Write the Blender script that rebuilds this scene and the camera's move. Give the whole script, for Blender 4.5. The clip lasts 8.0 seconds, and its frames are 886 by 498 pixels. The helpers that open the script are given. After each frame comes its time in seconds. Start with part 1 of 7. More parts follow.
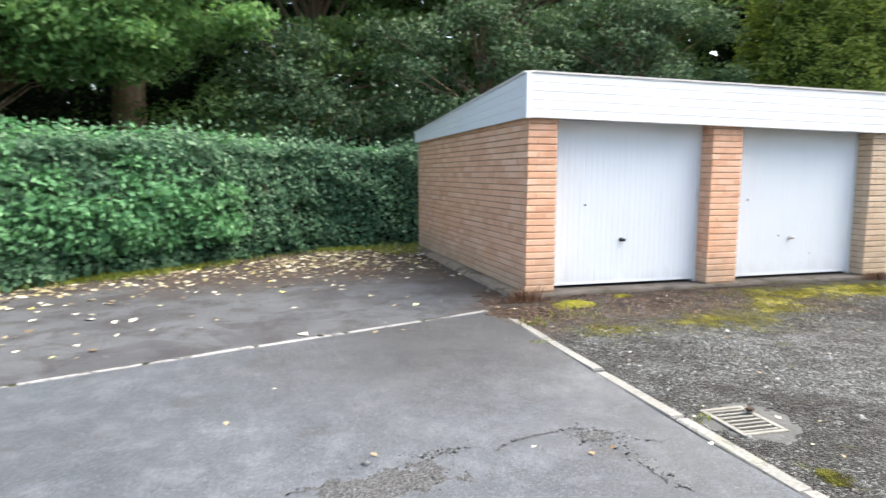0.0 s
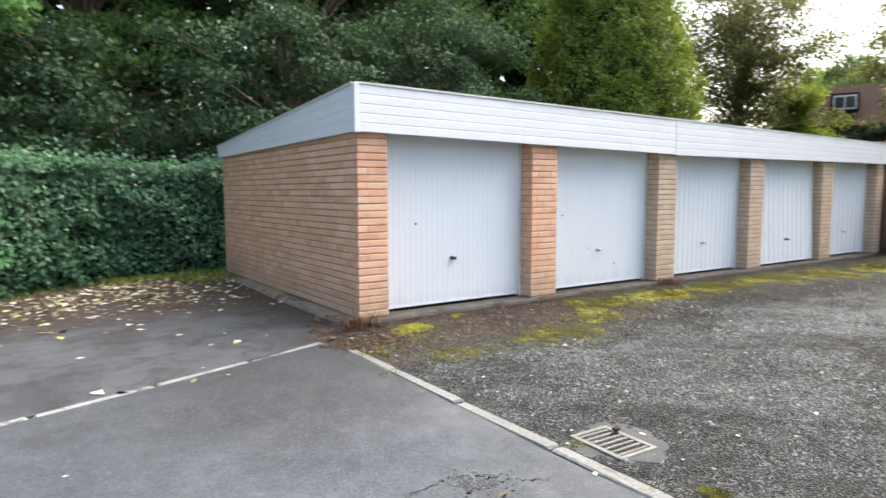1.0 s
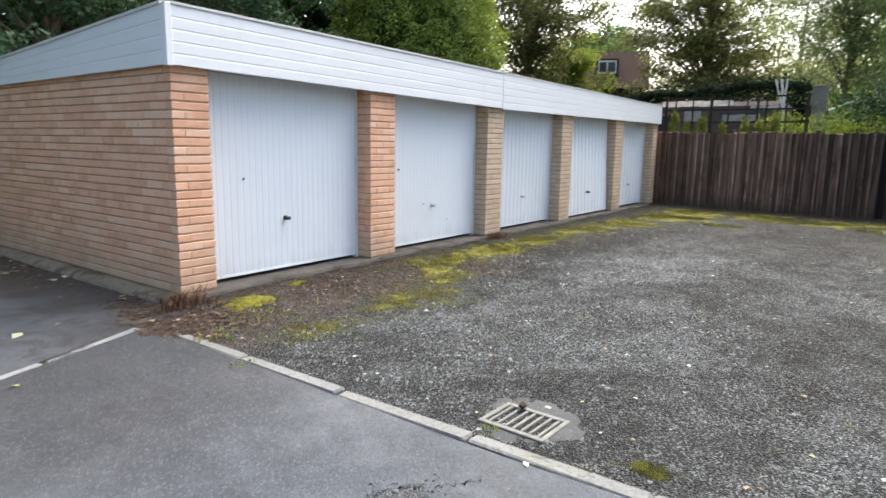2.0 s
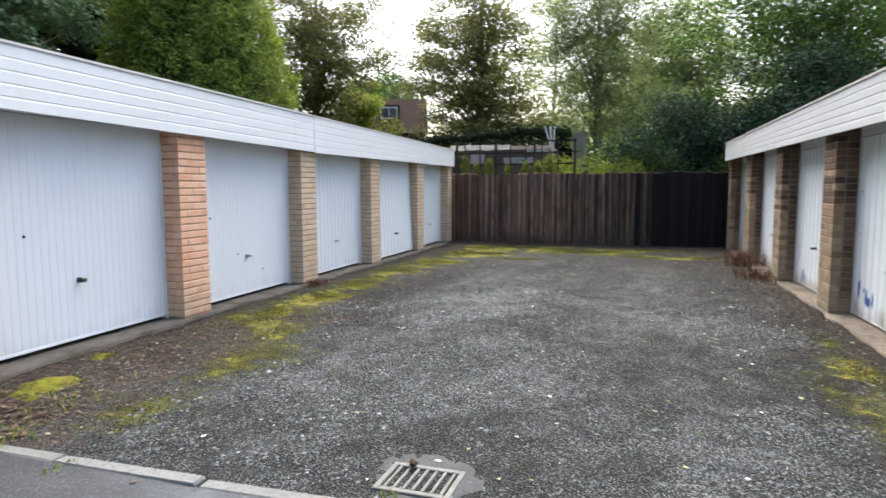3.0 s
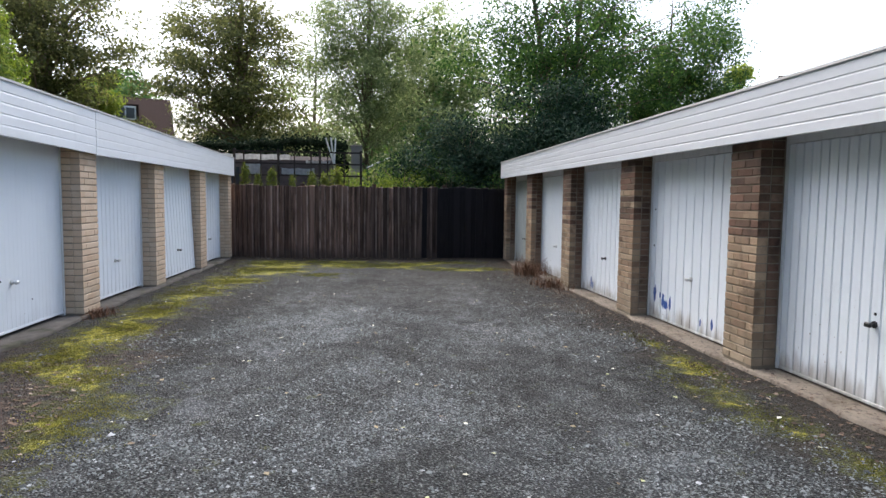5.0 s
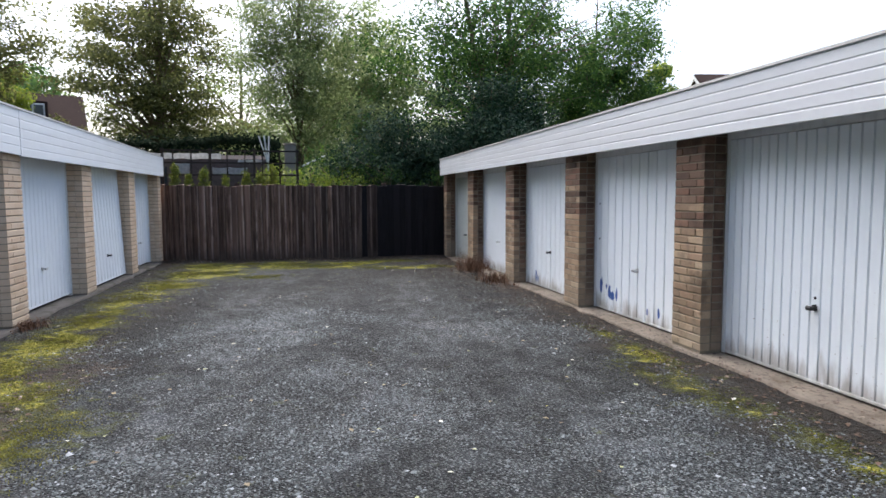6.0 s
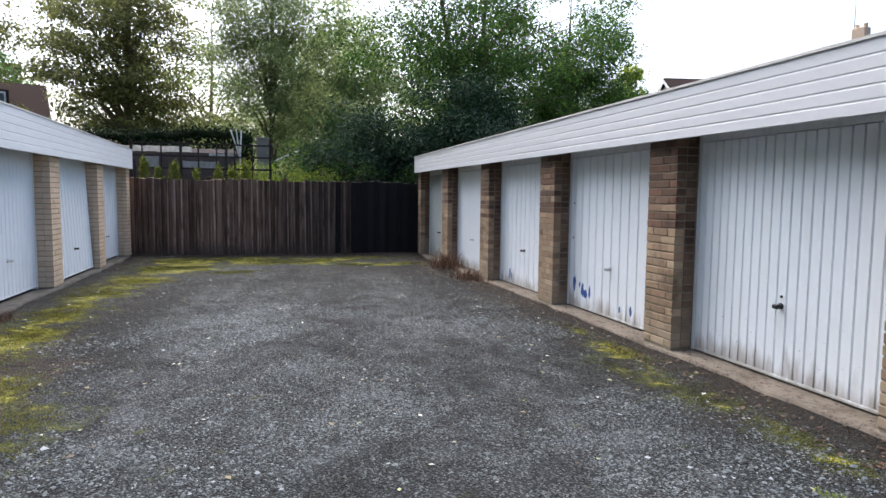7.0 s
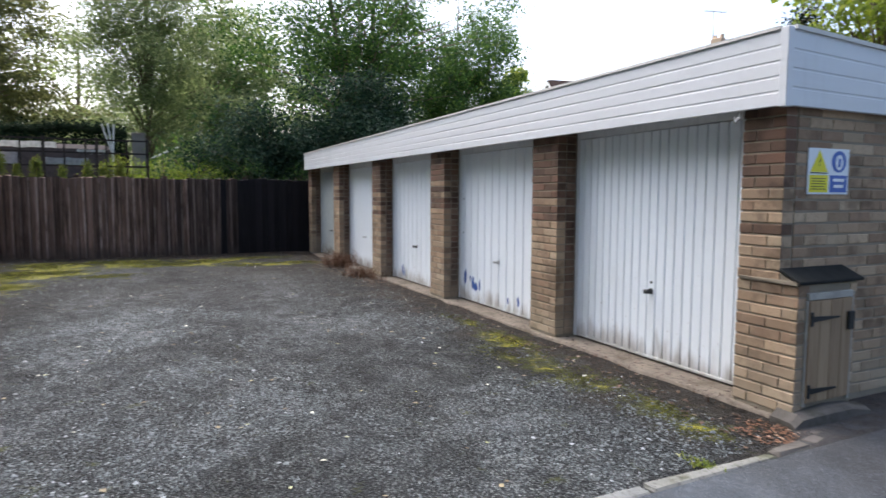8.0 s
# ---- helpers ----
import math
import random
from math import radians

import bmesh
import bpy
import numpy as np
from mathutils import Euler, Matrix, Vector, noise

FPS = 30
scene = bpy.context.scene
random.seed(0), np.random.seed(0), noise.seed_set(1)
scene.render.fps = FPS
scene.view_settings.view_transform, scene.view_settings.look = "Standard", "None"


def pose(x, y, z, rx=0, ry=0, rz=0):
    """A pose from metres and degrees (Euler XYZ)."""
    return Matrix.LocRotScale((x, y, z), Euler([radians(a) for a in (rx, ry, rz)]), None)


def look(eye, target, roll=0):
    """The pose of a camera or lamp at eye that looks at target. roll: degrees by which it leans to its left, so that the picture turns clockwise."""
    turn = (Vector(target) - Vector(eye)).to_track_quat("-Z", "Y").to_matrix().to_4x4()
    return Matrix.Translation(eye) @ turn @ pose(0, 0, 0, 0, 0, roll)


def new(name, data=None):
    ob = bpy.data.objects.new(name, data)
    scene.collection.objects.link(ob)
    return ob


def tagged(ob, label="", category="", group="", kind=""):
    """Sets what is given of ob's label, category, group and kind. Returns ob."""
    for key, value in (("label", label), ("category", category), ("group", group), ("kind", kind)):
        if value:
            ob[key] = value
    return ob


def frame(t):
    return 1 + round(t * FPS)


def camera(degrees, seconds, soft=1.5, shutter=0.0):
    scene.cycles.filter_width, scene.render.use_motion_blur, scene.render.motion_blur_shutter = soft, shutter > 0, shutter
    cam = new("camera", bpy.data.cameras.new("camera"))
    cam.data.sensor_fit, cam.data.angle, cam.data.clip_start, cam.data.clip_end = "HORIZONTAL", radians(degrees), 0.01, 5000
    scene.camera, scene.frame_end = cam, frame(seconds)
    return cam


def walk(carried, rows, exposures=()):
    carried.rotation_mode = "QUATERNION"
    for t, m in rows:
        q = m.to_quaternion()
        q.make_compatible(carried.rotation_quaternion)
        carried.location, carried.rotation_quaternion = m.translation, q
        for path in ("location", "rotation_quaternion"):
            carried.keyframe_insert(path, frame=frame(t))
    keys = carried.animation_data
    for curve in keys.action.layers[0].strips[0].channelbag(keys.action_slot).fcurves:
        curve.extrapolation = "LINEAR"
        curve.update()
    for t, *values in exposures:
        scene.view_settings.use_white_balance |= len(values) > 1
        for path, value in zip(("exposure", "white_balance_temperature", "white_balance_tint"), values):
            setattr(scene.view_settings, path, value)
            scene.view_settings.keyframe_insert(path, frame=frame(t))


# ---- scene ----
cam = camera(70.7, 8.0, 1.5, 0.3)
PATH = [
    (0, (0.179, -0.011, 1.412), (0.738, 1.894, 1.175), 0.2),
    (0.5, (0.139, 0.311, 1.406), (1.035, 2.086, 1.187), -0.3),
    (1, (0.085, 0.573, 1.418), (1.215, 2.213, 1.236), -0.1),
    (1.2, (0.082, 0.709, 1.389), (1.345, 2.239, 1.136), 0.4),
    (2.3, (0.069, 1.604, 1.433), (1.761, 2.639, 1.172), 0.9),
    (2.5, (0.035, 1.674, 1.421), (1.796, 2.6, 1.223), 0.8),
    (3, (0.026, 1.934, 1.432), (1.933, 2.504, 1.240), -0.2),
    (3.5, (0.13, 2.241, 1.439), (2.095, 2.571, 1.263), 0.1),
    (4, (0.204, 2.541, 1.437), (2.195, 2.648, 1.289), 1.6),
    (4.5, (0.212, 2.85, 1.449), (2.197, 2.674, 1.279), -0.1),
    (4.7, (0.257, 2.937, 1.443), (2.241, 2.742, 1.286), 0.4),
    (5.8, (0.357, 3.296, 1.459), (2.312, 2.905, 1.3), -0.1),
    (6, (0.365, 3.319, 1.454), (2.308, 2.874, 1.295), -0.3),
    (6.5, (0.371, 3.349, 1.442), (2.299, 2.84, 1.283), 0.2),
    (7, (0.336, 3.399, 1.444), (2.256, 2.863, 1.279), 0.6),
    (7.5, (0.317, 3.402, 1.453), (2.207, 2.769, 1.28), 0.2),
    (8, (0.296, 3.376, 1.415), (2.099, 2.525, 1.247), 0.2),
]
EXPOSURES = [(0.0, 2.6, 6800, 8), (1.0, 2.3, 6700, 8), (2.5, 2.13, 6450, 8), (4.5, 1.80, 6200, 9), (6.5, 1.74, 6000, 10), (8.0, 1.78, 6080, 10)]
walk(cam, [(t, look(eye, target, roll)) for t, eye, target, roll in PATH], EXPOSURES)

# ---- light ----
SUN_AZ, SUN_EL = 82.0, 56.0      # degrees: azimuth clockwise from +y, elevation
world = bpy.data.worlds.new("sky")
scene.world = world
world.use_nodes = True
wn, wl = world.node_tree.nodes, world.node_tree.links
wn.clear()
sky = wn.new("ShaderNodeTexSky")
sky.sky_type = "NISHITA"
sky.sun_disc = False
sky.sun_elevation, sky.sun_rotation = radians(SUN_EL), radians(SUN_AZ)
sky.air_density, sky.dust_density, sky.ozone_density = 1.0, 6.0, 1.0
bg = wn.new("ShaderNodeBackground")
bg.inputs["Strength"].default_value = 0.116
wl.new(sky.outputs[0], bg.inputs[0])
wl.new(bg.outputs[0], wn.new("ShaderNodeOutputWorld").inputs[0])
sun = new("sun", bpy.data.lights.new("sun", "SUN"))
sun.data.energy, sun.data.angle, sun.data.color = 1.85, radians(88), (1.0, 0.96, 0.91)
sd = Vector((math.sin(radians(SUN_AZ)) * math.cos(radians(SUN_EL)), math.cos(radians(SUN_AZ)) * math.cos(radians(SUN_EL)), math.sin(radians(SUN_EL))))
sun.matrix_world = look(sd * 60, (0, 0, 0))


# ---- materials ----
class Nodes:
    """A small builder for procedural materials."""

    def __init__(self, name, rough=0.8, metal=0.0, spec=0.5):
        self.mat = bpy.data.materials.new(name)
        self.mat.use_nodes = True
        self.t = self.mat.node_tree
        self.n, self.l = self.t.nodes, self.t.links
        self.bsdf = self.n["Principled BSDF"]
        self.out = self.n["Material Output"]
        self.bsdf.inputs["Roughness"].default_value = rough
        self.bsdf.inputs["Metallic"].default_value = metal
        self.bsdf.inputs["Specular IOR Level"].default_value = spec
        self.geo = self.n.new("ShaderNodeNewGeometry")
        self.obj = self.n.new("ShaderNodeObjectInfo")
        self.pos = self.geo.outputs["Position"]
        self.height = None

    def put(self, node, sock, v):
        if isinstance(v, bpy.types.NodeSocket):
            self.l.new(v, node.inputs[sock])
        elif v is not None:
            node.inputs[sock].default_value = v

    def noise(self, scale, detail=4, rough=0.55, vec=None, distort=0.0, stretch=None):
        nd = self.n.new("ShaderNodeTexNoise")
        nd.inputs["Scale"].default_value, nd.inputs["Detail"].default_value = scale, detail
        nd.inputs["Roughness"].default_value, nd.inputs["Distortion"].default_value = rough, distort
        v = vec or self.pos
        if stretch:
            m = self.n.new("ShaderNodeMapping")
            m.inputs["Scale"].default_value = stretch
            self.l.new(v, m.inputs["Vector"])
            v = m.outputs[0]
        self.l.new(v, nd.inputs["Vector"])
        return nd.outputs["Fac"]

    def voronoi(self, scale, out="Distance", vec=None, feature="F1"):
        nd = self.n.new("ShaderNodeTexVoronoi")
        nd.feature = feature
        nd.inputs["Scale"].default_value = scale
        self.l.new(vec or self.pos, nd.inputs["Vector"])
        return nd.outputs[out]

    def ramp(self, fac, lo, hi, a=0.0, b=1.0):
        nd = self.n.new("ShaderNodeMapRange")
        nd.interpolation_type = "SMOOTHSTEP"
        self.put(nd, 0, fac)
        for i, v in enumerate((lo, hi, a, b)):
            nd.inputs[i + 1].default_value = v
        return nd.outputs[0]

    def math(self, op, a, b=None, c=None):
        nd = self.n.new("ShaderNodeMath")
        nd.operation = op
        for i, v in enumerate((a, b, c)):
            self.put(nd, i, v)
        return nd.outputs[0]

    def mix(self, fac, a, b, mode="MIX"):
        nd = self.n.new("ShaderNodeMix")
        nd.data_type, nd.blend_type = "RGBA", mode
        self.put(nd, 0, fac)
        self.put(nd, 6, (*a, 1) if isinstance(a, tuple) else a)
        self.put(nd, 7, (*b, 1) if isinstance(b, tuple) else b)
        return nd.outputs[2]

    def hsv(self, col, h=0.5, s=1.0, v=1.0):
        nd = self.n.new("ShaderNodeHueSaturation")
        for i, x in enumerate((h, s, v)):
            self.put(nd, i, x)
        self.put(nd, 4, col)
        return nd.outputs[0]

    def split(self, vec=None):
        nd = self.n.new("ShaderNodeSeparateXYZ")
        self.l.new(vec or self.pos, nd.inputs[0])
        return nd.outputs

    def local(self):
        nd = self.n.new("ShaderNodeTexCoord")
        return nd.outputs["Object"]

    def color(self, c):
        self.put(self.bsdf, "Base Color", (*c, 1) if isinstance(c, tuple) else c)
        return self

    def rough(self, r):
        self.put(self.bsdf, "Roughness", r)
        return self

    def bump(self, h, strength=0.5, dist=0.01):
        nd = self.n.new("ShaderNodeBump")
        nd.inputs["Strength"].default_value, nd.inputs["Distance"].default_value = strength, dist
        self.put(nd, "Height", h)
        if self.height is not None:
            self.l.new(self.height, nd.inputs["Normal"])
        self.height = nd.outputs[0]
        self.l.new(self.height, self.bsdf.inputs["Normal"])
        return self


def brick_material(name, base, dark, pale, grime=0.0, vary=0.7, red=None):
    k = Nodes(name, 0.9, spec=0.25)
    rnd = k.obj.outputs["Random"]
    isl = k.geo.outputs["Random Per Island"]
    mixed = k.math("FRACT", k.math("ADD", rnd, isl))
    c = k.mix(k.ramp(mixed, 0.5, 1.0, 0, vary), base, dark)
    c = k.mix(k.ramp(mixed, 0.4, 0.0, 0, vary), c, pale)
    if red:
        other = k.math("FRACT", k.math("MULTIPLY", mixed, 7.3))
        c = k.mix(k.ramp(other, 0.68, 0.78, 0, 0.6), c, red)
        c = k.mix(k.ramp(k.noise(3.1, 5, 0.65), 0.48, 0.64, 0, 0.72), c, tuple(v * 0.55 for v in dark))
        tone = k.math("FRACT", k.math("MULTIPLY", mixed, 13.7))
        c = k.mix(1.0, c, k.ramp(tone, 0.0, 1.0, 0.83, 1.2), "MULTIPLY")
    c = k.mix(k.ramp(k.noise(9, 5), 0.42, 0.7, 0, 0.25 if red else 0.45), c, pale)
    c = k.mix(k.ramp(k.noise(60, 4), 0.5, 0.75, 0, 0.5), c, dark)
    z = k.split()[2]
    # splash-back of lime and damp low on the wall, with a ragged edge
    low = k.math("ADD", z, k.math("MULTIPLY", k.noise(2.2, 5), 0.9))
    c = k.mix(k.ramp(low, 1.05, 0.5, 0, 0.45 + grime), c, k.mix(k.noise(4), (0.52, 0.44, 0.33), (0.24, 0.18, 0.11)))
    c = k.mix(k.ramp(k.noise(1.3, 6, 0.6), 0.5, 0.78, 0, 0.35 + grime), c, dark)
    k.color(c).bump(k.noise(130, 3), 0.5, 0.004)
    return k.mat


M_BRICK_O = brick_material("orange_brick", (0.70, 0.405, 0.26), (0.57, 0.30, 0.185), (0.76, 0.52, 0.375), 0.15, 0.65)
M_BRICK_Y = brick_material("buff_brick", (0.54, 0.40, 0.28), (0.45, 0.315, 0.21), (0.61, 0.49, 0.365), 0.0, 0.6)
M_BRICK_B = brick_material("brown_brick", (0.325, 0.226, 0.145), (0.205, 0.137, 0.088), (0.405, 0.308, 0.205), 0.1, 0.8, (0.22, 0.138, 0.09))
# red-brown upper courses; darkened further to carry the shade and dirt of the reveals
M_BRICK_D = brick_material("red_brown_shade_brick", (0.138, 0.085, 0.057), (0.080, 0.049, 0.036), (0.20, 0.13, 0.088), 0.1, 0.95, (0.18, 0.092, 0.06))


def mortar_material(name, a, b):
    k = Nodes(name, 0.95, spec=0.15)
    k.color(k.mix(k.noise(6, 6), a, b)).bump(k.noise(90, 4), 0.7, 0.006)
    return k.mat


M_MORTAR_O = mortar_material("orange_mortar", (0.31, 0.185, 0.12), (0.44, 0.29, 0.20))
M_MORTAR_B = mortar_material("brown_mortar", (0.17, 0.138, 0.10), (0.30, 0.255, 0.195))

def board_material(name, base, worn):
    k = Nodes(name, 0.38)
    st = k.noise(3.5, 6, 0.6, stretch=(0.35, 0.35, 3.0))
    c = k.mix(k.ramp(st, 0.45, 0.75, 0, 0.25), base, worn)
    c = k.mix(k.ramp(k.noise(14, 4, stretch=(1, 1, 0.12)), 0.55, 0.8, 0, 0.18), c, tuple(v * 0.85 for v in worn))
    k.color(c).rough(k.ramp(k.noise(5), 0.3, 0.7, 0.35, 0.55)).bump(k.noise(2.2, 2), 0.15, 0.01)
    return k.mat


M_UPVC = board_material("white_plastic_board", (0.73, 0.735, 0.74), (0.57, 0.57, 0.555))
M_UPVC_D = board_material("dulled_plastic_board", (0.635, 0.64, 0.655), (0.49, 0.49, 0.485))


def door_material(name, base, dirt, low):
    k = Nodes(name, 0.42)
    z = k.split(k.local())[2]
    n = k.noise(11, 5, stretch=(1, 1, 0.1))
    c = k.mix(k.ramp(n, 0.5, 0.8, 0, 0.22), base, dirt)
    c = k.mix(k.ramp(k.noise(1.6, 4), 0.45, 0.75, 0, 0.18), c, tuple(v * 0.85 for v in base))
    edge = k.math("ADD", z, k.math("MULTIPLY", k.noise(9, 5, stretch=(1, 1, 0.25)), 0.55))
    c = k.mix(k.ramp(edge, 0.5, 0.26, 0, low), c, (0.20, 0.16, 0.11))
    spots = k.math("MULTIPLY", k.ramp(k.noise(38, 3, 0.6), 0.7, 0.74), k.ramp(z, 1.1, 0.1))
    c = k.mix(spots, c, (0.2, 0.13, 0.08))
    k.color(c).rough(k.ramp(k.noise(7), 0.3, 0.7, 0.34, 0.55)).bump(k.noise(40, 3), 0.06, 0.003)
    return k.mat


M_DOOR_L = door_material("white_door_paint", (0.71, 0.745, 0.775), (0.60, 0.62, 0.64), 0.14)
M_DOOR_R = door_material("weathered_door_paint", (0.80, 0.835, 0.86), (0.58, 0.59, 0.58), 0.7)
# grey because the far corner's shade is put into the paint colour
M_DOOR_G = door_material("grey_shaded_door_paint", (0.42, 0.45, 0.44), (0.3, 0.32, 0.3), 0.7)

k = Nodes("timber_frame_paint", 0.55)
k.color(k.mix(k.ramp(k.noise(18, 5, stretch=(1, 1, 0.2)), 0.45, 0.8, 0, 0.5), (0.68, 0.69, 0.68), (0.40, 0.39, 0.36))).bump(k.noise(50, 3), 0.15, 0.003)
M_FRAME = k.mat

k = Nodes("concrete", 0.92, spec=0.2)
c = k.mix(k.noise(3, 6, 0.6), (0.13, 0.115, 0.09), (0.30, 0.27, 0.225))
c = k.mix(k.ramp(k.noise(30, 4), 0.5, 0.72, 0, 0.5), c, (0.15, 0.135, 0.11))
c = k.mix(k.ramp(k.noise(1.6, 5), 0.54, 0.72, 0, 0.45), c, (0.13, 0.14, 0.05))
k.color(c).bump(k.noise(16, 6), 0.6, 0.012).bump(k.noise(120, 3), 0.4, 0.004)
M_CONC = k.mat

k = Nodes("dirty_concrete", 0.95, spec=0.15)
c = k.mix(k.noise(4, 6, 0.65), (0.09, 0.076, 0.058), (0.25, 0.215, 0.175))
c = k.mix(k.ramp(k.noise(30, 4), 0.5, 0.72, 0, 0.6), c, (0.05, 0.042, 0.032))
c = k.mix(k.ramp(k.noise(2.6, 6, 0.7, distort=0.7), 0.5, 0.62, 0, 0.75), c, (0.045, 0.038, 0.028))
k.color(c).bump(k.noise(16, 6), 0.7, 0.014).bump(k.noise(120, 3), 0.4, 0.004)
M_CONC_D = k.mat

k = Nodes("damp_dark_concrete", 0.95, spec=0.15)
c = k.mix(k.noise(5, 6, 0.65), (0.040, 0.036, 0.032), (0.155, 0.14, 0.125))
c = k.mix(k.ramp(k.noise(2.4, 5, 0.65), 0.5, 0.68, 0, 0.7), c, (0.035, 0.036, 0.018))
k.color(c).bump(k.noise(16, 6), 0.7, 0.014).bump(k.noise(120, 3), 0.4, 0.004)
M_CONC_K = k.mat

k = Nodes("mossy_kerb_concrete", 0.95, spec=0.15)
c = k.mix(k.noise(6, 6, 0.65), (0.085, 0.085, 0.078), (0.25, 0.25, 0.235))
c = k.mix(k.ramp(k.noise(5, 6, 0.7, distort=0.5), 0.48, 0.62, 0, 0.75), c, (0.06, 0.062, 0.035))
c = k.mix(k.ramp(k.noise(28, 5, 0.65), 0.52, 0.68, 0, 0.6), c, (0.04, 0.038, 0.033))
k.color(c).bump(k.noise(16, 6), 0.7, 0.014).bump(k.noise(120, 3), 0.4, 0.004)
M_CONC_M = k.mat

k = Nodes("worn_sill_concrete", 0.93, spec=0.15)
c = k.mix(k.noise(4, 6, 0.65), (0.085, 0.070, 0.056), (0.27, 0.228, 0.185))
c = k.mix(k.ramp(k.noise(26, 5, 0.65), 0.5, 0.68, 0, 0.7), c, (0.055, 0.044, 0.034))
c = k.mix(k.ramp(k.noise(1.9, 5, 0.6), 0.5, 0.66, 0, 0.6), c, (0.075, 0.062, 0.040))
k.color(c).bump(k.noise(14, 6), 0.8, 0.016).bump(k.noise(120, 3), 0.4, 0.004)
M_SILL = k.mat

k = Nodes("edging_concrete", 0.92, spec=0.2)
c = k.mix(k.noise(5, 6, 0.6), (0.10, 0.105, 0.107), (0.205, 0.21, 0.21))
c = k.mix(k.ramp(k.noise(45, 4), 0.48, 0.68, 0, 0.7), c, (0.075, 0.077, 0.074))
c = k.mix(k.ramp(k.noise(2.1, 5), 0.55, 0.75, 0, 0.6), c, (0.16, 0.16, 0.10))
c = k.mix(k.ramp(k.obj.outputs["Random"], 0, 1, 0, 0.4), c, (0.12, 0.12, 0.112))
c = k.mix(k.ramp(k.noise(9, 6, 0.7, distort=0.8), 0.55, 0.68, 0, 0.6), c, (0.06, 0.065, 0.045))
ey = k.split()[1]
c = k.mix(k.ramp(k.math("SUBTRACT", ey, k.math("MULTIPLY", k.noise(3.0, 6, 0.65), 2.2)), 0.5, -0.9, 0, 0.75), c, (0.062, 0.060, 0.050))
k.color(c).bump(k.noise(30, 5), 0.8, 0.010)
M_EDGE = k.mat

k = Nodes("broken_strip_concrete", 0.92, spec=0.2)
c = k.mix(k.noise(6, 6, 0.6), (0.12, 0.125, 0.13), (0.235, 0.24, 0.245))
c = k.mix(k.ramp(k.noise(7.5, 7, 0.72, distort=0.6), 0.52, 0.60, 0, 0.85), c, (0.045, 0.047, 0.05))
k.color(c).bump(k.noise(30, 5), 0.9, 0.012)
M_STRIP = k.mat

# smooth tarmac of the drive
k = Nodes("tarmac", 0.78, spec=0.35)
n1, n2, n3 = k.noise(0.9, 6, 0.6), k.noise(0.35, 3), k.noise(240, 2)
c = k.mix(n1, (0.022, 0.030, 0.042), (0.050, 0.063, 0.084))
c = k.mix(k.ramp(n2, 0.4, 0.65, 0, 0.6), c, (0.060, 0.074, 0.096))
c = k.mix(k.ramp(k.noise(4.5, 6, 0.65), 0.45, 0.68, 0, 0.6), c, (0.105, 0.122, 0.148))
c = k.mix(k.ramp(k.noise(13, 5, 0.7), 0.48, 0.66, 0, 0.4), c, (0.034, 0.040, 0.049))
c = k.mix(k.ramp(n3, 0.42, 0.7, 0, 0.4), c, (0.14, 0.158, 0.182))
c = k.mix(k.ramp(k.noise(1.7, 5, 0.6, distort=0.6), 0.56, 0.68, 0, 0.55), c, (0.026, 0.028, 0.032))
px, py, pz = k.split()
damp = k.math("MULTIPLY", k.ramp(k.math("ADD", py, k.math("MULTIPLY", k.noise(0.9, 5), 2.0)), 4.2, 5.6), k.ramp(k.math("ADD", px, k.noise(0.8, 4)), -0.5, 2.0))
c = k.mix(k.math("MULTIPLY", damp, 0.85), c, (0.018, 0.021, 0.027))
soil = k.math("MULTIPLY", k.ramp(k.math("SUBTRACT", py, k.math("MULTIPLY", k.noise(1.3, 5), 1.8)), 0.2, -1.1), k.ramp(px, 0.4, 2.0))
c = k.mix(k.math("MULTIPLY", soil, 0.75), c, (0.030, 0.028, 0.026))
agg = k.n.new("ShaderNodeSeparateColor")
k.l.new(k.voronoi(130, "Color"), agg.inputs[0])
c = k.mix(k.ramp(agg.outputs[0], 0.86, 0.92, 0, 0.45), c, (0.16, 0.178, 0.2))
c = k.mix(k.ramp(agg.outputs[1], 0.7, 0.8, 0, 0.55), c, (0.022, 0.025, 0.03))
c = k.mix(k.ramp(k.noise(0.55, 5, 0.6), 0.35, 0.65, 1.0, 0.45), c, k.hsv(c, 0.5, 1.05, 0.64))
k.color(c).rough(k.ramp(n1, 0.3, 0.7, 0.6, 0.85)).bump(n3, 0.7, 0.006).bump(k.noise(7, 5), 0.25, 0.02)
M_TARMAC = k.mat

k = Nodes("old_tarmac", 0.85, spec=0.25)
n1, n3 = k.noise(1.1, 6, 0.62), k.noise(200, 2)
c = k.mix(n1, (0.018, 0.021, 0.027), (0.064, 0.075, 0.09))
c = k.mix(k.ramp(n3, 0.45, 0.7, 0, 0.4), c, (0.14, 0.137, 0.13))
y = k.split()[1]
c = k.mix(k.ramp(k.noise(2.6, 6, 0.7, distort=0.5), 0.46, 0.62, 0, 0.7), c, (0.019, 0.019, 0.021))
c = k.mix(k.ramp(k.noise(0.8, 5, 0.65, distort=0.8), 0.48, 0.6, 0, 0.6), c, (0.021, 0.022, 0.026))
litter = k.math("ADD", y, k.math("MULTIPLY", k.noise(1.6, 5), 3.0))
c = k.mix(k.ramp(litter, 8.6, 10.6, 0, 0.85), c, (0.026, 0.019, 0.015))
x = k.split()[0]
soil = k.math("MULTIPLY", k.ramp(k.math("ADD", x, k.math("MULTIPLY", k.noise(1.8, 5), 1.2)), 2.5, 3.3), k.ramp(k.noise(9, 5, 0.65), 0.35, 0.6, 0.4, 0.9))
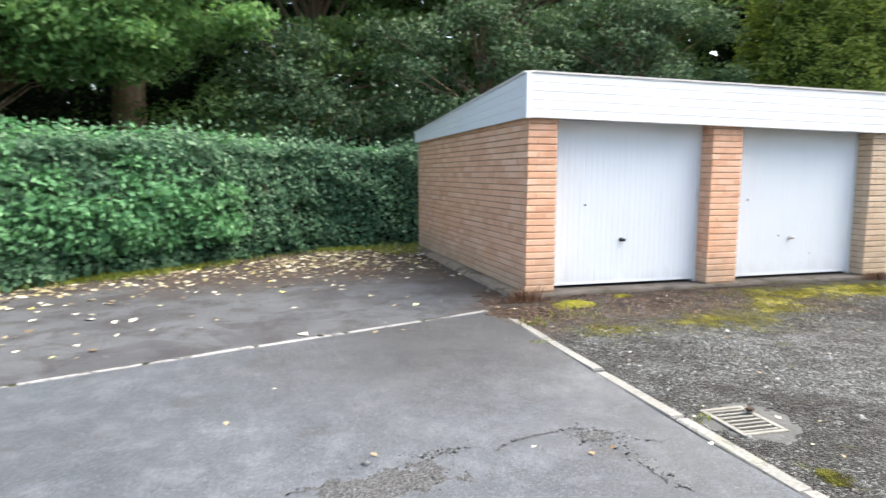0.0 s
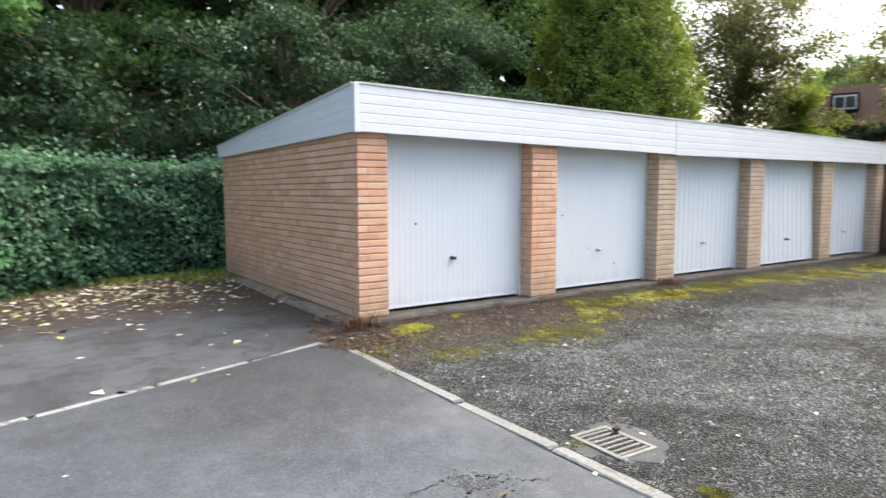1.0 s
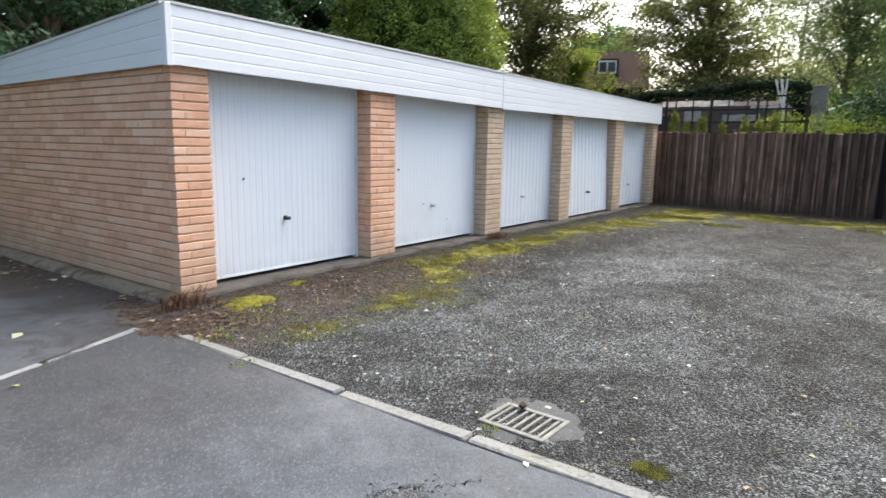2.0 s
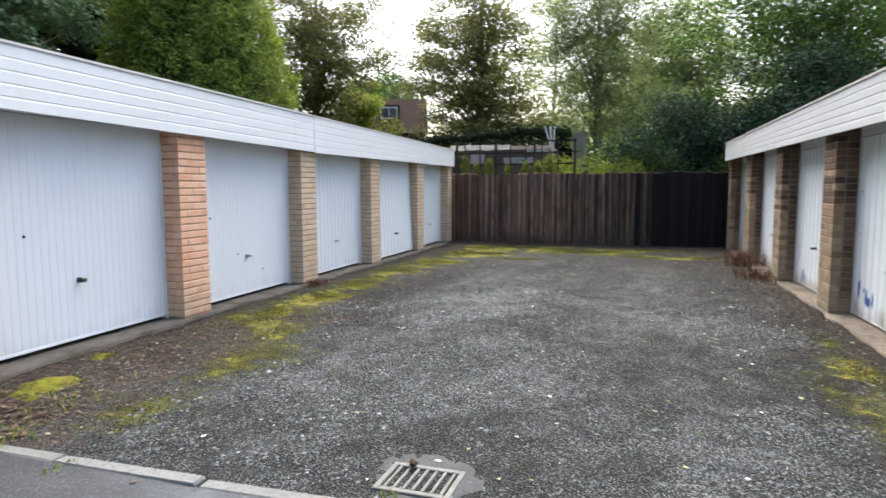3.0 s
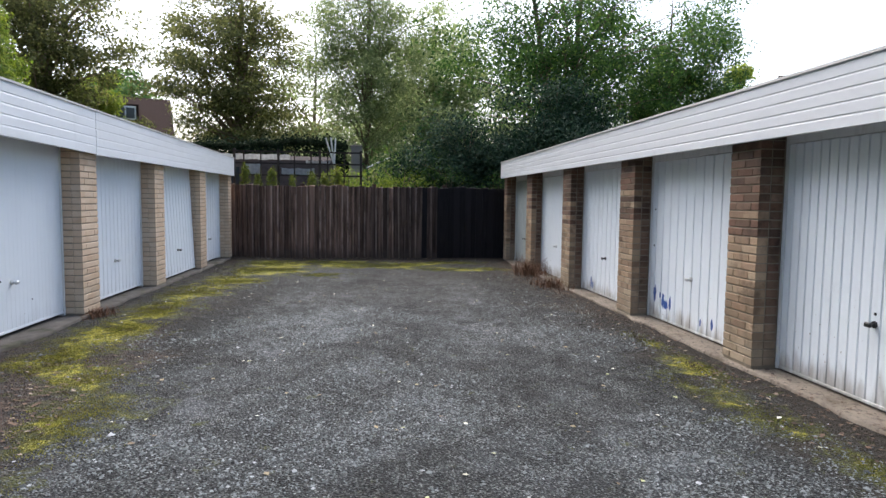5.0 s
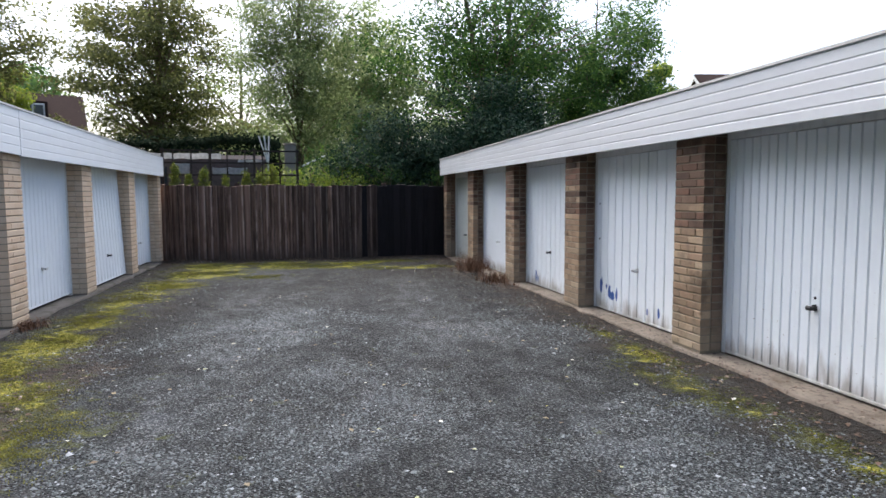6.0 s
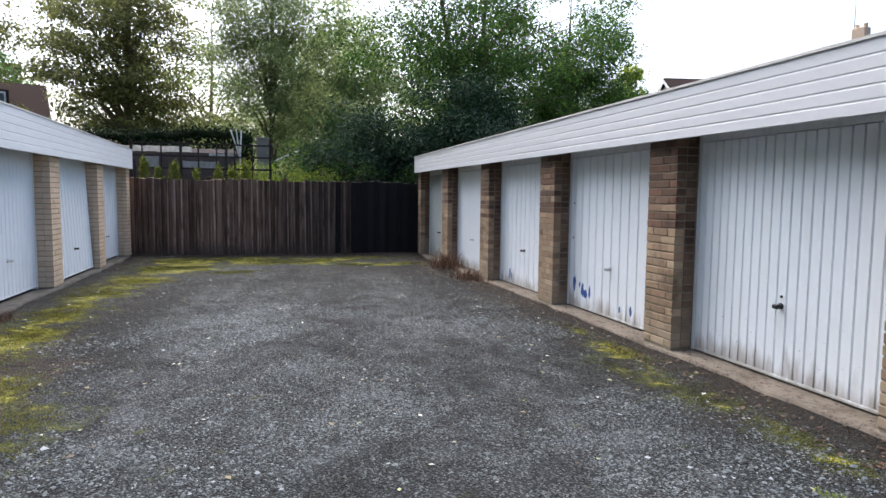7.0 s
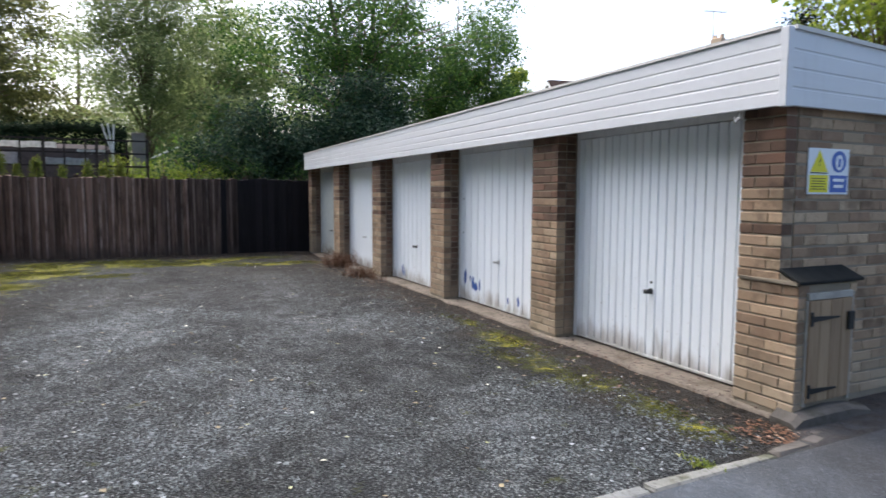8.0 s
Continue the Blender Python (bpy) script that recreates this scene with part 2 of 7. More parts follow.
c = k.mix(soil, c, k.mix(k.voronoi(60, "Color"), (0.018, 0.014, 0.012), (0.06, 0.05, 0.042)))
k.color(c).bump(n3, 0.7, 0.007).bump(k.noise(5, 5), 0.3, 0.025)
M_OLDTAR = k.mat

# worn gravel court
k = Nodes("gravel_court", 0.9, spec=0.25)
x, y, z = k.split()
vc = k.voronoi(70, "Color")
vd = k.voronoi(70, "Distance")
fine = k.n.new("ShaderNodeSeparateColor")
k.l.new(k.voronoi(150, "Color"), fine.inputs[0])
grain = k.n.new("ShaderNodeSeparateColor")
k.l.new(vc, grain.inputs[0])
c = k.mix(k.ramp(grain.outputs[0], 0.05, 1.0), (0.011, 0.013, 0.0135), (0.165, 0.178, 0.18))
c = k.mix(k.ramp(fine.outputs[0], 0.2, 0.9, 0.45, 0.0), c, (0.022, 0.025, 0.027))
c = k.mix(k.ramp(fine.outputs[1], 0.90, 0.95, 0, 0.5), c, (0.23, 0.25, 0.26))
c = k.mix(k.ramp(grain.outputs[1], 0.90, 0.96, 0, 0.55), c, (0.20, 0.21, 0.215))
c = k.mix(k.ramp(vd, 0.36, 0.62, 0, 0.9), c, (0.008, 0.008, 0.009))
vb = k.n.new("ShaderNodeSeparateColor")
k.l.new(k.voronoi(52, "Color"), vb.inputs[0])
c = k.mix(k.ramp(vb.outputs[0], 0.95, 0.98, 0, 0.3), c, (0.20, 0.21, 0.215))
c = k.mix(k.ramp(vb.outputs[1], 0.86, 0.92, 0, 0.7), c, (0.012, 0.012, 0.013))
# fines between the stones, paler and darker stretches, wheel tracks along the court
c = k.mix(k.ramp(k.noise(2.4, 6, 0.65), 0.44, 0.7, 0, 0.22), c, (0.105, 0.115, 0.130))
light = k.math("MULTIPLY", k.ramp(k.noise(0.7, 5, 0.6, stretch=(0.6, 1.2, 1), distort=0.5), 0.36, 0.62, 1.25, 0.66), k.ramp(k.noise(3.4, 6, 0.65), 0.36, 0.66, 1.42, 0.54))
trk = k.math("ADD", y, k.math("MULTIPLY", k.noise(0.5, 4), 1.6))
band = k.math("MULTIPLY", k.ramp(k.math("ABSOLUTE", k.math("SUBTRACT", trk, 4.6)), 0.75, 0.2), k.ramp(x, 5.0, 8.0))
band2 = k.math("MULTIPLY", k.ramp(k.math("ABSOLUTE", k.math("SUBTRACT", trk, 2.5)), 0.75, 0.2), k.ramp(x, 4.5, 7.5))
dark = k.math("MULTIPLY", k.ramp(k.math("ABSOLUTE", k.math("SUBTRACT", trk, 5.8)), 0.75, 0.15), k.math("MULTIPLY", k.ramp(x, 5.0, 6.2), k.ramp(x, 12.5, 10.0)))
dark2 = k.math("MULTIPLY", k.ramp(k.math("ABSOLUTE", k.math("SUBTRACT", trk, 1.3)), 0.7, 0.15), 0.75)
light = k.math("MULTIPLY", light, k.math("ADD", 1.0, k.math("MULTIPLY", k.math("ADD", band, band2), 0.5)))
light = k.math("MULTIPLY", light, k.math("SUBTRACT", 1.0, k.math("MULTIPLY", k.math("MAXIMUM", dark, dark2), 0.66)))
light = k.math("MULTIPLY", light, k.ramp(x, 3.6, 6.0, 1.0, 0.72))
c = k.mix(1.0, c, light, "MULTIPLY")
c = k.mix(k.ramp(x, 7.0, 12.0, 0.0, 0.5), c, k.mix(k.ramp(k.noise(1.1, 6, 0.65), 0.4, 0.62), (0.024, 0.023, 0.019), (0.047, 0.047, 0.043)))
# earth and leaf mould in front of the nearest doors, along the ribbed doors and along the far fence
mould = k.math("MULTIPLY", k.ramp(k.math("ADD", y, k.math("MULTIPLY", k.noise(1.5, 5), 2.2)), 5.9, 6.6), k.ramp(k.noise(7, 4), 0.35, 0.6, 0.35, 1))
mould = k.math("MULTIPLY", mould, k.ramp(x, 5.6, 8.0, 1.0, 0.3))
c = k.mix(k.math("MULTIPLY", mould, 0.8), c, k.mix(k.voronoi(40, "Color"), (0.028, 0.019, 0.014), (0.10, 0.07, 0.05)))
farm = k.ramp(k.math("ADD", x, k.math("MULTIPLY", k.noise(1.2, 5), 3.0)), 15.1, 16.6)
c = k.mix(k.math("MULTIPLY", farm, 0.85), c, (0.034, 0.024, 0.016))
# darker brown towards the far right corner
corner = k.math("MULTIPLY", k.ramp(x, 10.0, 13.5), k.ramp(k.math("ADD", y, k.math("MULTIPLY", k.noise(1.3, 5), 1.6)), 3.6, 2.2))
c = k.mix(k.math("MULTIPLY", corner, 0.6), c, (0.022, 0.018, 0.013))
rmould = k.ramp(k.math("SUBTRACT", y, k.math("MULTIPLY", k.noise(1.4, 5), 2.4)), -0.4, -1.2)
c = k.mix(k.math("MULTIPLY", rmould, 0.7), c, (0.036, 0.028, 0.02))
# moss: bright where it is thick, olive where it thins out among the stones
ma = k.n.new("ShaderNodeAttribute")
ma.attribute_name = "moss"
bed_fac = k.math("MULTIPLY", ma.outputs["Fac"], k.ramp(k.noise(1.5, 5, 0.6, distort=0.5), 0.40, 0.56, 0.35, 1.15))
thick = k.math("ADD", bed_fac, k.math("MULTIPLY", k.math("SUBTRACT", k.noise(4.2, 8, 0.72, distort=0.6), 0.5), 2.4))
olive = k.mix(k.noise(30, 4), (0.030, 0.036, 0.010), (0.085, 0.09, 0.018))
yellow = k.mix(k.ramp(k.noise(26, 5, 0.65), 0.36, 0.62), (0.12, 0.13, 0.016), (0.42, 0.385, 0.04))
c = k.mix(k.math("MULTIPLY", k.ramp(thick, 0.22, 0.5), k.ramp(k.noise(60, 3, 0.6), 0.36, 0.6, 0.45, 0.95)), c, olive)
yellow = k.mix(k.ramp(k.noise(13, 6, 0.7), 0.52, 0.64, 0, 0.75), yellow, (0.050, 0.052, 0.014))
c = k.mix(k.ramp(thick, 0.54, 0.95, 0, 0.92), c, yellow)
k.color(c).bump(k.math("SUBTRACT", 1.0, vd), 1.0, 0.04).bump(k.noise(9, 6), 0.7, 0.04)
M_GRAVEL = k.mat

k = Nodes("earth_and_grass", 0.95, spec=0.15)
c = k.mix(k.noise(2, 6), (0.035, 0.03, 0.018), (0.06, 0.075, 0.025))
k.color(c).bump(k.noise(25, 5), 0.8, 0.04)
M_EARTH = k.mat

k = Nodes("moss", 0.95, spec=0.1)
c = k.mix(k.noise(22, 5), (0.075, 0.085, 0.014), (0.26, 0.24, 0.035))
c = k.mix(k.ramp(k.noise(6, 5, 0.65), 0.42, 0.6, 0, 0.9), c, (0.11, 0.10, 0.025))
k.color(c).bump(k.noise(150, 3), 1.0, 0.012)
M_MOSS = k.mat

k = Nodes("dull_moss", 0.95, spec=0.1)
c = k.mix(k.noise(26, 5), (0.045, 0.055, 0.012), (0.19, 0.19, 0.03))
c = k.mix(k.ramp(k.noise(8, 5, 0.65), 0.42, 0.6, 0, 0.9), c, (0.045, 0.042, 0.015))
k.color(c).bump(k.noise(150, 3), 1.0, 0.012)
M_MOSS_D = k.mat

k = Nodes("stone_chips", 0.85, spec=0.3)
isl = k.geo.outputs["Random Per Island"]
c = k.mix(k.ramp(isl, 0, 0.85), (0.022, 0.0255, 0.027), (0.114, 0.128, 0.134))
c = k.mix(k.ramp(isl, 0.96, 0.99), c, (0.24, 0.255, 0.27))
k.color(c)
M_CHIPS = k.mat


def wood_material(name, a, b, stain, along=(1, 1, 0.06), damp=False, streak=None, edge=None):
    k = Nodes(name, 0.85, spec=0.2)
    rnd = k.obj.outputs["Random"]
    off = k.n.new("ShaderNodeVectorMath")
    off.operation = "ADD"
    k.l.new(k.pos, off.inputs[0])
    k.l.new(rnd, off.inputs[1])
    n = k.noise(38, 6, 0.6, vec=off.outputs[0], stretch=along)
    c = k.mix(k.ramp(n, 0.3, 0.72), a, b)
    c = k.mix(k.ramp(rnd, 0.0, 1.0, 0.0, 0.55), c, stain)
    c = k.mix(k.ramp(k.noise(2.2, 5, 0.6), 0.42, 0.68, 0, 0.55), c, stain)
    c = k.mix(k.ramp(rnd, 0.72, 1.0, 0, 0.55), c, tuple(v * 1.25 for v in b))
    if streak:
        wide = k.noise(15, 4, 0.6, vec=off.outputs[0], stretch=(1, 1, 0.035))
        c = k.mix(k.ramp(wide, 0.52, 0.66, 0, 0.62), c, streak)
        c = k.mix(k.ramp(wide, 0.46, 0.34, 0, 0.7), c, tuple(v * 0.7 for v in a))
    if edge:
        # the thick edge is pale from rubbing and edge light, the lapped one painted dark as its shadow line
        lo = k.n.new("ShaderNodeTexCoord").outputs["Object"]
        sep = k.n.new("ShaderNodeSeparateXYZ")
        k.l.new(lo, sep.inputs[0])
        worn = k.math("MULTIPLY", k.ramp(sep.outputs[1], -0.040, -0.068), k.ramp(k.noise(5, 5, 0.7, vec=off.outputs[0], stretch=(1, 1, 0.5)), 0.34, 0.6, 0.15, 0.95))
        c = k.mix(k.math("MULTIPLY", worn, k.ramp(k.math("FRACT", k.math("MULTIPLY", rnd, 9.3)), 0.1, 0.9, 0.2, 0.95)), c, edge)
        c = k.mix(k.ramp(sep.outputs[1], 0.038, 0.058, 0, 0.6), c, tuple(v * 0.6 for v in a))
    if streak:
        c = k.mix(1.0, c, k.ramp(k.math("FRACT", k.math("MULTIPLY", rnd, 5.7)), 0, 1, 0.78, 1.22), "MULTIPLY")
    if damp:
        z = k.split()[2]
        d = k.math("ADD", z, k.math("MULTIPLY", k.noise(3, 5), 0.5))
        c = k.mix(k.ramp(d, 0.65, 0.3, 0, 0.7), c, k.mix(k.noise(9), (0.085, 0.066, 0.052), (0.025, 0.018, 0.013)))
    k.color(c).bump(n, 0.6, 0.006)
    return k.mat


M_FENCE = wood_material("weathered_fence_wood", (0.034, 0.022, 0.0145), (0.185, 0.113, 0.082), (0.064, 0.037, 0.026), damp=True, streak=(0.225, 0.150, 0.116), edge=(0.31, 0.23, 0.185))
# the two darker woods hold both stain and the shade of the trees
M_FENCE_M = wood_material("half_stained_shaded_fence_wood", (0.020, 0.013, 0.010), (0.088, 0.057, 0.043), (0.032, 0.020, 0.0155), damp=True, streak=(0.11, 0.076, 0.06), edge=(0.20, 0.15, 0.12))
M_FENCE_D = wood_material("stained_shaded_fence_wood", (0.006, 0.005, 0.0055), (0.017, 0.0135, 0.015), (0.008, 0.0065, 0.007))
M_TIMBER = wood_material("bare_timber", (0.20, 0.13, 0.075), (0.36, 0.26, 0.16), (0.24, 0.17, 0.11))
M_BARK = wood_material("bark", (0.075, 0.055, 0.038), (0.21, 0.155, 0.105), (0.09, 0.07, 0.05), along=(0.6, 0.6, 0.1))
M_TRELLIS = wood_material("dark_trellis_wood", (0.02, 0.016, 0.013), (0.05, 0.04, 0.032), (0.03, 0.024, 0.02))


def leaf_material(name, a, b, c3, thin=0.35, rough=0.55, spec=0.16):
    k = Nodes(name, rough + 0.1, spec=spec)
    isl = k.geo.outputs["Random Per Island"]
    c = k.mix(k.ramp(isl, 0.0, 0.8), a, b)
    c = k.mix(k.ramp(isl, 0.82, 1.0), c, c3)
    c = k.mix(k.ramp(k.noise(0.7, 3), 0.4, 0.7, 0, 0.5), c, a)
    k.color(c)
    tr = k.n.new("ShaderNodeBsdfTranslucent")
    k.l.new(k.hsv(c, 0.48, 1.15, 1.5), tr.inputs[0])
    ms = k.n.new("ShaderNodeMixShader")
    ms.inputs[0].default_value = thin
    k.l.new(k.bsdf.outputs[0], ms.inputs[1])
    k.l.new(tr.outputs[0], ms.inputs[2])
    k.l.new(ms.outputs[0], k.out.inputs[0])
    return k.mat


M_LEAF_IVY = leaf_material("ivy_leaves", (0.024, 0.064, 0.036), (0.068, 0.145, 0.082), (0.165, 0.265, 0.165), 0.25, 0.45)
M_LEAF_WOOD = leaf_material("woodland_leaves", (0.042, 0.088, 0.030), (0.095, 0.17, 0.055), (0.17, 0.25, 0.09), 0.35)
M_LEAF_HOLLY = leaf_material("dark_evergreen_leaves", (0.024, 0.055, 0.028), (0.070, 0.122, 0.060), (0.14, 0.20, 0.115), 0.2, 0.55)
M_LEAF_CYP = leaf_material("golden_cypress_foliage", (0.082, 0.138, 0.028), (0.185, 0.25, 0.055), (0.275, 0.325, 0.09), 0.36)
M_LEAF_BEECH = leaf_material("beech_leaves", (0.06, 0.15, 0.050), (0.13, 0.25, 0.085), (0.21, 0.33, 0.14), 0.4)
M_LEAF_NETTLE = leaf_material("nettle_leaves", (0.052, 0.145, 0.068), (0.105, 0.245, 0.115), (0.18, 0.35, 0.18), 0.3)
M_GRASS = leaf_material("verge_grass", (0.07, 0.10, 0.018), (0.15, 0.19, 0.035), (0.24, 0.24, 0.07), 0.3)
# near-black: dark evergreens, and the shade in woodland gaps put into leaf colour
M_LEAF_YEW_SHADE = leaf_material("yew_and_shade_leaves", (0.006, 0.012, 0.006), (0.015, 0.026, 0.012), (0.03, 0.043, 0.02), 0.1, 0.8, 0.04)
M_LEAF_DARK = leaf_material("maple_leaves", (0.052, 0.062, 0.027), (0.115, 0.13, 0.052), (0.20, 0.205, 0.09), 0.55)
M_LEAF_PALE = leaf_material("willow_leaves", (0.095, 0.13, 0.060), (0.19, 0.24, 0.11), (0.30, 0.35, 0.19), 0.55)
M_LEAF_ASH = leaf_material("ash_leaves", (0.022, 0.052, 0.018), (0.058, 0.115, 0.034), (0.135, 0.205, 0.05), 0.5)
M_LEAF_LAUREL = leaf_material("laurel_leaves", (0.009, 0.023, 0.014), (0.028, 0.056, 0.031), (0.066, 0.105, 0.056), 0.18, 0.6)
M_LEAF_DWARF = leaf_material("dwarf_conifer_foliage", (0.07, 0.095, 0.02), (0.15, 0.18, 0.04), (0.23, 0.25, 0.07), 0.35)
M_LEAF_LIME = leaf_material("lime_green_leaves", (0.10, 0.15, 0.03), (0.18, 0.24, 0.05), (0.26, 0.3, 0.08), 0.45)

k = Nodes("fallen_leaf", 0.7, spec=0.3)
isl = k.geo.outputs["Random Per Island"]
c = k.mix(k.ramp(isl, 0.0, 0.5), (0.085, 0.06, 0.036), (0.24, 0.20, 0.12))
c = k.mix(k.ramp(isl, 0.5, 0.62), c, (0.23, 0.25, 0.12))
c = k.mix(k.ramp(isl, 0.62, 0.8), c, (0.46, 0.46, 0.385))
c = k.mix(k.ramp(isl, 0.975, 0.98), c, (0.42, 0.40, 0.10))
c = k.mix(k.ramp(k.noise(120, 3), 0.45, 0.65, 0, 0.4), c, (0.12, 0.09, 0.05))
k.color(c)
M_FALLEN = k.mat

k = Nodes("brown_litter", 0.8, spec=0.2)
isl = k.geo.outputs["Random Per Island"]
c = k.mix(k.ramp(isl, 0.0, 0.7), (0.028, 0.019, 0.014), (0.10, 0.066, 0.046))
c = k.mix(k.ramp(isl, 0.88, 0.95), c, (0.22, 0.185, 0.145))
k.color(c)
M_LITTER = k.mat

k = Nodes("russet_litter", 0.8, spec=0.2)
isl = k.geo.outputs["Random Per Island"]
c = k.mix(k.ramp(isl, 0.0, 0.8), (0.034, 0.021, 0.014), (0.15, 0.078, 0.046))
c = k.mix(k.ramp(isl, 0.86, 0.95), c, (0.28, 0.20, 0.14))
k.color(c)
M_RUSSET = k.mat

k = Nodes("roof_felt", 0.9, spec=0.2)
k.color(k.mix(k.noise(3, 5), (0.10, 0.10, 0.095), (0.2, 0.2, 0.185))).bump(k.noise(150, 2), 0.5, 0.003)
M_FELT = k.mat
k = Nodes("edge_trim", 0.5)
k.color(k.mix(k.noise(4, 5), (0.46, 0.44, 0.41), (0.64, 0.62, 0.59)))
M_TRIM = k.mat


def plain(name, col, rough=0.5, metal=0.0, vary=0.25):
    k = Nodes(name, rough, metal, 0.1 if rough > 0.84 else 0.5)
    k.color(k.mix(k.ramp(k.noise(12, 5), 0.35, 0.7, 0, vary), col, tuple(v * 0.55 for v in col)))
    return k.mat


M_BLACK = plain("black_plastic", (0.015, 0.015, 0.016), 0.4)
M_CHROME = plain("dull_chrome", (0.55, 0.55, 0.55), 0.3, 1.0)
M_IRON = plain("black_iron", (0.02, 0.02, 0.02), 0.6, 0.3)
M_CAST = plain("worn_cast_iron", (0.135, 0.136, 0.126), 0.8, 0.0, 0.7)
M_PIT = plain("dark_pit", (0.012, 0.011, 0.01), 0.9)
M_SLATE = plain("slate", (0.019, 0.020, 0.019), 0.88, 0, 0.6)
M_BLUE = plain("old_blue_paint", (0.03, 0.09, 0.32), 0.5)
M_SIGN_W = plain("sign_white", (0.74, 0.77, 0.8), 0.35, 0, 0.1)
M_SIGN_Y = plain("sign_yellow", (0.75, 0.66, 0.02), 0.35, 0, 0.1)
M_SIGN_B = plain("sign_blue", (0.05, 0.12, 0.42), 0.35, 0, 0.1)
M_SIGN_K = plain("sign_black", (0.02, 0.02, 0.02), 0.35, 0, 0.1)
M_TILE = plain("brown_roof_tile", (0.03, 0.018, 0.015), 0.95, 0, 0.5)
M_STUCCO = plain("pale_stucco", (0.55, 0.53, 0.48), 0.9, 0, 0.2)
M_VAN = plain("weathered_brown_panel", (0.075, 0.055, 0.05), 0.8, 0, 0.7)
M_PALE = plain("pale_sheet", (0.60, 0.60, 0.59), 0.7, 0, 0.7)
M_REDWALL = plain("dull_red_wall", (0.055, 0.037, 0.035), 0.9, 0, 0.4)
M_PANE = plain("dark_window_pane", (0.03, 0.035, 0.04), 0.1, 0, 0.1)
M_WHITE = plain("white_paint", (0.62, 0.62, 0.60), 0.6, 0, 0.4)
M_CORE = plain("hedge_inner_shade", (0.012, 0.016, 0.009), 0.95, 0, 0.4)
M_HEART = plain("inner_cypress_shade", (0.045, 0.062, 0.018), 0.95, 0, 0.5)
M_CLOD = plain("dark_clod", (0.035, 0.024, 0.018), 0.9, 0, 0.5)
M_WORN = plain("worn_white_paint", (0.34, 0.32, 0.28), 0.7, 0, 0.6)
M_TWIG = plain("dry_twigs", (0.13, 0.072, 0.044), 0.9, 0, 0.5)


# ---- building helpers ----
def mesh_np(name, verts, faces, mat=None, smooth=False):
    """A mesh from arrays of vertices and of faces that all have as many corners."""
    me = bpy.data.meshes.new(name)
    verts, faces = np.asarray(verts, np.float32), np.asarray(faces, np.int32)
    n = faces.shape[1]
    me.vertices.add(len(verts))
    me.vertices.foreach_set("co", verts.ravel())
    me.loops.add(faces.size)
    me.loops.foreach_set("vertex_index", faces.ravel())
    me.polygons.add(len(faces))
    me.polygons.foreach_set("loop_start", np.arange(0, faces.size, n, dtype=np.int32))
    me.update(calc_edges=True)
    if smooth:
        me.polygons.foreach_set("use_smooth", np.ones(len(faces), bool))
    if mat:
        me.materials.append(mat)
    return me


def part(name, bm, material, parent, label="", smooth=False):
    """Links a bmesh or a mesh as one object under a thing or a part."""
    if isinstance(bm, bmesh.types.BMesh):
        me = bpy.data.meshes.new(name)
        bm.to_mesh(me)
        bm.free()
        if smooth:
            me.polygons.foreach_set("use_smooth", np.ones(len(me.polygons), bool))
        if material:
            me.materials.append(material)
    else:
        me = bm
    ob = new(name, me)
    ob.parent = parent
    if label:
        ob["label"] = label
    return ob


def thing(name, at=(0, 0, 0), rz=0, **tags):
    ob = new(name)
    ob.matrix_basis = pose(*at, 0, 0, rz)
    ob.empty_display_size = 0.1
    return tagged(ob, **tags)


def box(bm, x0, x1, y0, y1, z0, z1, bevel=0.0):
    """Adds a box, bevelled if asked, to a bmesh."""
    vs = [bm.verts.new((x, y, z)) for z in (z0, z1) for y in (y0, y1) for x in (x0, x1)]
    fs = [bm.faces.new([vs[i] for i in q]) for q in ((0, 2, 3, 1), (4, 5, 7, 6), (0, 1, 5, 4), (2, 6, 7, 3), (0, 4, 6, 2), (1, 3, 7, 5))]
    if bevel:
        edges = list({e for f in fs for e in f.edges})
        bmesh.ops.bevel(bm, geom=edges, offset=bevel, segments=1, affect="EDGES")
    return vs


def boxed(x0, x1, y0, y1, z0, z1, bevel=0.0):
    bm = bmesh.new()
    box(bm, x0, x1, y0, y1, z0, z1, bevel)
    return bm


def cyl(bm, a, b, r0, r1=None, seg=10):
    """Adds a closed, tapered rod from a to b."""
    r1 = r0 if r1 is None else r1
    a, b = Vector(a), Vector(b)
    q = (b - a).to_track_quat("Z", "Y")
    rings = []
    for p, r in ((a, r0), (b, r1)):
        rings.append([bm.verts.new(p + q @ Vector((r * math.cos(2 * math.pi * i / seg), r * math.sin(2 * math.pi * i / seg), 0))) for i in range(seg)])
    for i in range(seg):
        j = (i + 1) % seg
        bm.faces.new((rings[0][i], rings[0][j], rings[1][j], rings[1][i]))
    bm.faces.new(rings[0][::-1])
    bm.faces.new(rings[1])


def smoothstep(v, a, b):
    t = np.clip((v - a) / (b - a), 0, 1)
    return t * t * (3 - 2 * t)


def wobble(x, y, f, seed=0):
    """Cheap smooth noise on arrays, about -1 to 1."""
    s = seed * 1.7
    return (np.sin(x * f + 1.3 * np.sin(y * f * 0.7 + s) + s) + np.sin(y * f * 1.1 + 1.1 * np.sin(x * f * 0.8 - s) + 2 * s) + np.sin((x + y) * f * 1.9 + s * 3) * 0.6) / 2.6


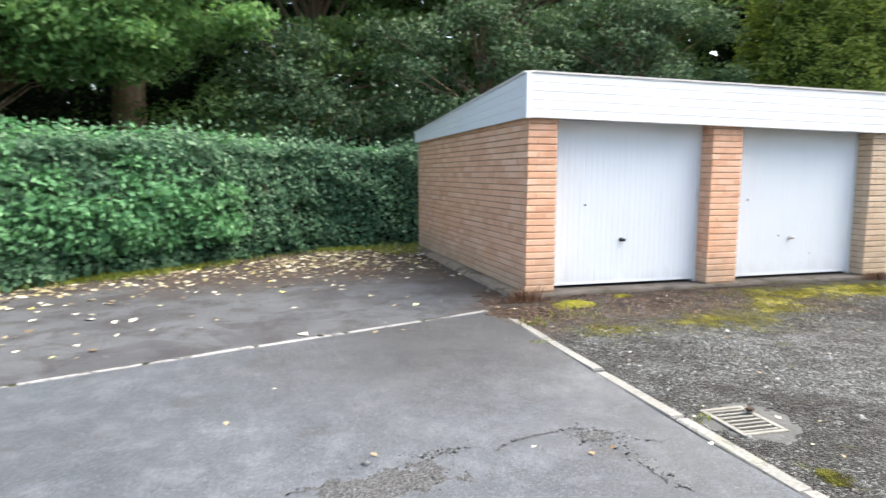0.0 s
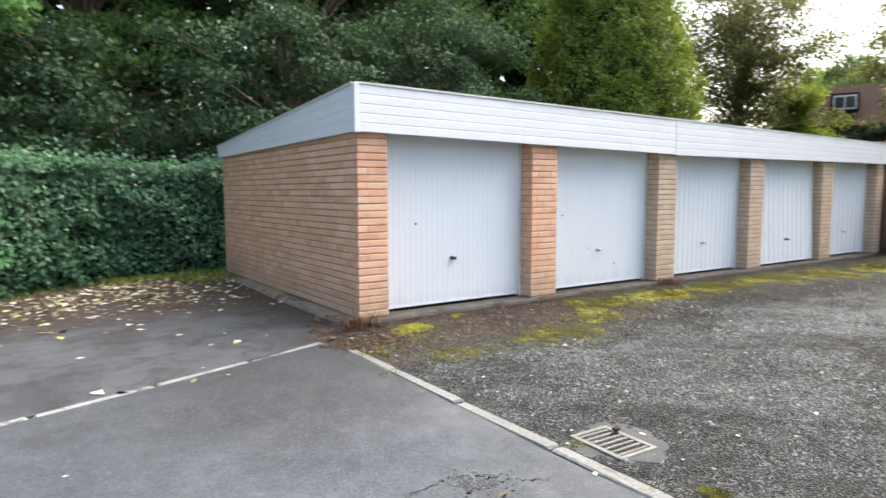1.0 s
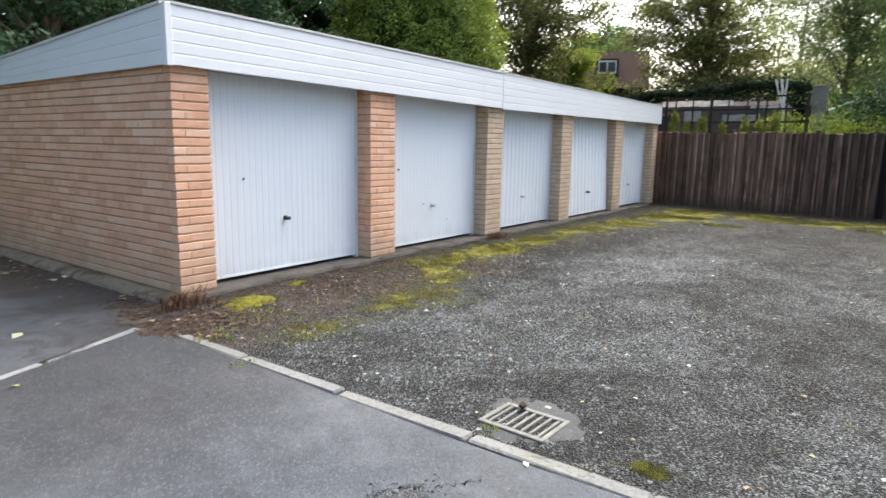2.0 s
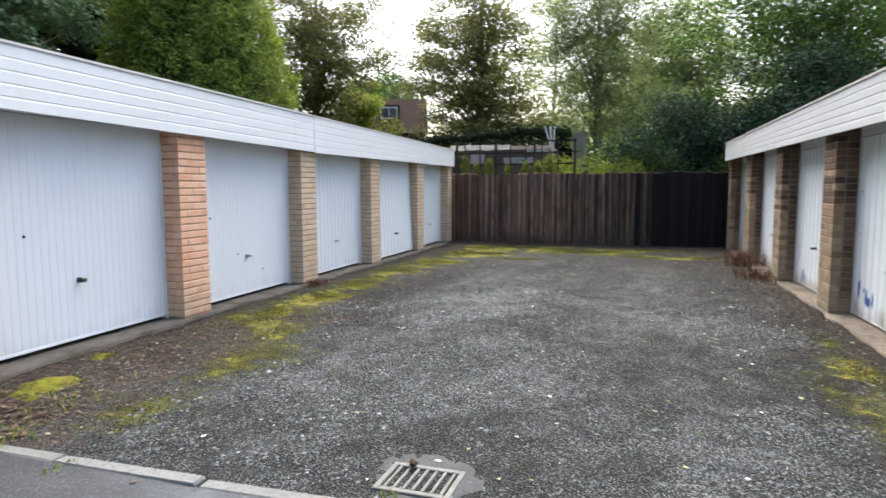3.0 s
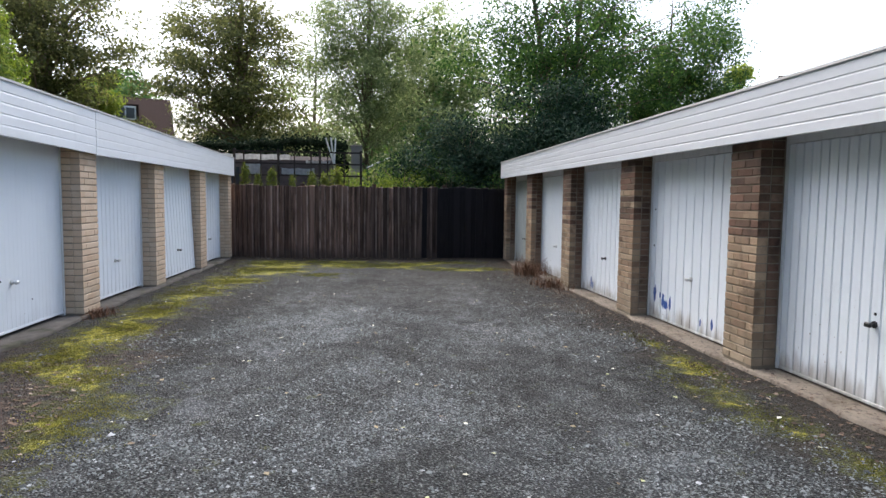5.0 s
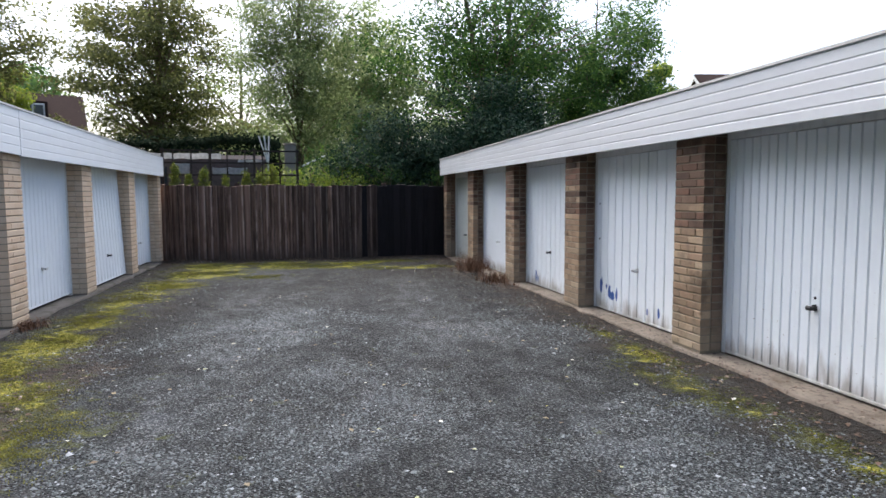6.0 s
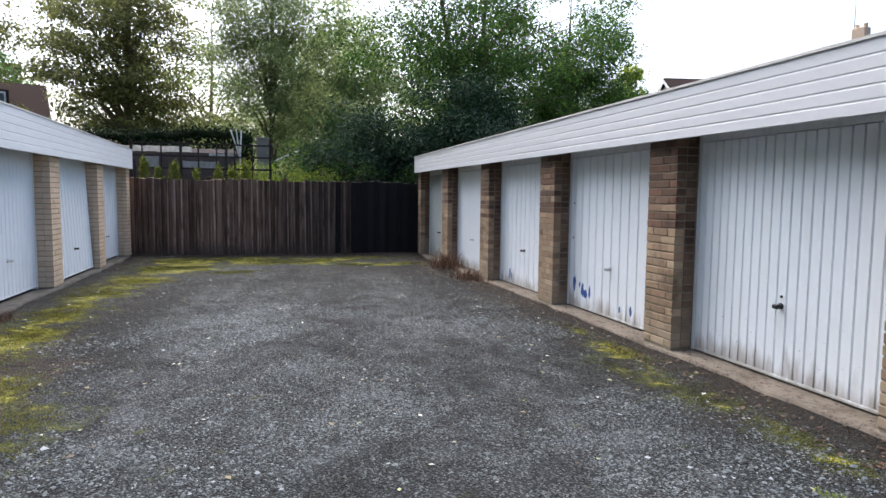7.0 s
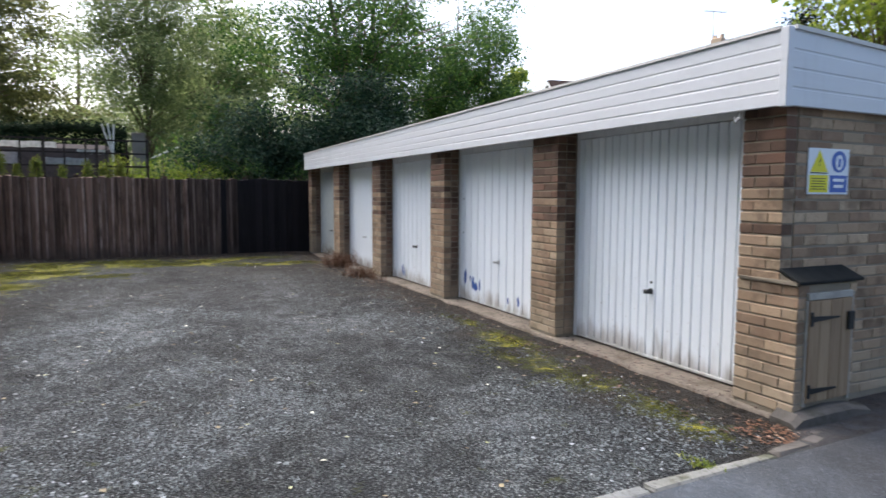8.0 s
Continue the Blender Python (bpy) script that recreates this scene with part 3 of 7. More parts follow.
# ---- plan ----
LX0, LY, RX0, RY = 3.03, 6.39, 2.94, -0.23       # corner and front plane of the two garage blocks
LZ, RZ = 0.09, 0.045                              # foot of the brickwork
FENCE_X = 15.92
L_PILLARS = [(3.03, 3.38), (5.45, 5.88), (7.955, 8.39), (10.44, 10.87), (13.0, 13.43), (15.42, 15.72)]
R_PILLARS = [(2.94, 3.25), (5.335, 5.78), (7.906, 8.36), (10.455, 10.90), (13.01, 13.45), (15.42, 15.72)]
DEPTH = 4.95
RECESS = 0.215


# beds of moss: middle, half length, half width, thickness
MOSS = [(3.38, 5.93, 0.26, 0.2, 0.05), (4.12, 6.15, 0.12, 0.08, 0.04), (6.1, 5.85, 0.8, 0.42, 0.04), (4.5, 4.95, 0.75, 0.4, 0.018), (3.2, 4.98, 0.45, 0.25, 0.012),
        (5.5, 5.3, 0.45, 0.35, 0.012), (7.3, 5.75, 0.75, 0.45, 0.03), (8.6, 5.75, 0.9, 0.45, 0.03), (10.2, 5.75, 0.9, 0.5, 0.03), (11.6, 5.5, 0.9, 0.6, 0.03), (13.2, 5.5, 0.9, 0.55, 0.025),
        (5.5, 0.19, 0.75, 0.19, 0.024), (6.6, 0.16, 0.6, 0.16, 0.012), (4.2, 0.33, 0.55, 0.24, 0.011), (3.35, 0.28, 0.4, 0.18, 0.006), (2.98, 0.34, 0.25, 0.2, 0.001), (5.0, 0.55, 0.7, 0.25, 0.002), (2.8, 2.2, 0.09, 0.14, 0.016),
        (14.8, 3.6, 0.6, 0.9, 0.026), (14.6, 2.4, 0.55, 0.8, 0.022), (13.6, 1.6, 0.5, 0.8, 0.016), (13.6, 0.6, 0.5, 0.7, 0.026), (12.6, 4.1, 0.45, 0.7, 0.014), (14.6, 5.2, 0.7, 0.9, 0.024),
        (14.9, 1.2, 0.45, 0.9, 0.02), (14.2, 3.2, 0.5, 1.2, 0.02), (13.4, 4.9, 0.6, 0.7, 0.03), (15.1, 4.4, 0.4, 1.0, 0.02)]


def ground_z(x, y):
    """Height of the court and of the drive."""
    court = smoothstep(x, 2.5, 3.4)
    z = 0.035 * smoothstep(y, 4.6, 6.2) * court + 0.035 * smoothstep(y, 8.0, 12.0) * (1 - court)
    z = z + 0.02 * smoothstep(x, 14.2, 15.9) * court
    z = z + 0.025 * smoothstep(x, 15.3, 15.85) * (0.6 + 0.5 * wobble(x, y, 2.3, 5))
    z = z + 0.008 * wobble(x, y, 1.1) * court + 0.004 * wobble(x, y, 3.7, 2)
    z = z - 0.045 * np.exp(-((x - 2.6) ** 2 + (y - 2.9) ** 2) / 4.5)
    return z


# ---- ground, drive, kerb ----
def sheet(xs, ys, fz, mat, name, keep=None):
    gx, gy = np.meshgrid(xs, ys, indexing="ij")
    v = np.stack([gx, gy, fz(gx, gy)], -1).reshape(-1, 3)
    nx, ny = len(xs), len(ys)
    i = np.arange(nx - 1)[:, None] * ny + np.arange(ny - 1)[None]
    f = np.stack([i, i + ny, i + ny + 1, i + 1], -1).reshape(-1, 4)
    if keep is not None:
        cx = (gx[:-1, :-1] + gx[1:, 1:]).ravel() / 2
        cy = (gy[:-1, :-1] + gy[1:, 1:]).ravel() / 2
        f = f[keep(cx, cy)]
    return mesh_np(name, v, f, mat, True)


def grow(a, b, n, far):
    """Even steps from a to b, and ever longer ones out to far on both sides."""
    out = far * (np.linspace(0, 1, 9)[1:] ** 3)
    return np.concatenate([a - out[::-1], np.linspace(a, b, n), b + out])


def land(x, y):
    near = smoothstep(x, -9, -6) * (1 - smoothstep(x, 16.0, 17.5)) * smoothstep(y, -3, -1.5) * (1 - smoothstep(y, 13, 16))
    return ground_z(x, y) * near - 0.02 * (1 - near)


xs = np.unique(np.concatenate([grow(-6, 16.2, 112, 1500), np.linspace(2.4, 7, 60)]))
ys = np.unique(np.concatenate([grow(-1.5, 13, 74, 1500), np.linspace(-0.5, 7, 75)]))
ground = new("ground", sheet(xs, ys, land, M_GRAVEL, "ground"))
ground.data.materials.append(M_EARTH)
cen = np.zeros(len(ground.data.polygons) * 3)
ground.data.polygons.foreach_get("center", cen)
cen = cen.reshape(-1, 3)
court = (cen[:, 0] > 2.3) & (cen[:, 0] < 16.0) & (cen[:, 1] > -0.6) & (cen[:, 1] < 6.8)
ground.data.polygons.foreach_set("material_index", np.where(court, 0, 1).astype(np.int32))
co = np.zeros(len(ground.data.vertices) * 3)
ground.data.vertices.foreach_get("co", co)
co = co.reshape(-1, 3)
bed = np.zeros(len(co))
for a, b, c, d, e in MOSS:
    bed += (0.36 + min(e, 0.03) * 18) * np.exp(-((co[:, 0] - a) / (c * 0.95)) ** 2 - ((co[:, 1] - b) / (d * 0.95)) ** 2)
ground.data.attributes.new("moss", "FLOAT", "POINT").data.foreach_set("value", np.clip(bed, 0, 1.1).astype(np.float32))
tagged(ground, "worn grey gravel and earth ground of a garage court", "ground", kind="structure")

STRIP = ((-1.5, 4.63), (2.33, 5.95))             # flush concrete strip across the drive


def strip_y(x):
    (xa, ya), (xb, yb) = STRIP
    return ya + (x - xa) * (yb - ya) / (xb - xa)


def drive_z(x, y):
    return ground_z(x, y) + 0.012


def drive_sheet(name, sx, rows, mat):
    """A sheet whose rows run between two lines of y over x."""
    lo, hi, n = rows
    gx = np.repeat(sx[:, None], n, 1)
    t = np.linspace(0, 1, n)[None]
    gy = lo(sx)[:, None] * (1 - t) + hi(sx)[:, None] * t
    v = np.stack([gx, gy, drive_z(gx, gy)], -1).reshape(-1, 3)
    i = np.arange(len(sx) - 1)[:, None] * n + np.arange(n - 1)[None]
    return mesh_np(name, v, np.stack([i, i + n, i + n + 1, i + 1], -1).reshape(-1, 4), mat, True)


sx = np.concatenate([np.linspace(-40, -6, 12), np.linspace(-5.5, 2.495, 60)])
road = new("road", drive_sheet("road", sx, (lambda x: np.full_like(x, -40.0), lambda x: np.minimum(strip_y(x), 5.99) - 0.03, 160), M_TARMAC))
tagged(road, "smooth blue-grey tarmac drive with cracks and a few leaves", "road", kind="structure")


def corner_road():
    """The tarmac that runs on past the kerb's broken end to the meter housing."""
    xs = np.linspace(2.49, 2.94, 40)
    ys = np.concatenate([np.linspace(-9, -1, 20), np.linspace(-0.95, 0.5, 130)])

    def edge(x, y):
        return 0.36 - (x - 2.5) * 2.3 + 0.07 * wobble(x, y, 17.0) + 0.04 * wobble(x, y, 43.0, 3) - y

    me = sheet(xs, ys, lambda x, y: ground_z(x, y) + 0.002 + 0.008 * smoothstep(edge(x, y), 0.0, 0.12), M_OLDTAR, "road", lambda x, y: edge(x, y) > 0)
    return tagged(new("road", me), "worn dark tarmac beside the brick meter housing", "road", kind="structure")


def hedge_line(x):
    return np.interp(x, [-40, -2.9, -0.8, 1.6, 3.03], [0.5, 8.7, 10.1, 11.7, 11.5])


corner_road()
pad = new("pavement", drive_sheet("pavement", np.concatenate([np.linspace(-40, -6, 12), np.linspace(-5.5, 2.99, 60)]), (lambda x: np.where(x > 2.5, 6.05, np.minimum(strip_y(x), 5.99) + 0.03), lambda x: np.maximum(hedge_line(x) + 0.6, strip_y(x) + 0.2), 50), M_OLDTAR))
tagged(pad, "older dark tarmac strewn with yellow leaves beside the hedge", "pavement", kind="structure")

rnd = random.Random(4)


def stone_mesh(name, lx, ly, lz, mat, seed, chip=0.012):
    """A worn block with uneven, chamfered edges."""
    r = random.Random(seed)
    bm = boxed(-lx / 2, lx / 2, -ly / 2, ly / 2, -lz, 0, chip)
    for v in bm.verts:
        v.co += Vector((r.uniform(-1, 1), r.uniform(-1, 1), r.uniform(-1, 0.6))) * chip * 0.45
    me = bpy.data.meshes.new(name)
    bm.to_mesh(me)
    bm.free()
    me.materials.append(mat)
    return me


kerb = thing("kerb", label="flush concrete edging kerb between tarmac and gravel", category="kerb", kind="structure")
kerb_meshes = [stone_mesh("edging_stone", 0.10, 0.905, 0.15, M_EDGE, s) for s in range(4)]
for i in range(6):
    yy = 5.32 - i * 0.915
    ob = part("edging_stone", kerb_meshes[i % 4] if i < 5 else stone_mesh("edging_stone", 0.10, 0.905, 0.15, M_CONC_M, 9, 0.02), None, kerb)
    ob.matrix_basis = pose(2.548 + rnd.uniform(-0.008, 0.008), yy, float(ground_z(np.float64(2.55), np.float64(yy))) + 0.018 + rnd.uniform(-0.004, 0.003), rnd.uniform(-0.4, 0.4), rnd.uniform(-1, 1), rnd.uniform(-0.6, 0.6))
for i, (kx, ky, kr, kl) in enumerate(((2.555, 0.13, 4, 0.3), (2.585, -0.11, 14, 0.17), (2.64, -0.235, 30, 0.12))):
    ob = part("edging_stone", stone_mesh("edging_stone", 0.10, kl, 0.12, M_CONC_K, 60 + i, 0.02), None, kerb, "broken mossy end of the kerb")
    ob.matrix_basis = pose(kx, ky, 0.012 - 0.004 * i, 1, -1, kr)
strip = thing("drive_strip", label="broken pale concrete strip set flush across the drive", category="edging", kind="structure")
ang = math.degrees(math.atan2(STRIP[1][1] - STRIP[0][1], STRIP[1][0] - STRIP[0][0]))
strip_meshes = [stone_mesh("edging_stone", 0.79, 0.088, 0.1, M_STRIP, 20 + s, 0.018) for s in range(4)]
for i in range(16):
    xx = 2.05 - i * 0.775
    yy = strip_y(xx)
    ob = part("edging_stone", strip_meshes[i % 4], None, strip)
    ob.matrix_basis = pose(xx, yy, float(drive_z(np.float64(xx), np.float64(yy))) + 0.0015 + rnd.uniform(-0.004, 0.002), 0, rnd.uniform(-0.5, 0.5), ang + rnd.uniform(-1.6, 1.6))


# ---- bricks ----
def brick_meshes(name, length, mat, seed, high=0.032):
    out = []
    for s in range(3):
        r = random.Random(seed + s)
        bm = boxed(-length / 2, length / 2, 0, 0.1, -high, high)
        front = [e for e in bm.edges if all(v.co.y < 0.001 for v in e.verts) and abs(e.verts[0].co.z - e.verts[1].co.z) < 0.001]
        bmesh.ops.bevel(bm, geom=front, offset=0.005, segments=1, affect="EDGES")
        for v in bm.verts:
            v.co += Vector((r.uniform(-1, 1) * 0.002, r.uniform(-1, 1) * 0.0012, r.uniform(-1, 1) * 0.0018))
        me = bpy.data.meshes.new(name)
        bm.to_mesh(me)
        bm.free()
        me.materials.append(mat)
        out.append(me)
    return out


BRICKS = {}
for tag, mat in (("O", M_BRICK_O), ("Y", M_BRICK_Y), ("B", M_BRICK_B), ("D", M_BRICK_D)):
    if tag in "BD":
        BRICKS[tag] = {"full": brick_meshes("brick", 0.2155, mat, 1, 0.0325), "half": brick_meshes("brick", 0.1025, mat, 11, 0.0325), "three": None}
        continue
    BRICKS[tag] = {"full": brick_meshes("brick", 0.2225, mat, 1), "half": brick_meshes("brick", 0.1095, mat, 11), "three": brick_meshes("brick", 0.16, mat, 21)}
COURSE = 0.0753


def lay(parent, meshes, m, r):
    ob = part("brick", meshes[r.randrange(3)], None, parent)
    ob.matrix_basis = m @ pose(0, r.uniform(-0.0015, 0.002), 0, 0, 0, r.uniform(-0.4, 0.4))
    return ob


def pillar(block, x0, x1, front, sign, z0, z1, tag, mortar, seed, name="pillar", toothed=0.0):
    """A brick pier. sign: +1 where the front looks to -y, -1 where it looks to +y."""
    r = random.Random(seed)
    w, d = x1 - x0, RECESS
    inset = {"B": 0.0065, "Y": 0.007}.get(tag, 0.008)
    ya, yb = front + sign * inset, front + sign * (d + 0.03)
    core = part(name, boxed(x0 + inset, x1 - inset, min(ya, yb), max(ya, yb), z0 - 0.09, z1), mortar, block)
    cx = (x0 + x1) / 2
    turn = 0 if sign > 0 else 180
    for i in range(int((z1 - z0) / COURSE)):
        z = z0 + COURSE * (i + 0.5)
        if w > 0.38:
            rows = [("full", -0.1115), ("full", 0.1115)] if i % 2 else [("half", -0.169), ("full", 0.0), ("half", 0.169)]
            s = w / 0.444
        else:
            rows = [("full", -0.054), ("half", 0.114)] if i % 2 else [("half", -0.114), ("full", 0.054)]
            s = w / 0.331
        # the darker brick turns up more often towards the top
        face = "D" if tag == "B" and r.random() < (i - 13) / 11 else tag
        mid = cx
        if toothed and i < 11:
            # the lowest courses run on into the meter housing
            rows = [("full", -0.1115), ("full", 0.1115)] if i % 2 else [("half", -0.169), ("full", 0.0), ("half", 0.169)]
            mid, s = (toothed + x1) / 2, (x1 - toothed) / 0.444
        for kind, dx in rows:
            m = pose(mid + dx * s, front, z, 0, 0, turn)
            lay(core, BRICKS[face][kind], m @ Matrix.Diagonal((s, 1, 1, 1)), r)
        for side in ((1,) if name == "corner_pier" else (-1, 1)):
            # the second leaf of bricks, seen in the reveal
            m = pose(cx + side * (w / 2), front + sign * (0.1 + 0.062), z, 0, 0, 90 if side > 0 else -90)
            # brown piers get the darker brick here, reveal shade in its colour
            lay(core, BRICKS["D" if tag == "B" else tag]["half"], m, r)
    return core


def brick_run(parent, x, y_start, dy, length, z0, courses, tag, seed, facing, limit):
    """Stretcher bond on a wall that runs along y at x, facing -x (-1). Pieces past the limit are joined in one part."""
    r = random.Random(seed)
    vs, fs = [], []
    for i in range(courses):
        z = z0 + COURSE * (i + 0.5)
        pos = 0.0 if i % 2 else -0.1125
        first = True
        while pos < length - 0.05:
            kind, ln = "full", 0.225
            if first and i % 2 == 0:
                kind, ln, pos = "half", 0.1125, 0.0
            elif length - pos < 0.17:
                kind, ln = "half", 0.1125
            first = False
            yc = y_start + dy * (pos + ln / 2)
            m = pose(x, yc, z, 0, 0, -90)
            if pos < limit:
                lay(parent, BRICKS[tag][kind], m, r)
            else:
                me = BRICKS[tag][kind][r.randrange(3)]
                mm = m @ pose(0, r.uniform(-0.0015, 0.002), 0)
                base = len(vs)
                vs.extend([mm @ v.co for v in me.vertices])
                fs.extend([[base + k for k in p.vertices] for p in me.polygons])
            pos += ln
    if vs:
        me = bpy.data.meshes.new("brickwork")
        me.from_pydata(vs, [], fs)
        me.materials.append(BRICKS[tag]["full"][0].materials[0])
        ob = part("brickwork", me, None, parent)
        tagged(ob, kind="stuff")


# ---- garage blocks ----
def slanted_board(x0, x1, y, sign, z0a, z0b, z1a, z1b, lap):
    """One shiplap board along x; its lower and upper edges may slope. It has a hollow along the top."""
    bm = bmesh.new()
    ends = []
    for x, za, zb in ((x0, z0a, z1a), (x1, z0b, z1b)):
        h = zb - za
        prof = [(0.0, 0.004), (0.0, h - 0.014), (lap, h - 0.009), (lap, h), (0.026, h), (0.026, 0.0), (0.004, 0.0)]
        ends.append([bm.verts.new((x, y + sign * d, za + z)) for d, z in prof])
    n = len(ends[0])
    for i in range(n):
        j = (i + 1) % n
        bm.faces.new((ends[0][i], ends[1][i], ends[1][j], ends[0][j]))
    bm.faces.new(ends[0])
    bm.faces.new(ends[1][::-1])
    bmesh.ops.recalc_face_normals(bm, faces=bm.faces)
    return bm


def side_board(x, y0, y1, zl0, zl1, zu0, zu1, lap):
    """A board of the end fascia, along y at x, between a lower and an upper edge that both slope."""
    bm = bmesh.new()
    ends = []
    for y, lo, hi in ((y0, zl0, zu0), (y1, zl1, zu1)):
        za, zb = lo, hi
        h = zb - za
        prof = [(0.0, 0.004), (0.0, h - 0.014), (lap, h - 0.009), (lap, h), (0.026, h), (0.026, 0.0), (0.004, 0.0)]
        ends.append([bm.verts.new((x + d, y, za + z)) for d, z in prof])
    n = len(ends[0])
    for i in range(n):
        j = (i + 1) % n
        bm.faces.new((ends[0][i], ends[1][i], ends[1][j], ends[0][j]))
    bm.faces.new(ends[0])
    bm.faces.new(ends[1][::-1])
    bmesh.ops.recalc_face_normals(bm, faces=bm.faces)
    return bm


def garage_block(name, pillars, front, sign, z0, tags, mortars, fascia, label, wall_tag):
    """A row of five flat-roofed garages. fascia: bottom and top heights at the near and far end, and at the back."""
    block = thing(name, label=label, category="garage block", kind="structure")
    cladding = M_UPVC_D if wall_tag == "B" else M_UPVC
    x0, x1 = pillars[0][0], pillars[-1][1]
    zt = 2.12
    for i, (a, b) in enumerate(pillars):
        pillar(block, a, b, front, sign, z0, min(zt, z0 + 27 * COURSE), tags[i], mortars[i], 40 + i, "corner_pier" if i == 0 else "pillar", 2.805 if i == 0 and wall_tag == "B" else 0.0)
    back = front + sign * DEPTH
    # end wall, back wall and far end wall
    ya, yb = sorted((front + sign * 0.12, back))
    wall = part("end_wall", boxed(x0 + (0.003 if wall_tag == "B" else 0.009), x0 + 0.215, ya, yb, z0 - 0.05, zt - 0.02), mortars[0], block)
    brick_run(wall, x0, front + sign * 0.108, sign, DEPTH - 0.11, z0, 27, wall_tag, 7, -1, 2.5)
    ya, yb = sorted((back - sign * 0.2, back - sign * 0.003))
    part("back_wall", boxed(x0 + 0.23, x1, ya, yb, z0 - 0.05, zt - 0.2), mortars[0], block)
    ya, yb = sorted((front + sign * 0.26, back - sign * 0.21))
    part("far_wall", boxed(x1 - 0.2, x1 - 0.003, ya, yb, z0 - 0.05, zt - 0.1), mortars[0], block)
    # floor slab with its worn front lip
    (b0, b1), (t0, t1), (bb, tb), fy, joint = fascia
    # roof deck
    xo = x0 - 0.055
    bm = bmesh.new()
    pts = []
    for x, t in ((xo + 0.03, t0), (x1 + 0.03, t1)):
        for y, zz in ((fy + sign * 0.03, t - 0.012), (back + sign * 0.05, tb + (t - t0) - 0.012)):
            pts.append((x, y, zz))
    lower = [bm.verts.new((p[0], p[1], p[2] - 0.09)) for p in pts]
    upper = [bm.verts.new(p) for p in pts]
    bm.faces.new([upper[i] for i in (0, 1, 3, 2)])
    bm.faces.new([lower[i] for i in (2, 3, 1, 0)])
    for a, b in ((0, 1), (1, 3), (3, 2), (2, 0)):
        bm.faces.new((lower[a], lower[b], upper[b], upper[a]))
    bmesh.ops.recalc_face_normals(bm, faces=bm.faces)
    part("roof", bm, M_FELT, block, "grey felt flat roof")
    # soffit behind the fascia
    ya, yb = sorted((fy + sign * 0.028, front + sign * 0.30))
    part("soffit", boxed(xo + 0.03, x1, ya, yb, zt + 0.01, zt + 0.03), M_FRAME, block)
    # front fascia in lengths of five boards
    cuts = [xo] + joint + [x1 + 0.03]
    for sec, (a, b) in enumerate(zip(cuts, cuts[1:])):
        fa, fb = (a - xo) / (x1 - xo), (b - xo) / (x1 - xo)
        drop = 0.0 if a == xo else -0.006
        bot = (b0, b1) if not joint else ((b0, 1.965), (1.953, b1))[sec]
        for i in range(5):
            z = []
            for f, lo in zip((fa, fb), bot):
                hi = t0 + (t1 - t0) * f
                z.append((lo + (hi - lo) * i / 5, lo + (hi - lo) * (i + 1) / 5))
            part("fascia_board", slanted_board(a + 0.001, b - 0.001, fy - sign * (0.004 if drop else 0.0), sign, z[0][0], z[1][0], z[0][1], z[1][1], 0.0042 if wall_tag == "B" else 0.0026), cladding, block)
    # end fascia
    for i in range(4):
        lo0, hi0, lo1, hi1 = b0, t0, bb, tb
        z = [(lo0 + (hi0 - lo0) * i / 4, lo0 + (hi0 - lo0) * (i + 1) / 4), (lo1 + (hi1 - lo1) * i / 4, lo1 + (hi1 - lo1) * (i + 1) / 4)]
        part("fascia_board", side_board(xo, fy + sign * 0.028, back + sign * 0.06, z[0][0], z[1][0], z[0][1], z[1][1], 0.0042 if wall_tag == "B" else 0.001), cladding, block)
    # corner cover and edge trim
    bm = bmesh.new()
    ya, yb = sorted((fy - sign * 0.008, fy + sign * 0.05))
    box(bm, xo - 0.008, xo + 0.05, ya, yb, b0 - 0.008, t0 + 0.012, 0.004)
    part("corner_trim", bm, cladding, block)
    bm = bmesh.new()
    ya, yb = sorted((fy - sign * 0.012, fy + sign * 0.06))
    vs = box(bm, xo + 0.05, x1 + 0.04, ya, yb, 0, 0.021)
    for v in vs:
        v.co.z += (t0 + (t1 - t0) * (v.co.x - xo) / (x1 - xo)) + 0.001
    part("roof_edge", bm, M_TRIM, block)
    bm = bmesh.new()
    ya, yb = sorted((fy + sign * 0.06, back + sign * 0.07))
    vs = box(bm, xo - 0.012, xo + 0.06, ya, yb, 0, 0.026)
    for v in vs:
        v.co.z += t0 + (tb - t0) * (v.co.y - fy) / (back - fy) + 0.001
    part("roof_edge", bm, M_TRIM, block)
    return block


L_FASCIA = ((2.03, 2.0), (2.505, 2.415), (1.99, 2.17), 6.325, [8.25])
R_FASCIA = ((1.975, 2.045), (2.432, 2.43), (1.96, 2.2), -0.135, [])
garage_block("garage_block", L_PILLARS, LY, 1, LZ, "OOYYYY", [M_MORTAR_O] * 2 + [M_MORTAR_B] * 4, L_FASCIA, "row of five orange and buff brick lock-up garages with white fascia", "O")
garage_block("garage_block", R_PILLARS, RY, -1, RZ, "BBBBBB", [M_MORTAR_B] * 6, R_FASCIA, "row of five brown brick lock-up garages with white fascia", "B")


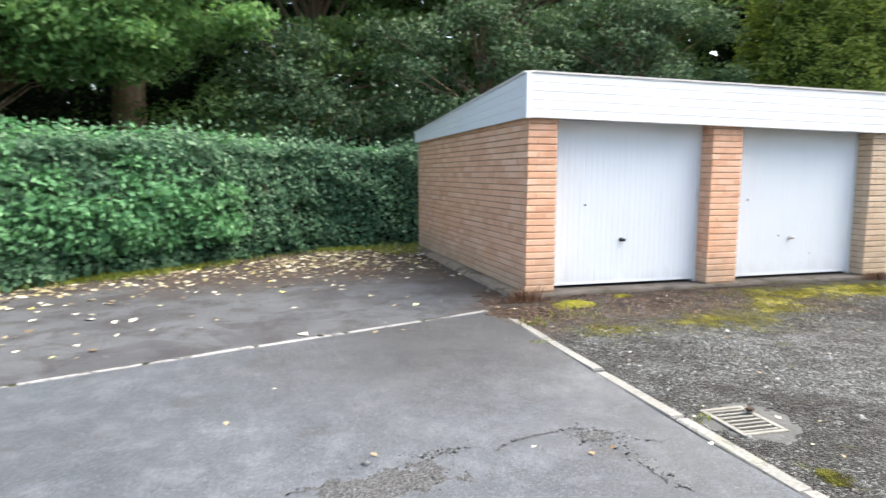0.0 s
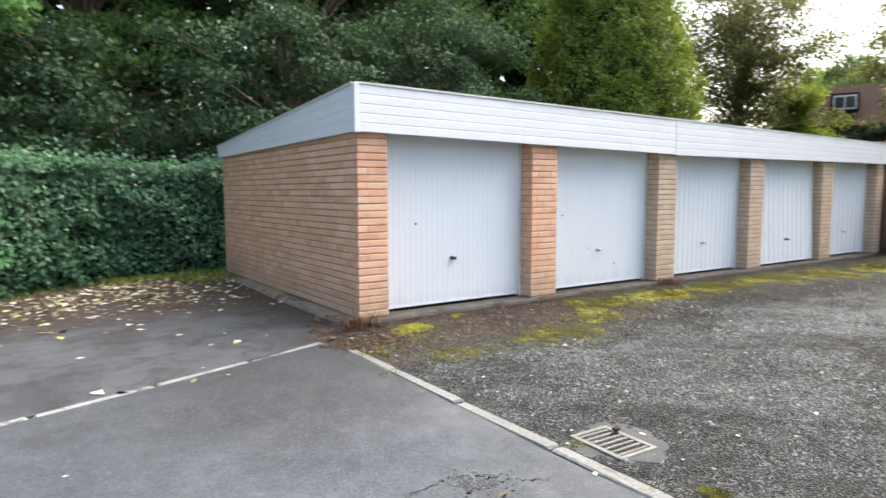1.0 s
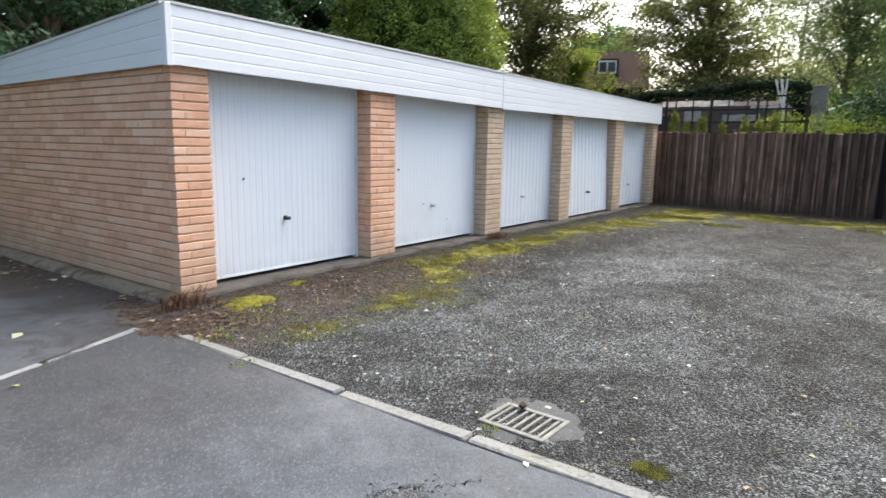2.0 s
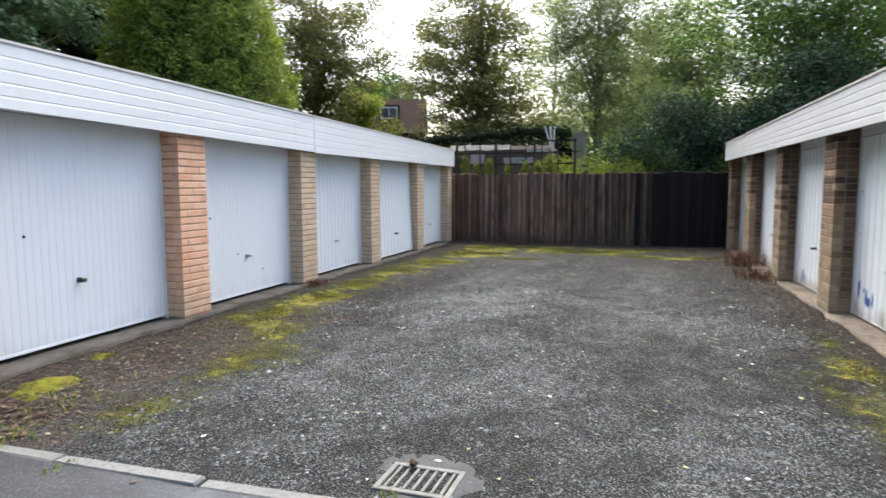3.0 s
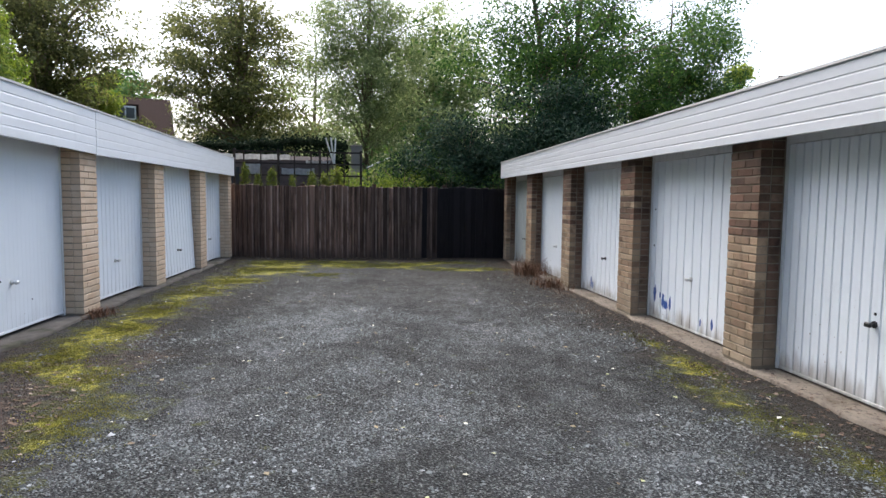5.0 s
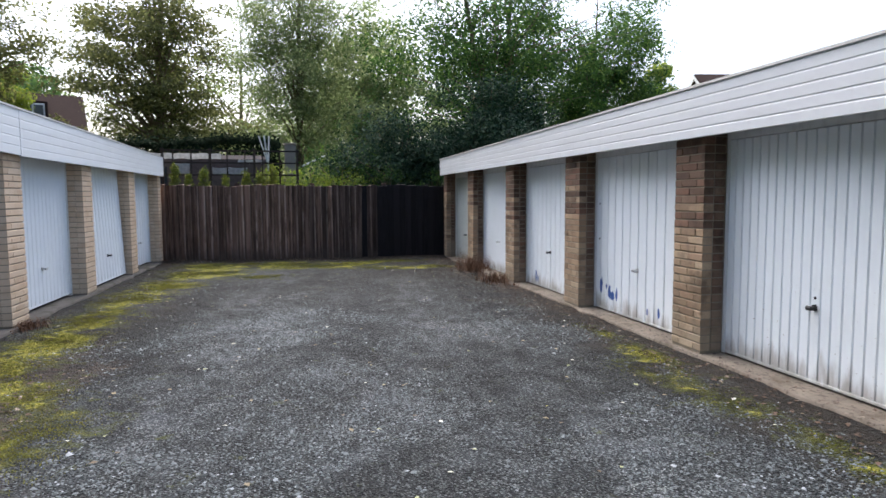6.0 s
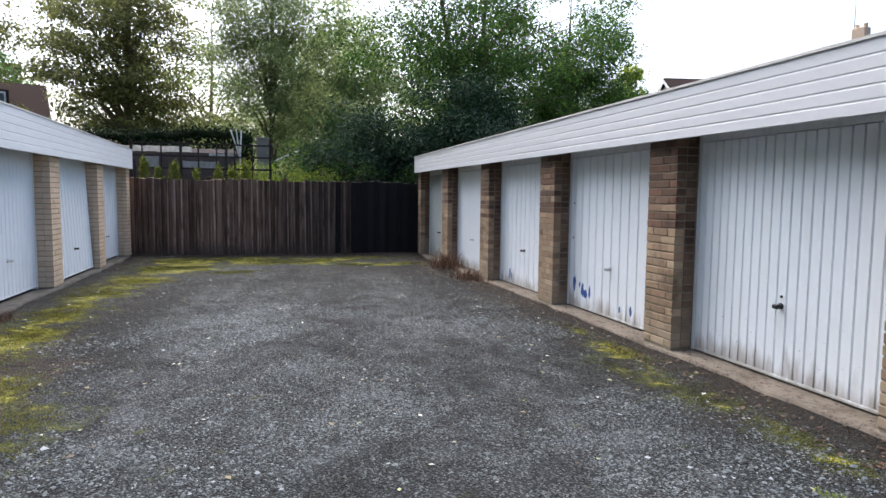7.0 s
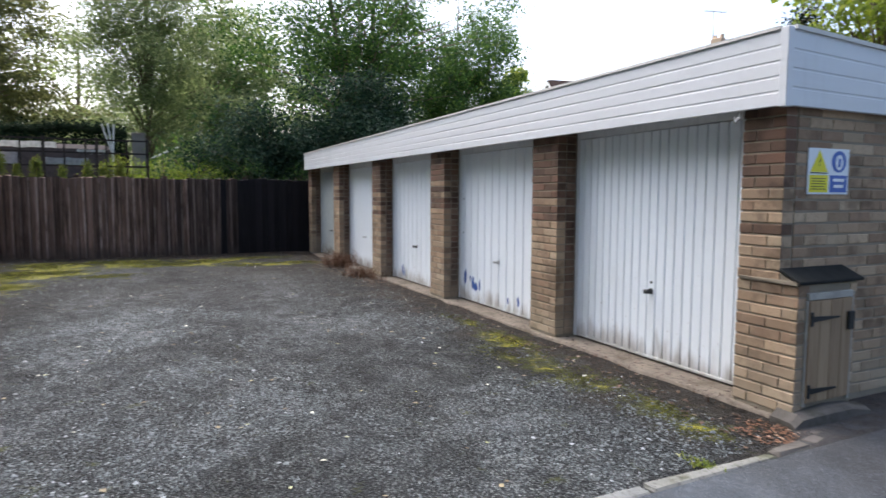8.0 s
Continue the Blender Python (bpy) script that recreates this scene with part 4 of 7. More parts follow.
def slab(front, back, x0, x1, top, seed, label, mat):
    """A concrete threshold slab with an uneven front edge."""
    xs = np.linspace(x0, x1, 160)
    r = np.random.RandomState(seed)
    e = front + np.convolve(r.uniform(-0.075, 0.06, 170), np.ones(5) / 5, "same")[:160]
    v, f = [], []
    for x, y in zip(xs, e):
        tz = top + r.uniform(-0.004, 0.002)
        s = 1 if back > front else -1
        v += [(x, y, -0.1), (x, y, tz - 0.012), (x, y + s * 0.015, tz), (x, back, top)]
    for i in range(159):
        for j in range(3):
            f.append((i * 4 + j, i * 4 + 4 + j, i * 4 + 5 + j, i * 4 + 1 + j))
    me = mesh_np("threshold_slab", v, f, mat)
    return tagged(new("threshold_slab", me), label, "slab", kind="structure")


slab(6.378, 6.9, 3.035, 15.75, 0.075, 1, "dark grey concrete threshold slab under the white garage doors", M_CONC_K)
slab(-0.18, -0.8, 2.80, 15.75, 0.024, 2, "stained concrete threshold slab under the ribbed garage doors", M_SILL)


# ---- garage doors ----
def ribbed_panel(w, z0, z1, pitch, groove, depth, y, margin=0.03):
    """An upright ribbed steel sheet from -w/2 to w/2 whose grooves lie `pitch` apart, facing -y."""
    prof = [(-w / 2, y), (-w / 2 + margin, y)]
    n = int(round((w - 2 * margin) / pitch))
    p = (w - 2 * margin) / n
    for i in range(n):
        a = -w / 2 + margin + i * p
        c = a + p / 2
        prof += [(c - groove / 2 - 0.003, y), (c - groove / 2 + 0.001, y + depth), (c + groove / 2 - 0.001, y + depth), (c + groove / 2 + 0.003, y)]
    prof += [(w / 2 - margin, y), (w / 2, y), (w / 2, y + 0.03), (-w / 2, y + 0.03)]
    bm = bmesh.new()
    lo = [bm.verts.new((a, b, z0)) for a, b in prof]
    hi = [bm.verts.new((a, b, z1)) for a, b in prof]
    for i in range(len(prof)):
        j = (i + 1) % len(prof)
        bm.faces.new((lo[i], lo[j], hi[j], hi[i]))
    bm.faces.new(lo[::-1])
    bm.faces.new(hi)
    bmesh.ops.recalc_face_normals(bm, faces=bm.faces)
    return bm


def garage_door(x0, x1, y, turn, z0, z1, pitch, groove, depth, mat, handle, label, tilt=0.0, head=0.06, holes=(), hz=0.55, hx=0.0, gap=0.0):
    """An up-and-over door in a timber frame. Local -y is outside."""
    w = x1 - x0
    door = thing("garage_door", ((x0 + x1) / 2, y, z0), 0 if turn > 0 else 180, label=label, category="garage door", group="lock-up garage doors")
    h = z1 - z0
    j = 0.035
    part("jamb", boxed(-w / 2 + 0.002, -w / 2 + j, -0.012, 0.06, 0.0, h, 0.003), M_FRAME, door)
    part("jamb", boxed(w / 2 - j, w / 2 - 0.002, -0.012, 0.06, 0.0, h, 0.003), M_FRAME, door)
    part("head", boxed(-w / 2 + j + 0.001, w / 2 - j - 0.001, -0.012, 0.06, h - head, h, 0.003), M_FRAME, door)
    pw = w - 2 * j - 0.008
    top = h - head - 0.006
    panel = part("panel", ribbed_panel(pw, 0.018 + gap, top, pitch, groove, depth, 0.0), mat, door)
    if tilt:
        panel.matrix_basis = Matrix.Translation((0, 0, top)) @ pose(0, -0.02, 0, -tilt, 0, 0) @ Matrix.Translation((0, 0, -top))
    part("bottom_rail", boxed(-pw / 2, pw / 2, -0.006, 0.026, 0.006 + gap, 0.03 + gap, 0.003), mat, panel)
    hm = M_BLACK if handle == "black" else M_CHROME
    bm = bmesh.new()
    cyl(bm, (hx, 0.0, hz), (hx, -0.014, hz), 0.026, 0.024, 12)
    cyl(bm, (hx, -0.014, hz), (hx, -0.05, hz), 0.011, 0.011, 8)
    box(bm, hx - 0.03, hx + 0.03, -0.068, -0.042, hz - 0.018, hz + 0.017, 0.008)
    part("handle", bm, hm, panel, "black plastic turn handle" if handle == "black" else "dull metal turn handle")
    for dx, dz, r in holes:
        bm = bmesh.new()
        cyl(bm, (dx, 0.002, dz), (dx, -0.005, dz), r, r * 0.9, 10)
        part("lock", bm, M_IRON, panel)
    return door, panel


yl, yr = LY + RECESS, RY - RECESS - 0.02
LZB, RZB = 0.078, 0.035
L_SPEC = [
    ("black", 0.075, 0.006, 0.0024, M_DOOR_L, 0.0, [(-0.55, 0.98, 0.014)], "white finely ribbed garage door with a black handle"),
    ("chrome", 0.075, 0.005, 0.0014, M_DOOR_L, 0.0, [(-0.72, 1.02, 0.014), (-0.2, 0.55, 0.01), (0.35, 0.3, 0.008)], "white finely ribbed garage door with a metal handle"),
    ("chrome", 0.125, 0.010, 0.005, M_DOOR_L, 0.0, [], "white finely ribbed garage door between buff brick pillars"),
    ("black", 0.17, 0.016, 0.010, M_DOOR_L, 2.6, [], "white ribbed garage door hanging slightly open at its foot"),
    ("chrome", 0.2, 0.016, 0.008, M_DOOR_L, 0.0, [], "white ribbed garage door beside the wooden fence"),
]
for (a, b), spec, grip in zip(zip(L_PILLARS, L_PILLARS[1:]), L_SPEC, ((0.56, -0.05), (0.52, -0.02), (0.50, 0.0), (0.45, 0.0), (0.5, 0.0))):
    garage_door(a[1], b[0], yl, 1, LZB, 2.10, spec[1], spec[2], spec[3], spec[4], spec[0], spec[7], spec[5], 0.055, spec[6], *grip, 0.026)
R_SPEC = [
    ("black", 0.098, 0.012, 0.017, M_DOOR_R, [(0.0, 0.66, 0.012)], "white ribbed garage door with a black handle and mossy foot"),
    ("chrome", 0.185, 0.017, 0.019, M_DOOR_R, [(-0.94, 1.35, 0.012), (-0.94, 0.9, 0.012)], "white wide-ribbed garage door with peeled blue patches"),
    ("black", 0.185, 0.017, 0.019, M_DOOR_R, [], "white wide-ribbed garage door with rust along its foot"),
    ("chrome", 0.075, 0.008, 0.004, M_DOOR_R, [], "plain white garage door, stained and flaking low down"),
    ("black", 0.2, 0.022, 0.014, M_DOOR_G, [], "ribbed garage door coloured grey for the shade of the corner"),
]
r_doors = []
for (a, b), spec in zip(zip(R_PILLARS, R_PILLARS[1:]), R_SPEC):
    r_doors.append(garage_door(a[1], b[0], yr, -1, RZB, 2.10, spec[1], spec[2], spec[3], spec[4], spec[0], spec[6], 0.0, 0.13, spec[5], 0.585))


def paint_patch(panel, cx, cz, w, h, seed, mat):
    """A flake-edged patch of older paint laid bare."""
    r = random.Random(seed)
    bm = bmesh.new()
    n = 14
    w, h = w * 1.3, h * 1.1
    ring = [bm.verts.new((cx + math.cos(2 * math.pi * i / n) * w * r.uniform(0.3, 0.55), -0.0015, cz + math.sin(2 * math.pi * i / n) * h * r.uniform(0.3, 0.55))) for i in range(n)]
    f = bm.faces.new(ring)
    ext = bmesh.ops.extrude_face_region(bm, geom=[f])
    for v in ext["geom"]:
        if isinstance(v, bmesh.types.BMVert):
            v.co.y += 0.003
    bmesh.ops.recalc_face_normals(bm, faces=bm.faces)
    part("paint_patch", bm, mat, panel, "bare blue paint")


for cx, cz, w, h, s in ((-0.88, 0.30, 0.07, 0.22, 1), (-0.66, 0.24, 0.06, 0.2, 2), (-0.58, 0.2, 0.08, 0.12, 3), (-0.48, 0.24, 0.05, 0.16, 4), (-0.74, 0.3, 0.03, 0.08, 5), (0.45, 0.16, 0.04, 0.12, 6), (0.22, 0.14, 0.03, 0.1, 7)):
    paint_patch(r_doors[1][1], cx, cz, w, h, s, M_BLUE)
for cx, cz, w, h, s in ((-0.6, 0.16, 0.06, 0.2, 8), (-0.52, 0.12, 0.04, 0.12, 9)):
    paint_patch(r_doors[2][1], cx, cz, w, h, s, M_BLUE)


# ---- fence ----
fence = thing("fence", label="dark weathered close-board wooden fence across the court end", category="fence")
r = random.Random(9)
board_meshes, half_meshes, dark_meshes = [], [], []
for s in range(5):
    bm = boxed(-0.017, 0.017, -0.085, 0.085, 0, 1.0)
    for v in bm.verts:
        if v.co.y > 0:
            v.co.x *= 0.35
        v.co += Vector((0, r.uniform(-0.002, 0.002), 0))
        if v.co.z > 0.5:
            v.co.z += r.uniform(-0.006, 0.006)
    me = bpy.data.meshes.new("fence_board")
    bm.to_mesh(me)
    bm.free()
    me.materials.append(M_FENCE)
    board_meshes.append(me)
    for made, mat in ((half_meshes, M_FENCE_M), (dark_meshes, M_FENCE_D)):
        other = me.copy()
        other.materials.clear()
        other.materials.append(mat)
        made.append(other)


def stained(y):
    """Boards near the corner are stained dark, those next to them half so; tree shade is in both colours."""
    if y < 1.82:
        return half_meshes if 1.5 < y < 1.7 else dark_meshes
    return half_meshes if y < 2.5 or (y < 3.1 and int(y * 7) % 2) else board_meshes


yy = -0.75
while yy < 6.75:
    zb = float(ground_z(np.float64(15.85), np.float64(yy))) - 0.02
    top = 1.80 + r.uniform(-0.02, 0.02) + 0.012 * math.sin(yy * 2.1)
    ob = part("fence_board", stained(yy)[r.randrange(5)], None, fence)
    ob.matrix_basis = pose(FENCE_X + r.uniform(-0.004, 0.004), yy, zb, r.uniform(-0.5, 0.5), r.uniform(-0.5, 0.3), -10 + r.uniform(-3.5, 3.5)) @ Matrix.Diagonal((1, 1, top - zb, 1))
    yy += r.uniform(0.124, 0.158)
for yy in (-0.5, 1.25, 3.0, 4.75, 6.5):
    part("post", boxed(FENCE_X + 0.03, FENCE_X + 0.13, yy - 0.05, yy + 0.05, 0, 1.86, 0.006), M_FENCE, fence)
for z in (0.4, 1.0, 1.55):
    part("rail", boxed(FENCE_X + 0.022, FENCE_X + 0.07, -0.8, 6.7, z, z + 0.08, 0.004), M_FENCE, fence)


# ---- drain ----
drain = thing("drain_grate", (2.905, 2.92, 0.0), -2, label="worn cast-iron drain grate with slots beside the kerb", category="drain")
dz = float(ground_z(np.float64(2.855), np.float64(2.955))) + 0.010
bm = bmesh.new()
for a in ((-0.155, 0.155, -0.20, -0.17), (-0.155, 0.155, 0.17, 0.20), (-0.155, -0.12, -0.17, 0.17), (0.12, 0.155, -0.17, 0.17)):
    box(bm, *a, dz - 0.05, dz + 0.004, 0.004)
part("frame", bm, M_CAST, drain)
for i in range(7):
    y = -0.148 + i * 0.0493
    part("bar", boxed(-0.12, 0.12, y - 0.0085, y + 0.0085, dz - 0.05, dz + 0.003, 0.004), M_CAST, drain)
# black sheet stands for the shade down in the pit
part("pit", boxed(-0.125, 0.125, -0.172, 0.172, dz - 0.12, dz - 0.1), M_PIT, drain)


# ---- meter housing and sign on the end wall ----
X0 = 2.805
house = thing("meter_housing", label="small brown brick meter housing with a slate lid and timber door", category="meter housing")
bm = boxed(X0 + 0.004, RX0 + 0.002, -0.80, RY - 0.006, 0.0, 0.872)
for v in bm.verts:
    if v.co.z > 0.5 and v.co.x > 2.9:
        v.co.z += 0.068
core = part("brick_body", bm, M_MORTAR_B, house)
rb = random.Random(31)
for i in range(10):
    z = RZ + COURSE * (i + 1.5)
    for y, kind in ((RY - 0.054, "half"), (-0.775, "half")):
        lay(core, BRICKS["B"][kind], pose(X0, y, z, 0, 0, -90) @ Matrix.Diagonal((0.62 if y < -0.5 else 0.86, 1, 1, 1)), rb)
bm = boxed(X0 - 0.022, RX0 - 0.004, -0.845, RY + 0.015, 0, 0.02, 0.004)
for v in bm.verts:
    v.co.z += 0.888 + (v.co.x - X0) * 0.48
part("lid", bm, M_SLATE, house, "dark slate lid")
bm = bmesh.new()
rz_ = random.Random(8)
cols = [(-0.86, 0.05), (-0.7, 0.078), (-0.52, 0.088), (-0.34, 0.08), (-0.22, 0.07), (-0.155, 0.03)]
rings = []
for yb, zt_ in cols:
    j = rz_.uniform(-0.012, 0.012)
    out = 0.095 if yb < -0.3 else 0.07
    rings.append([bm.verts.new(p) for p in ((X0 - out + j - 0.012, yb, -0.05), (X0 - out + j, yb, zt_ - 0.02), (X0 - out + 0.03, yb, zt_), (X0 + 0.003 if yb < RY else X0 + 0.10, yb, zt_ + 0.008), (X0 + 0.003 if yb < RY else X0 + 0.10, yb, -0.05))])
for ra, rb_ in zip(rings, rings[1:]):
    for q in range(4):
        bm.faces.new((ra[q], ra[q + 1], rb_[q + 1], rb_[q]))
bm.faces.new(rings[0])
bm.faces.new(rings[-1][::-1])
bmesh.ops.recalc_face_normals(bm, faces=bm.faces)
part("base", bm, M_CONC_K, house, "worn dirty concrete step")
for yj in (-0.751, -0.310):
    part("door_jamb", boxed(X0 - 0.014, X0 + 0.006, yj - 0.011, yj + 0.011, 0.10, 0.775, 0.002), M_WORN, house)
bm = boxed(X0 + 0.002, 3.235, RY - 0.03, RY + 0.014, 0.868, 0.894, 0.006)
for v in bm.verts:
    v.co += Vector((0, rz_.uniform(-0.004, 0.004), rz_.uniform(-0.004, 0.006)))
part("mortar_capping", bm, M_MORTAR_B, house, "pale mortar on the brick shoulder")
cab = part("cabinet_door", boxed(X0 - 0.018, X0 + 0.01, -0.735, -0.312, 0.125, 0.775, 0.003), M_TIMBER, house, "bare timber plank door")
for i in range(4):
    y0 = -0.735 + i * 0.1058
    part("plank", boxed(X0 - 0.024, X0 - 0.0185, y0 + 0.002, y0 + 0.104, 0.127, 0.773, 0.002), M_TIMBER, cab)
part("lintel", boxed(X0 - 0.022, X0 + 0.01, -0.745, -0.305, 0.779, 0.822, 0.003), M_WORN, house)
for z in (0.20, 0.66):
    bm = bmesh.new()
    box(bm, X0 - 0.032, X0 - 0.0245, -0.345, -0.318, z - 0.045, z + 0.045, 0.002)
    vs = box(bm, X0 - 0.031, X0 - 0.0245, -0.60, -0.345, z - 0.018, z + 0.018)
    for v in vs:
        if v.co.y < -0.5:
            v.co.z = z + (v.co.z - z) * 0.3
    part("hinge", bm, M_IRON, cab)
part("latch", boxed(X0 - 0.045, X0 - 0.0245, -0.735, -0.675, 0.57, 0.69, 0.006), M_IRON, cab)

hook = thing("wall_hook", label="small pale metal hook under the garage fascia", category="hook")
bm = boxed(3.225, 3.255, -0.185, -0.162, 1.925, 1.995, 0.003)
part("plate", bm, M_TRIM, hook)
bm = bmesh.new()
cyl(bm, (3.24, -0.164, 1.935), (3.24, -0.13, 1.905), 0.007, 0.007, 8)
cyl(bm, (3.24, -0.13, 1.905), (3.24, -0.12, 1.94), 0.007, 0.006, 8)
part("prong", bm, M_TRIM, hook)

sign = thing("wall_sign", (RX0 - 0.006, -0.645, 1.585), -90, label="white safety sign with yellow and blue panels on brick", category="sign")
part("board", boxed(-0.205, 0.205, -0.0035, 0.0035, -0.148, 0.148, 0.001), M_SIGN_W, sign)


def flat(name, pts, mat, y=-0.0055):
    bm = bmesh.new()
    f = bm.faces.new([bm.verts.new((a, y, b)) for a, b in pts])
    ext = bmesh.ops.extrude_face_region(bm, geom=[f])
    for v in ext["geom"]:
        if isinstance(v, bmesh.types.BMVert):
            v.co.y += 0.0018
    bmesh.ops.recalc_face_normals(bm, faces=bm.faces)
    part(name, bm, mat, sign)


def rect(a, b, c, d):
    return [(a, c), (b, c), (b, d), (a, d)]


flat("warning_triangle", [(-0.185, -0.005), (-0.01, -0.005), (-0.0975, 0.135)], M_SIGN_Y)
flat("pictogram", [(-0.11, 0.03), (-0.092, 0.045), (-0.1, 0.055), (-0.085, 0.09), (-0.105, 0.06), (-0.095, 0.05)], M_SIGN_K, -0.0075)
flat("bar", rect(-0.185, -0.01, -0.014, -0.008), M_SIGN_K)
flat("yellow_panel", rect(-0.19, -0.005, -0.135, -0.024), M_SIGN_Y)
for i in range(5):
    flat("bar", rect(-0.172, -0.03 - 0.012 * (i % 2), -0.049 - i * 0.017, -0.044 - i * 0.017), M_BLACK, -0.0075)
flat("roundel", [(0.1 + 0.075 * math.cos(t * math.pi / 14), 0.065 + 0.07 * math.sin(t * math.pi / 14)) for t in range(28)], M_SIGN_B)
flat("pictogram", [(0.1 + 0.038 * math.cos(t * math.pi / 10), 0.06 + 0.05 * math.sin(t * math.pi / 10)) for t in range(20)], M_SIGN_W, -0.0075)
flat("pictogram", rect(0.088, 0.112, 0.03, 0.085), M_SIGN_B, -0.0092)
flat("blue_panel", rect(0.015, 0.19, -0.135, -0.024), M_SIGN_B)
flat("bar", rect(0.045, 0.16, -0.065, -0.045), M_SIGN_W, -0.0075)
flat("bar", rect(0.055, 0.15, -0.105, -0.085), M_SIGN_W, -0.0075)


# ---- foliage ----
def leaf_mesh(name, centres, size, mat, seed, up=0.35, slim=0.5, out=None):
    """One kite-shaped, slightly folded leaf for each centre. out: a direction to face for each."""
    r = np.random.RandomState(seed)
    n = len(centres)
    nor = r.normal(size=(n, 3))
    nor[:, 2] += up * 2
    if out is not None:
        nor += out
    nor /= np.linalg.norm(nor, axis=1, keepdims=True)
    t = r.normal(size=(n, 3))
    t -= nor * (t * nor).sum(1, keepdims=True)
    t /= np.linalg.norm(t, axis=1, keepdims=True)
    b = np.cross(nor, t)
    s = (size * r.uniform(0.6, 1.3, n))[:, None]
    v = np.stack([centres - t * s * 0.5, centres + b * s * slim * 0.5 + nor * s * 0.08, centres + t * s * 0.5, centres - b * s * slim * 0.5 + nor * s * 0.08], 1).reshape(-1, 3)
    i = np.arange(n)[:, None] * 4
    return mesh_np(name, v, np.concatenate([i + [[0, 1, 2]], i + [[0, 2, 3]]]), mat)


def limbs_mesh(name, paths, mat):
    """Tapered, bent tubes: each path is a list of (point, radius)."""
    vs, fs = [], []
    for path in paths:
        seg = 8 if path[0][1] > 0.09 else 5
        base = len(vs)
        for k, (p, rad) in enumerate(path):
            p = Vector(p)
            d = Vector(path[min(k + 1, len(path) - 1)][0]) - Vector(path[max(k - 1, 0)][0])
            q = d.to_track_quat("Z", "Y")
            for i in range(seg):
                a = 2 * math.pi * i / seg
                vs.append(p + q @ Vector((math.cos(a) * rad, math.sin(a) * rad, 0)))
        for k in range(len(path) - 1):
            for i in range(seg):
                j = (i + 1) % seg
                fs.append((base + k * seg + i, base + k * seg + j, base + (k + 1) * seg + j, base + (k + 1) * seg + i))
    return mesh_np(name, vs, fs, mat, True)


def tree(name, at, height, trunk_r, crown, clumps, per, leaf, mat, seed, label, lean=(0, 0), stems=1, droop=0.0, hollow=0.35, slim=0.5, clump_r=0.55, low=0.14, flat=0.72, top=0):
    """A tree with a tapered trunk, limbs to each clump and a crown of leaves in uneven clumps.
    crown: its middle height and its radii along x, y and z. top: unseen broad leaves added overhead to shade what
    stands below."""
    r = np.random.RandomState(seed)
    cz, rx, ry, rz = crown
    ob = thing(name, at, label=label, category="tree")
    d = r.normal(size=(clumps, 3))
    d /= np.linalg.norm(d, axis=1, keepdims=True)
    rad = r.uniform(hollow, 1.0, clumps) ** 0.6 * (1 + 0.16 * np.sin(3 * np.arctan2(d[:, 1], d[:, 0]) + seed) + 0.12 * r.normal(size=clumps))
    c = d * rad[:, None] * [rx, ry, rz] + [lean[0], lean[1], cz]
    c[:, 2] = np.maximum(c[:, 2], 0.5)
    paths = []
    for s in range(stems):
        off = np.array([lean[0] * 0.9, lean[1] * 0.9, 0]) + (r.normal(size=3) * [rx * 0.25, ry * 0.25, 0] if stems > 1 else 0)
        base = np.array([0.35 * s, 0.25 * (s % 2), 0.0])
        pts = []
        for k in range(8):
            t = k / 7
            pts.append((tuple(base + off * t ** 1.4 + [0.12 * math.sin(4 * t + s), 0.1 * math.sin(5 * t + 2 * s), height * 0.93 * t]), trunk_r * (1 - 0.86 * t) * (1.25 if k == 0 else 1)))
        paths.append(pts)
    order = np.argsort(r.uniform(size=clumps))[:min(clumps, 60)]
    for k in order:
        stem = paths[k % stems] if stems > 1 else paths[0]
        h = np.clip(c[k, 2] / height * 0.72, low, 0.85)
        lo = stem[min(int(h * 7), 6)]
        hi = stem[min(int(h * 7) + 1, 7)]
        f = h * 7 - int(h * 7)
        a = np.array(lo[0]) * (1 - f) + np.array(hi[0]) * f
        ra = lo[1] * 0.42
        e = c[k]
        m1 = a * 0.6 + e * 0.4 + [0, 0, 0.08 * height * 0.5]
        paths.append([(tuple(a), ra), (tuple(m1), ra * 0.55), (tuple(e), 0.008)])
    part("trunk", limbs_mesh("trunk", paths, M_BARK), None, ob)
    n = (per * r.uniform(0.5, 1.5, clumps)).astype(int)
    idx = np.repeat(np.arange(clumps), n)
    spread = clump_r * r.uniform(0.7, 1.35, clumps)
    p = r.normal(size=(len(idx), 3))
    p *= (r.uniform(size=len(idx)) ** 0.42 / np.linalg.norm(p, axis=1))[:, None] * [1.25, 1.25, flat] * spread[idx][:, None]
    p += r.normal(size=p.shape) * 0.07
    p[:, 2] -= droop * np.abs(r.normal(size=len(idx))) * (0.4 + (p[:, 0] ** 2 + p[:, 1] ** 2))
    pts = c[idx] + p
    pts[:, 2] = np.maximum(pts[:, 2], 0.15)
    # leaves above the view, added to keep skylight off the undergrowth
    if top:
        a, q = r.uniform(0, 2 * math.pi, top), np.sqrt(r.uniform(0, 1, top)) * 1.2
        dome = np.stack([np.cos(a) * q * rx, np.sin(a) * q * ry, rz * np.sqrt(np.clip(1.5 - q * q, 0.05, 1.5)) * r.uniform(0.55, 0.85, top)], 1)
        part("upper_crown", leaf_mesh("upper_crown", dome + [lean[0], lean[1], cz], leaf * 2.2, mat, seed + 9, 0.8, 0.75), None, ob)
    outw = (pts - [lean[0], lean[1], cz]) / [rx, ry, rz]
    part("crown", leaf_mesh("crown", pts, leaf, mat, seed + 5, 0.3, slim, outw * 0.8), None, ob)
    return ob


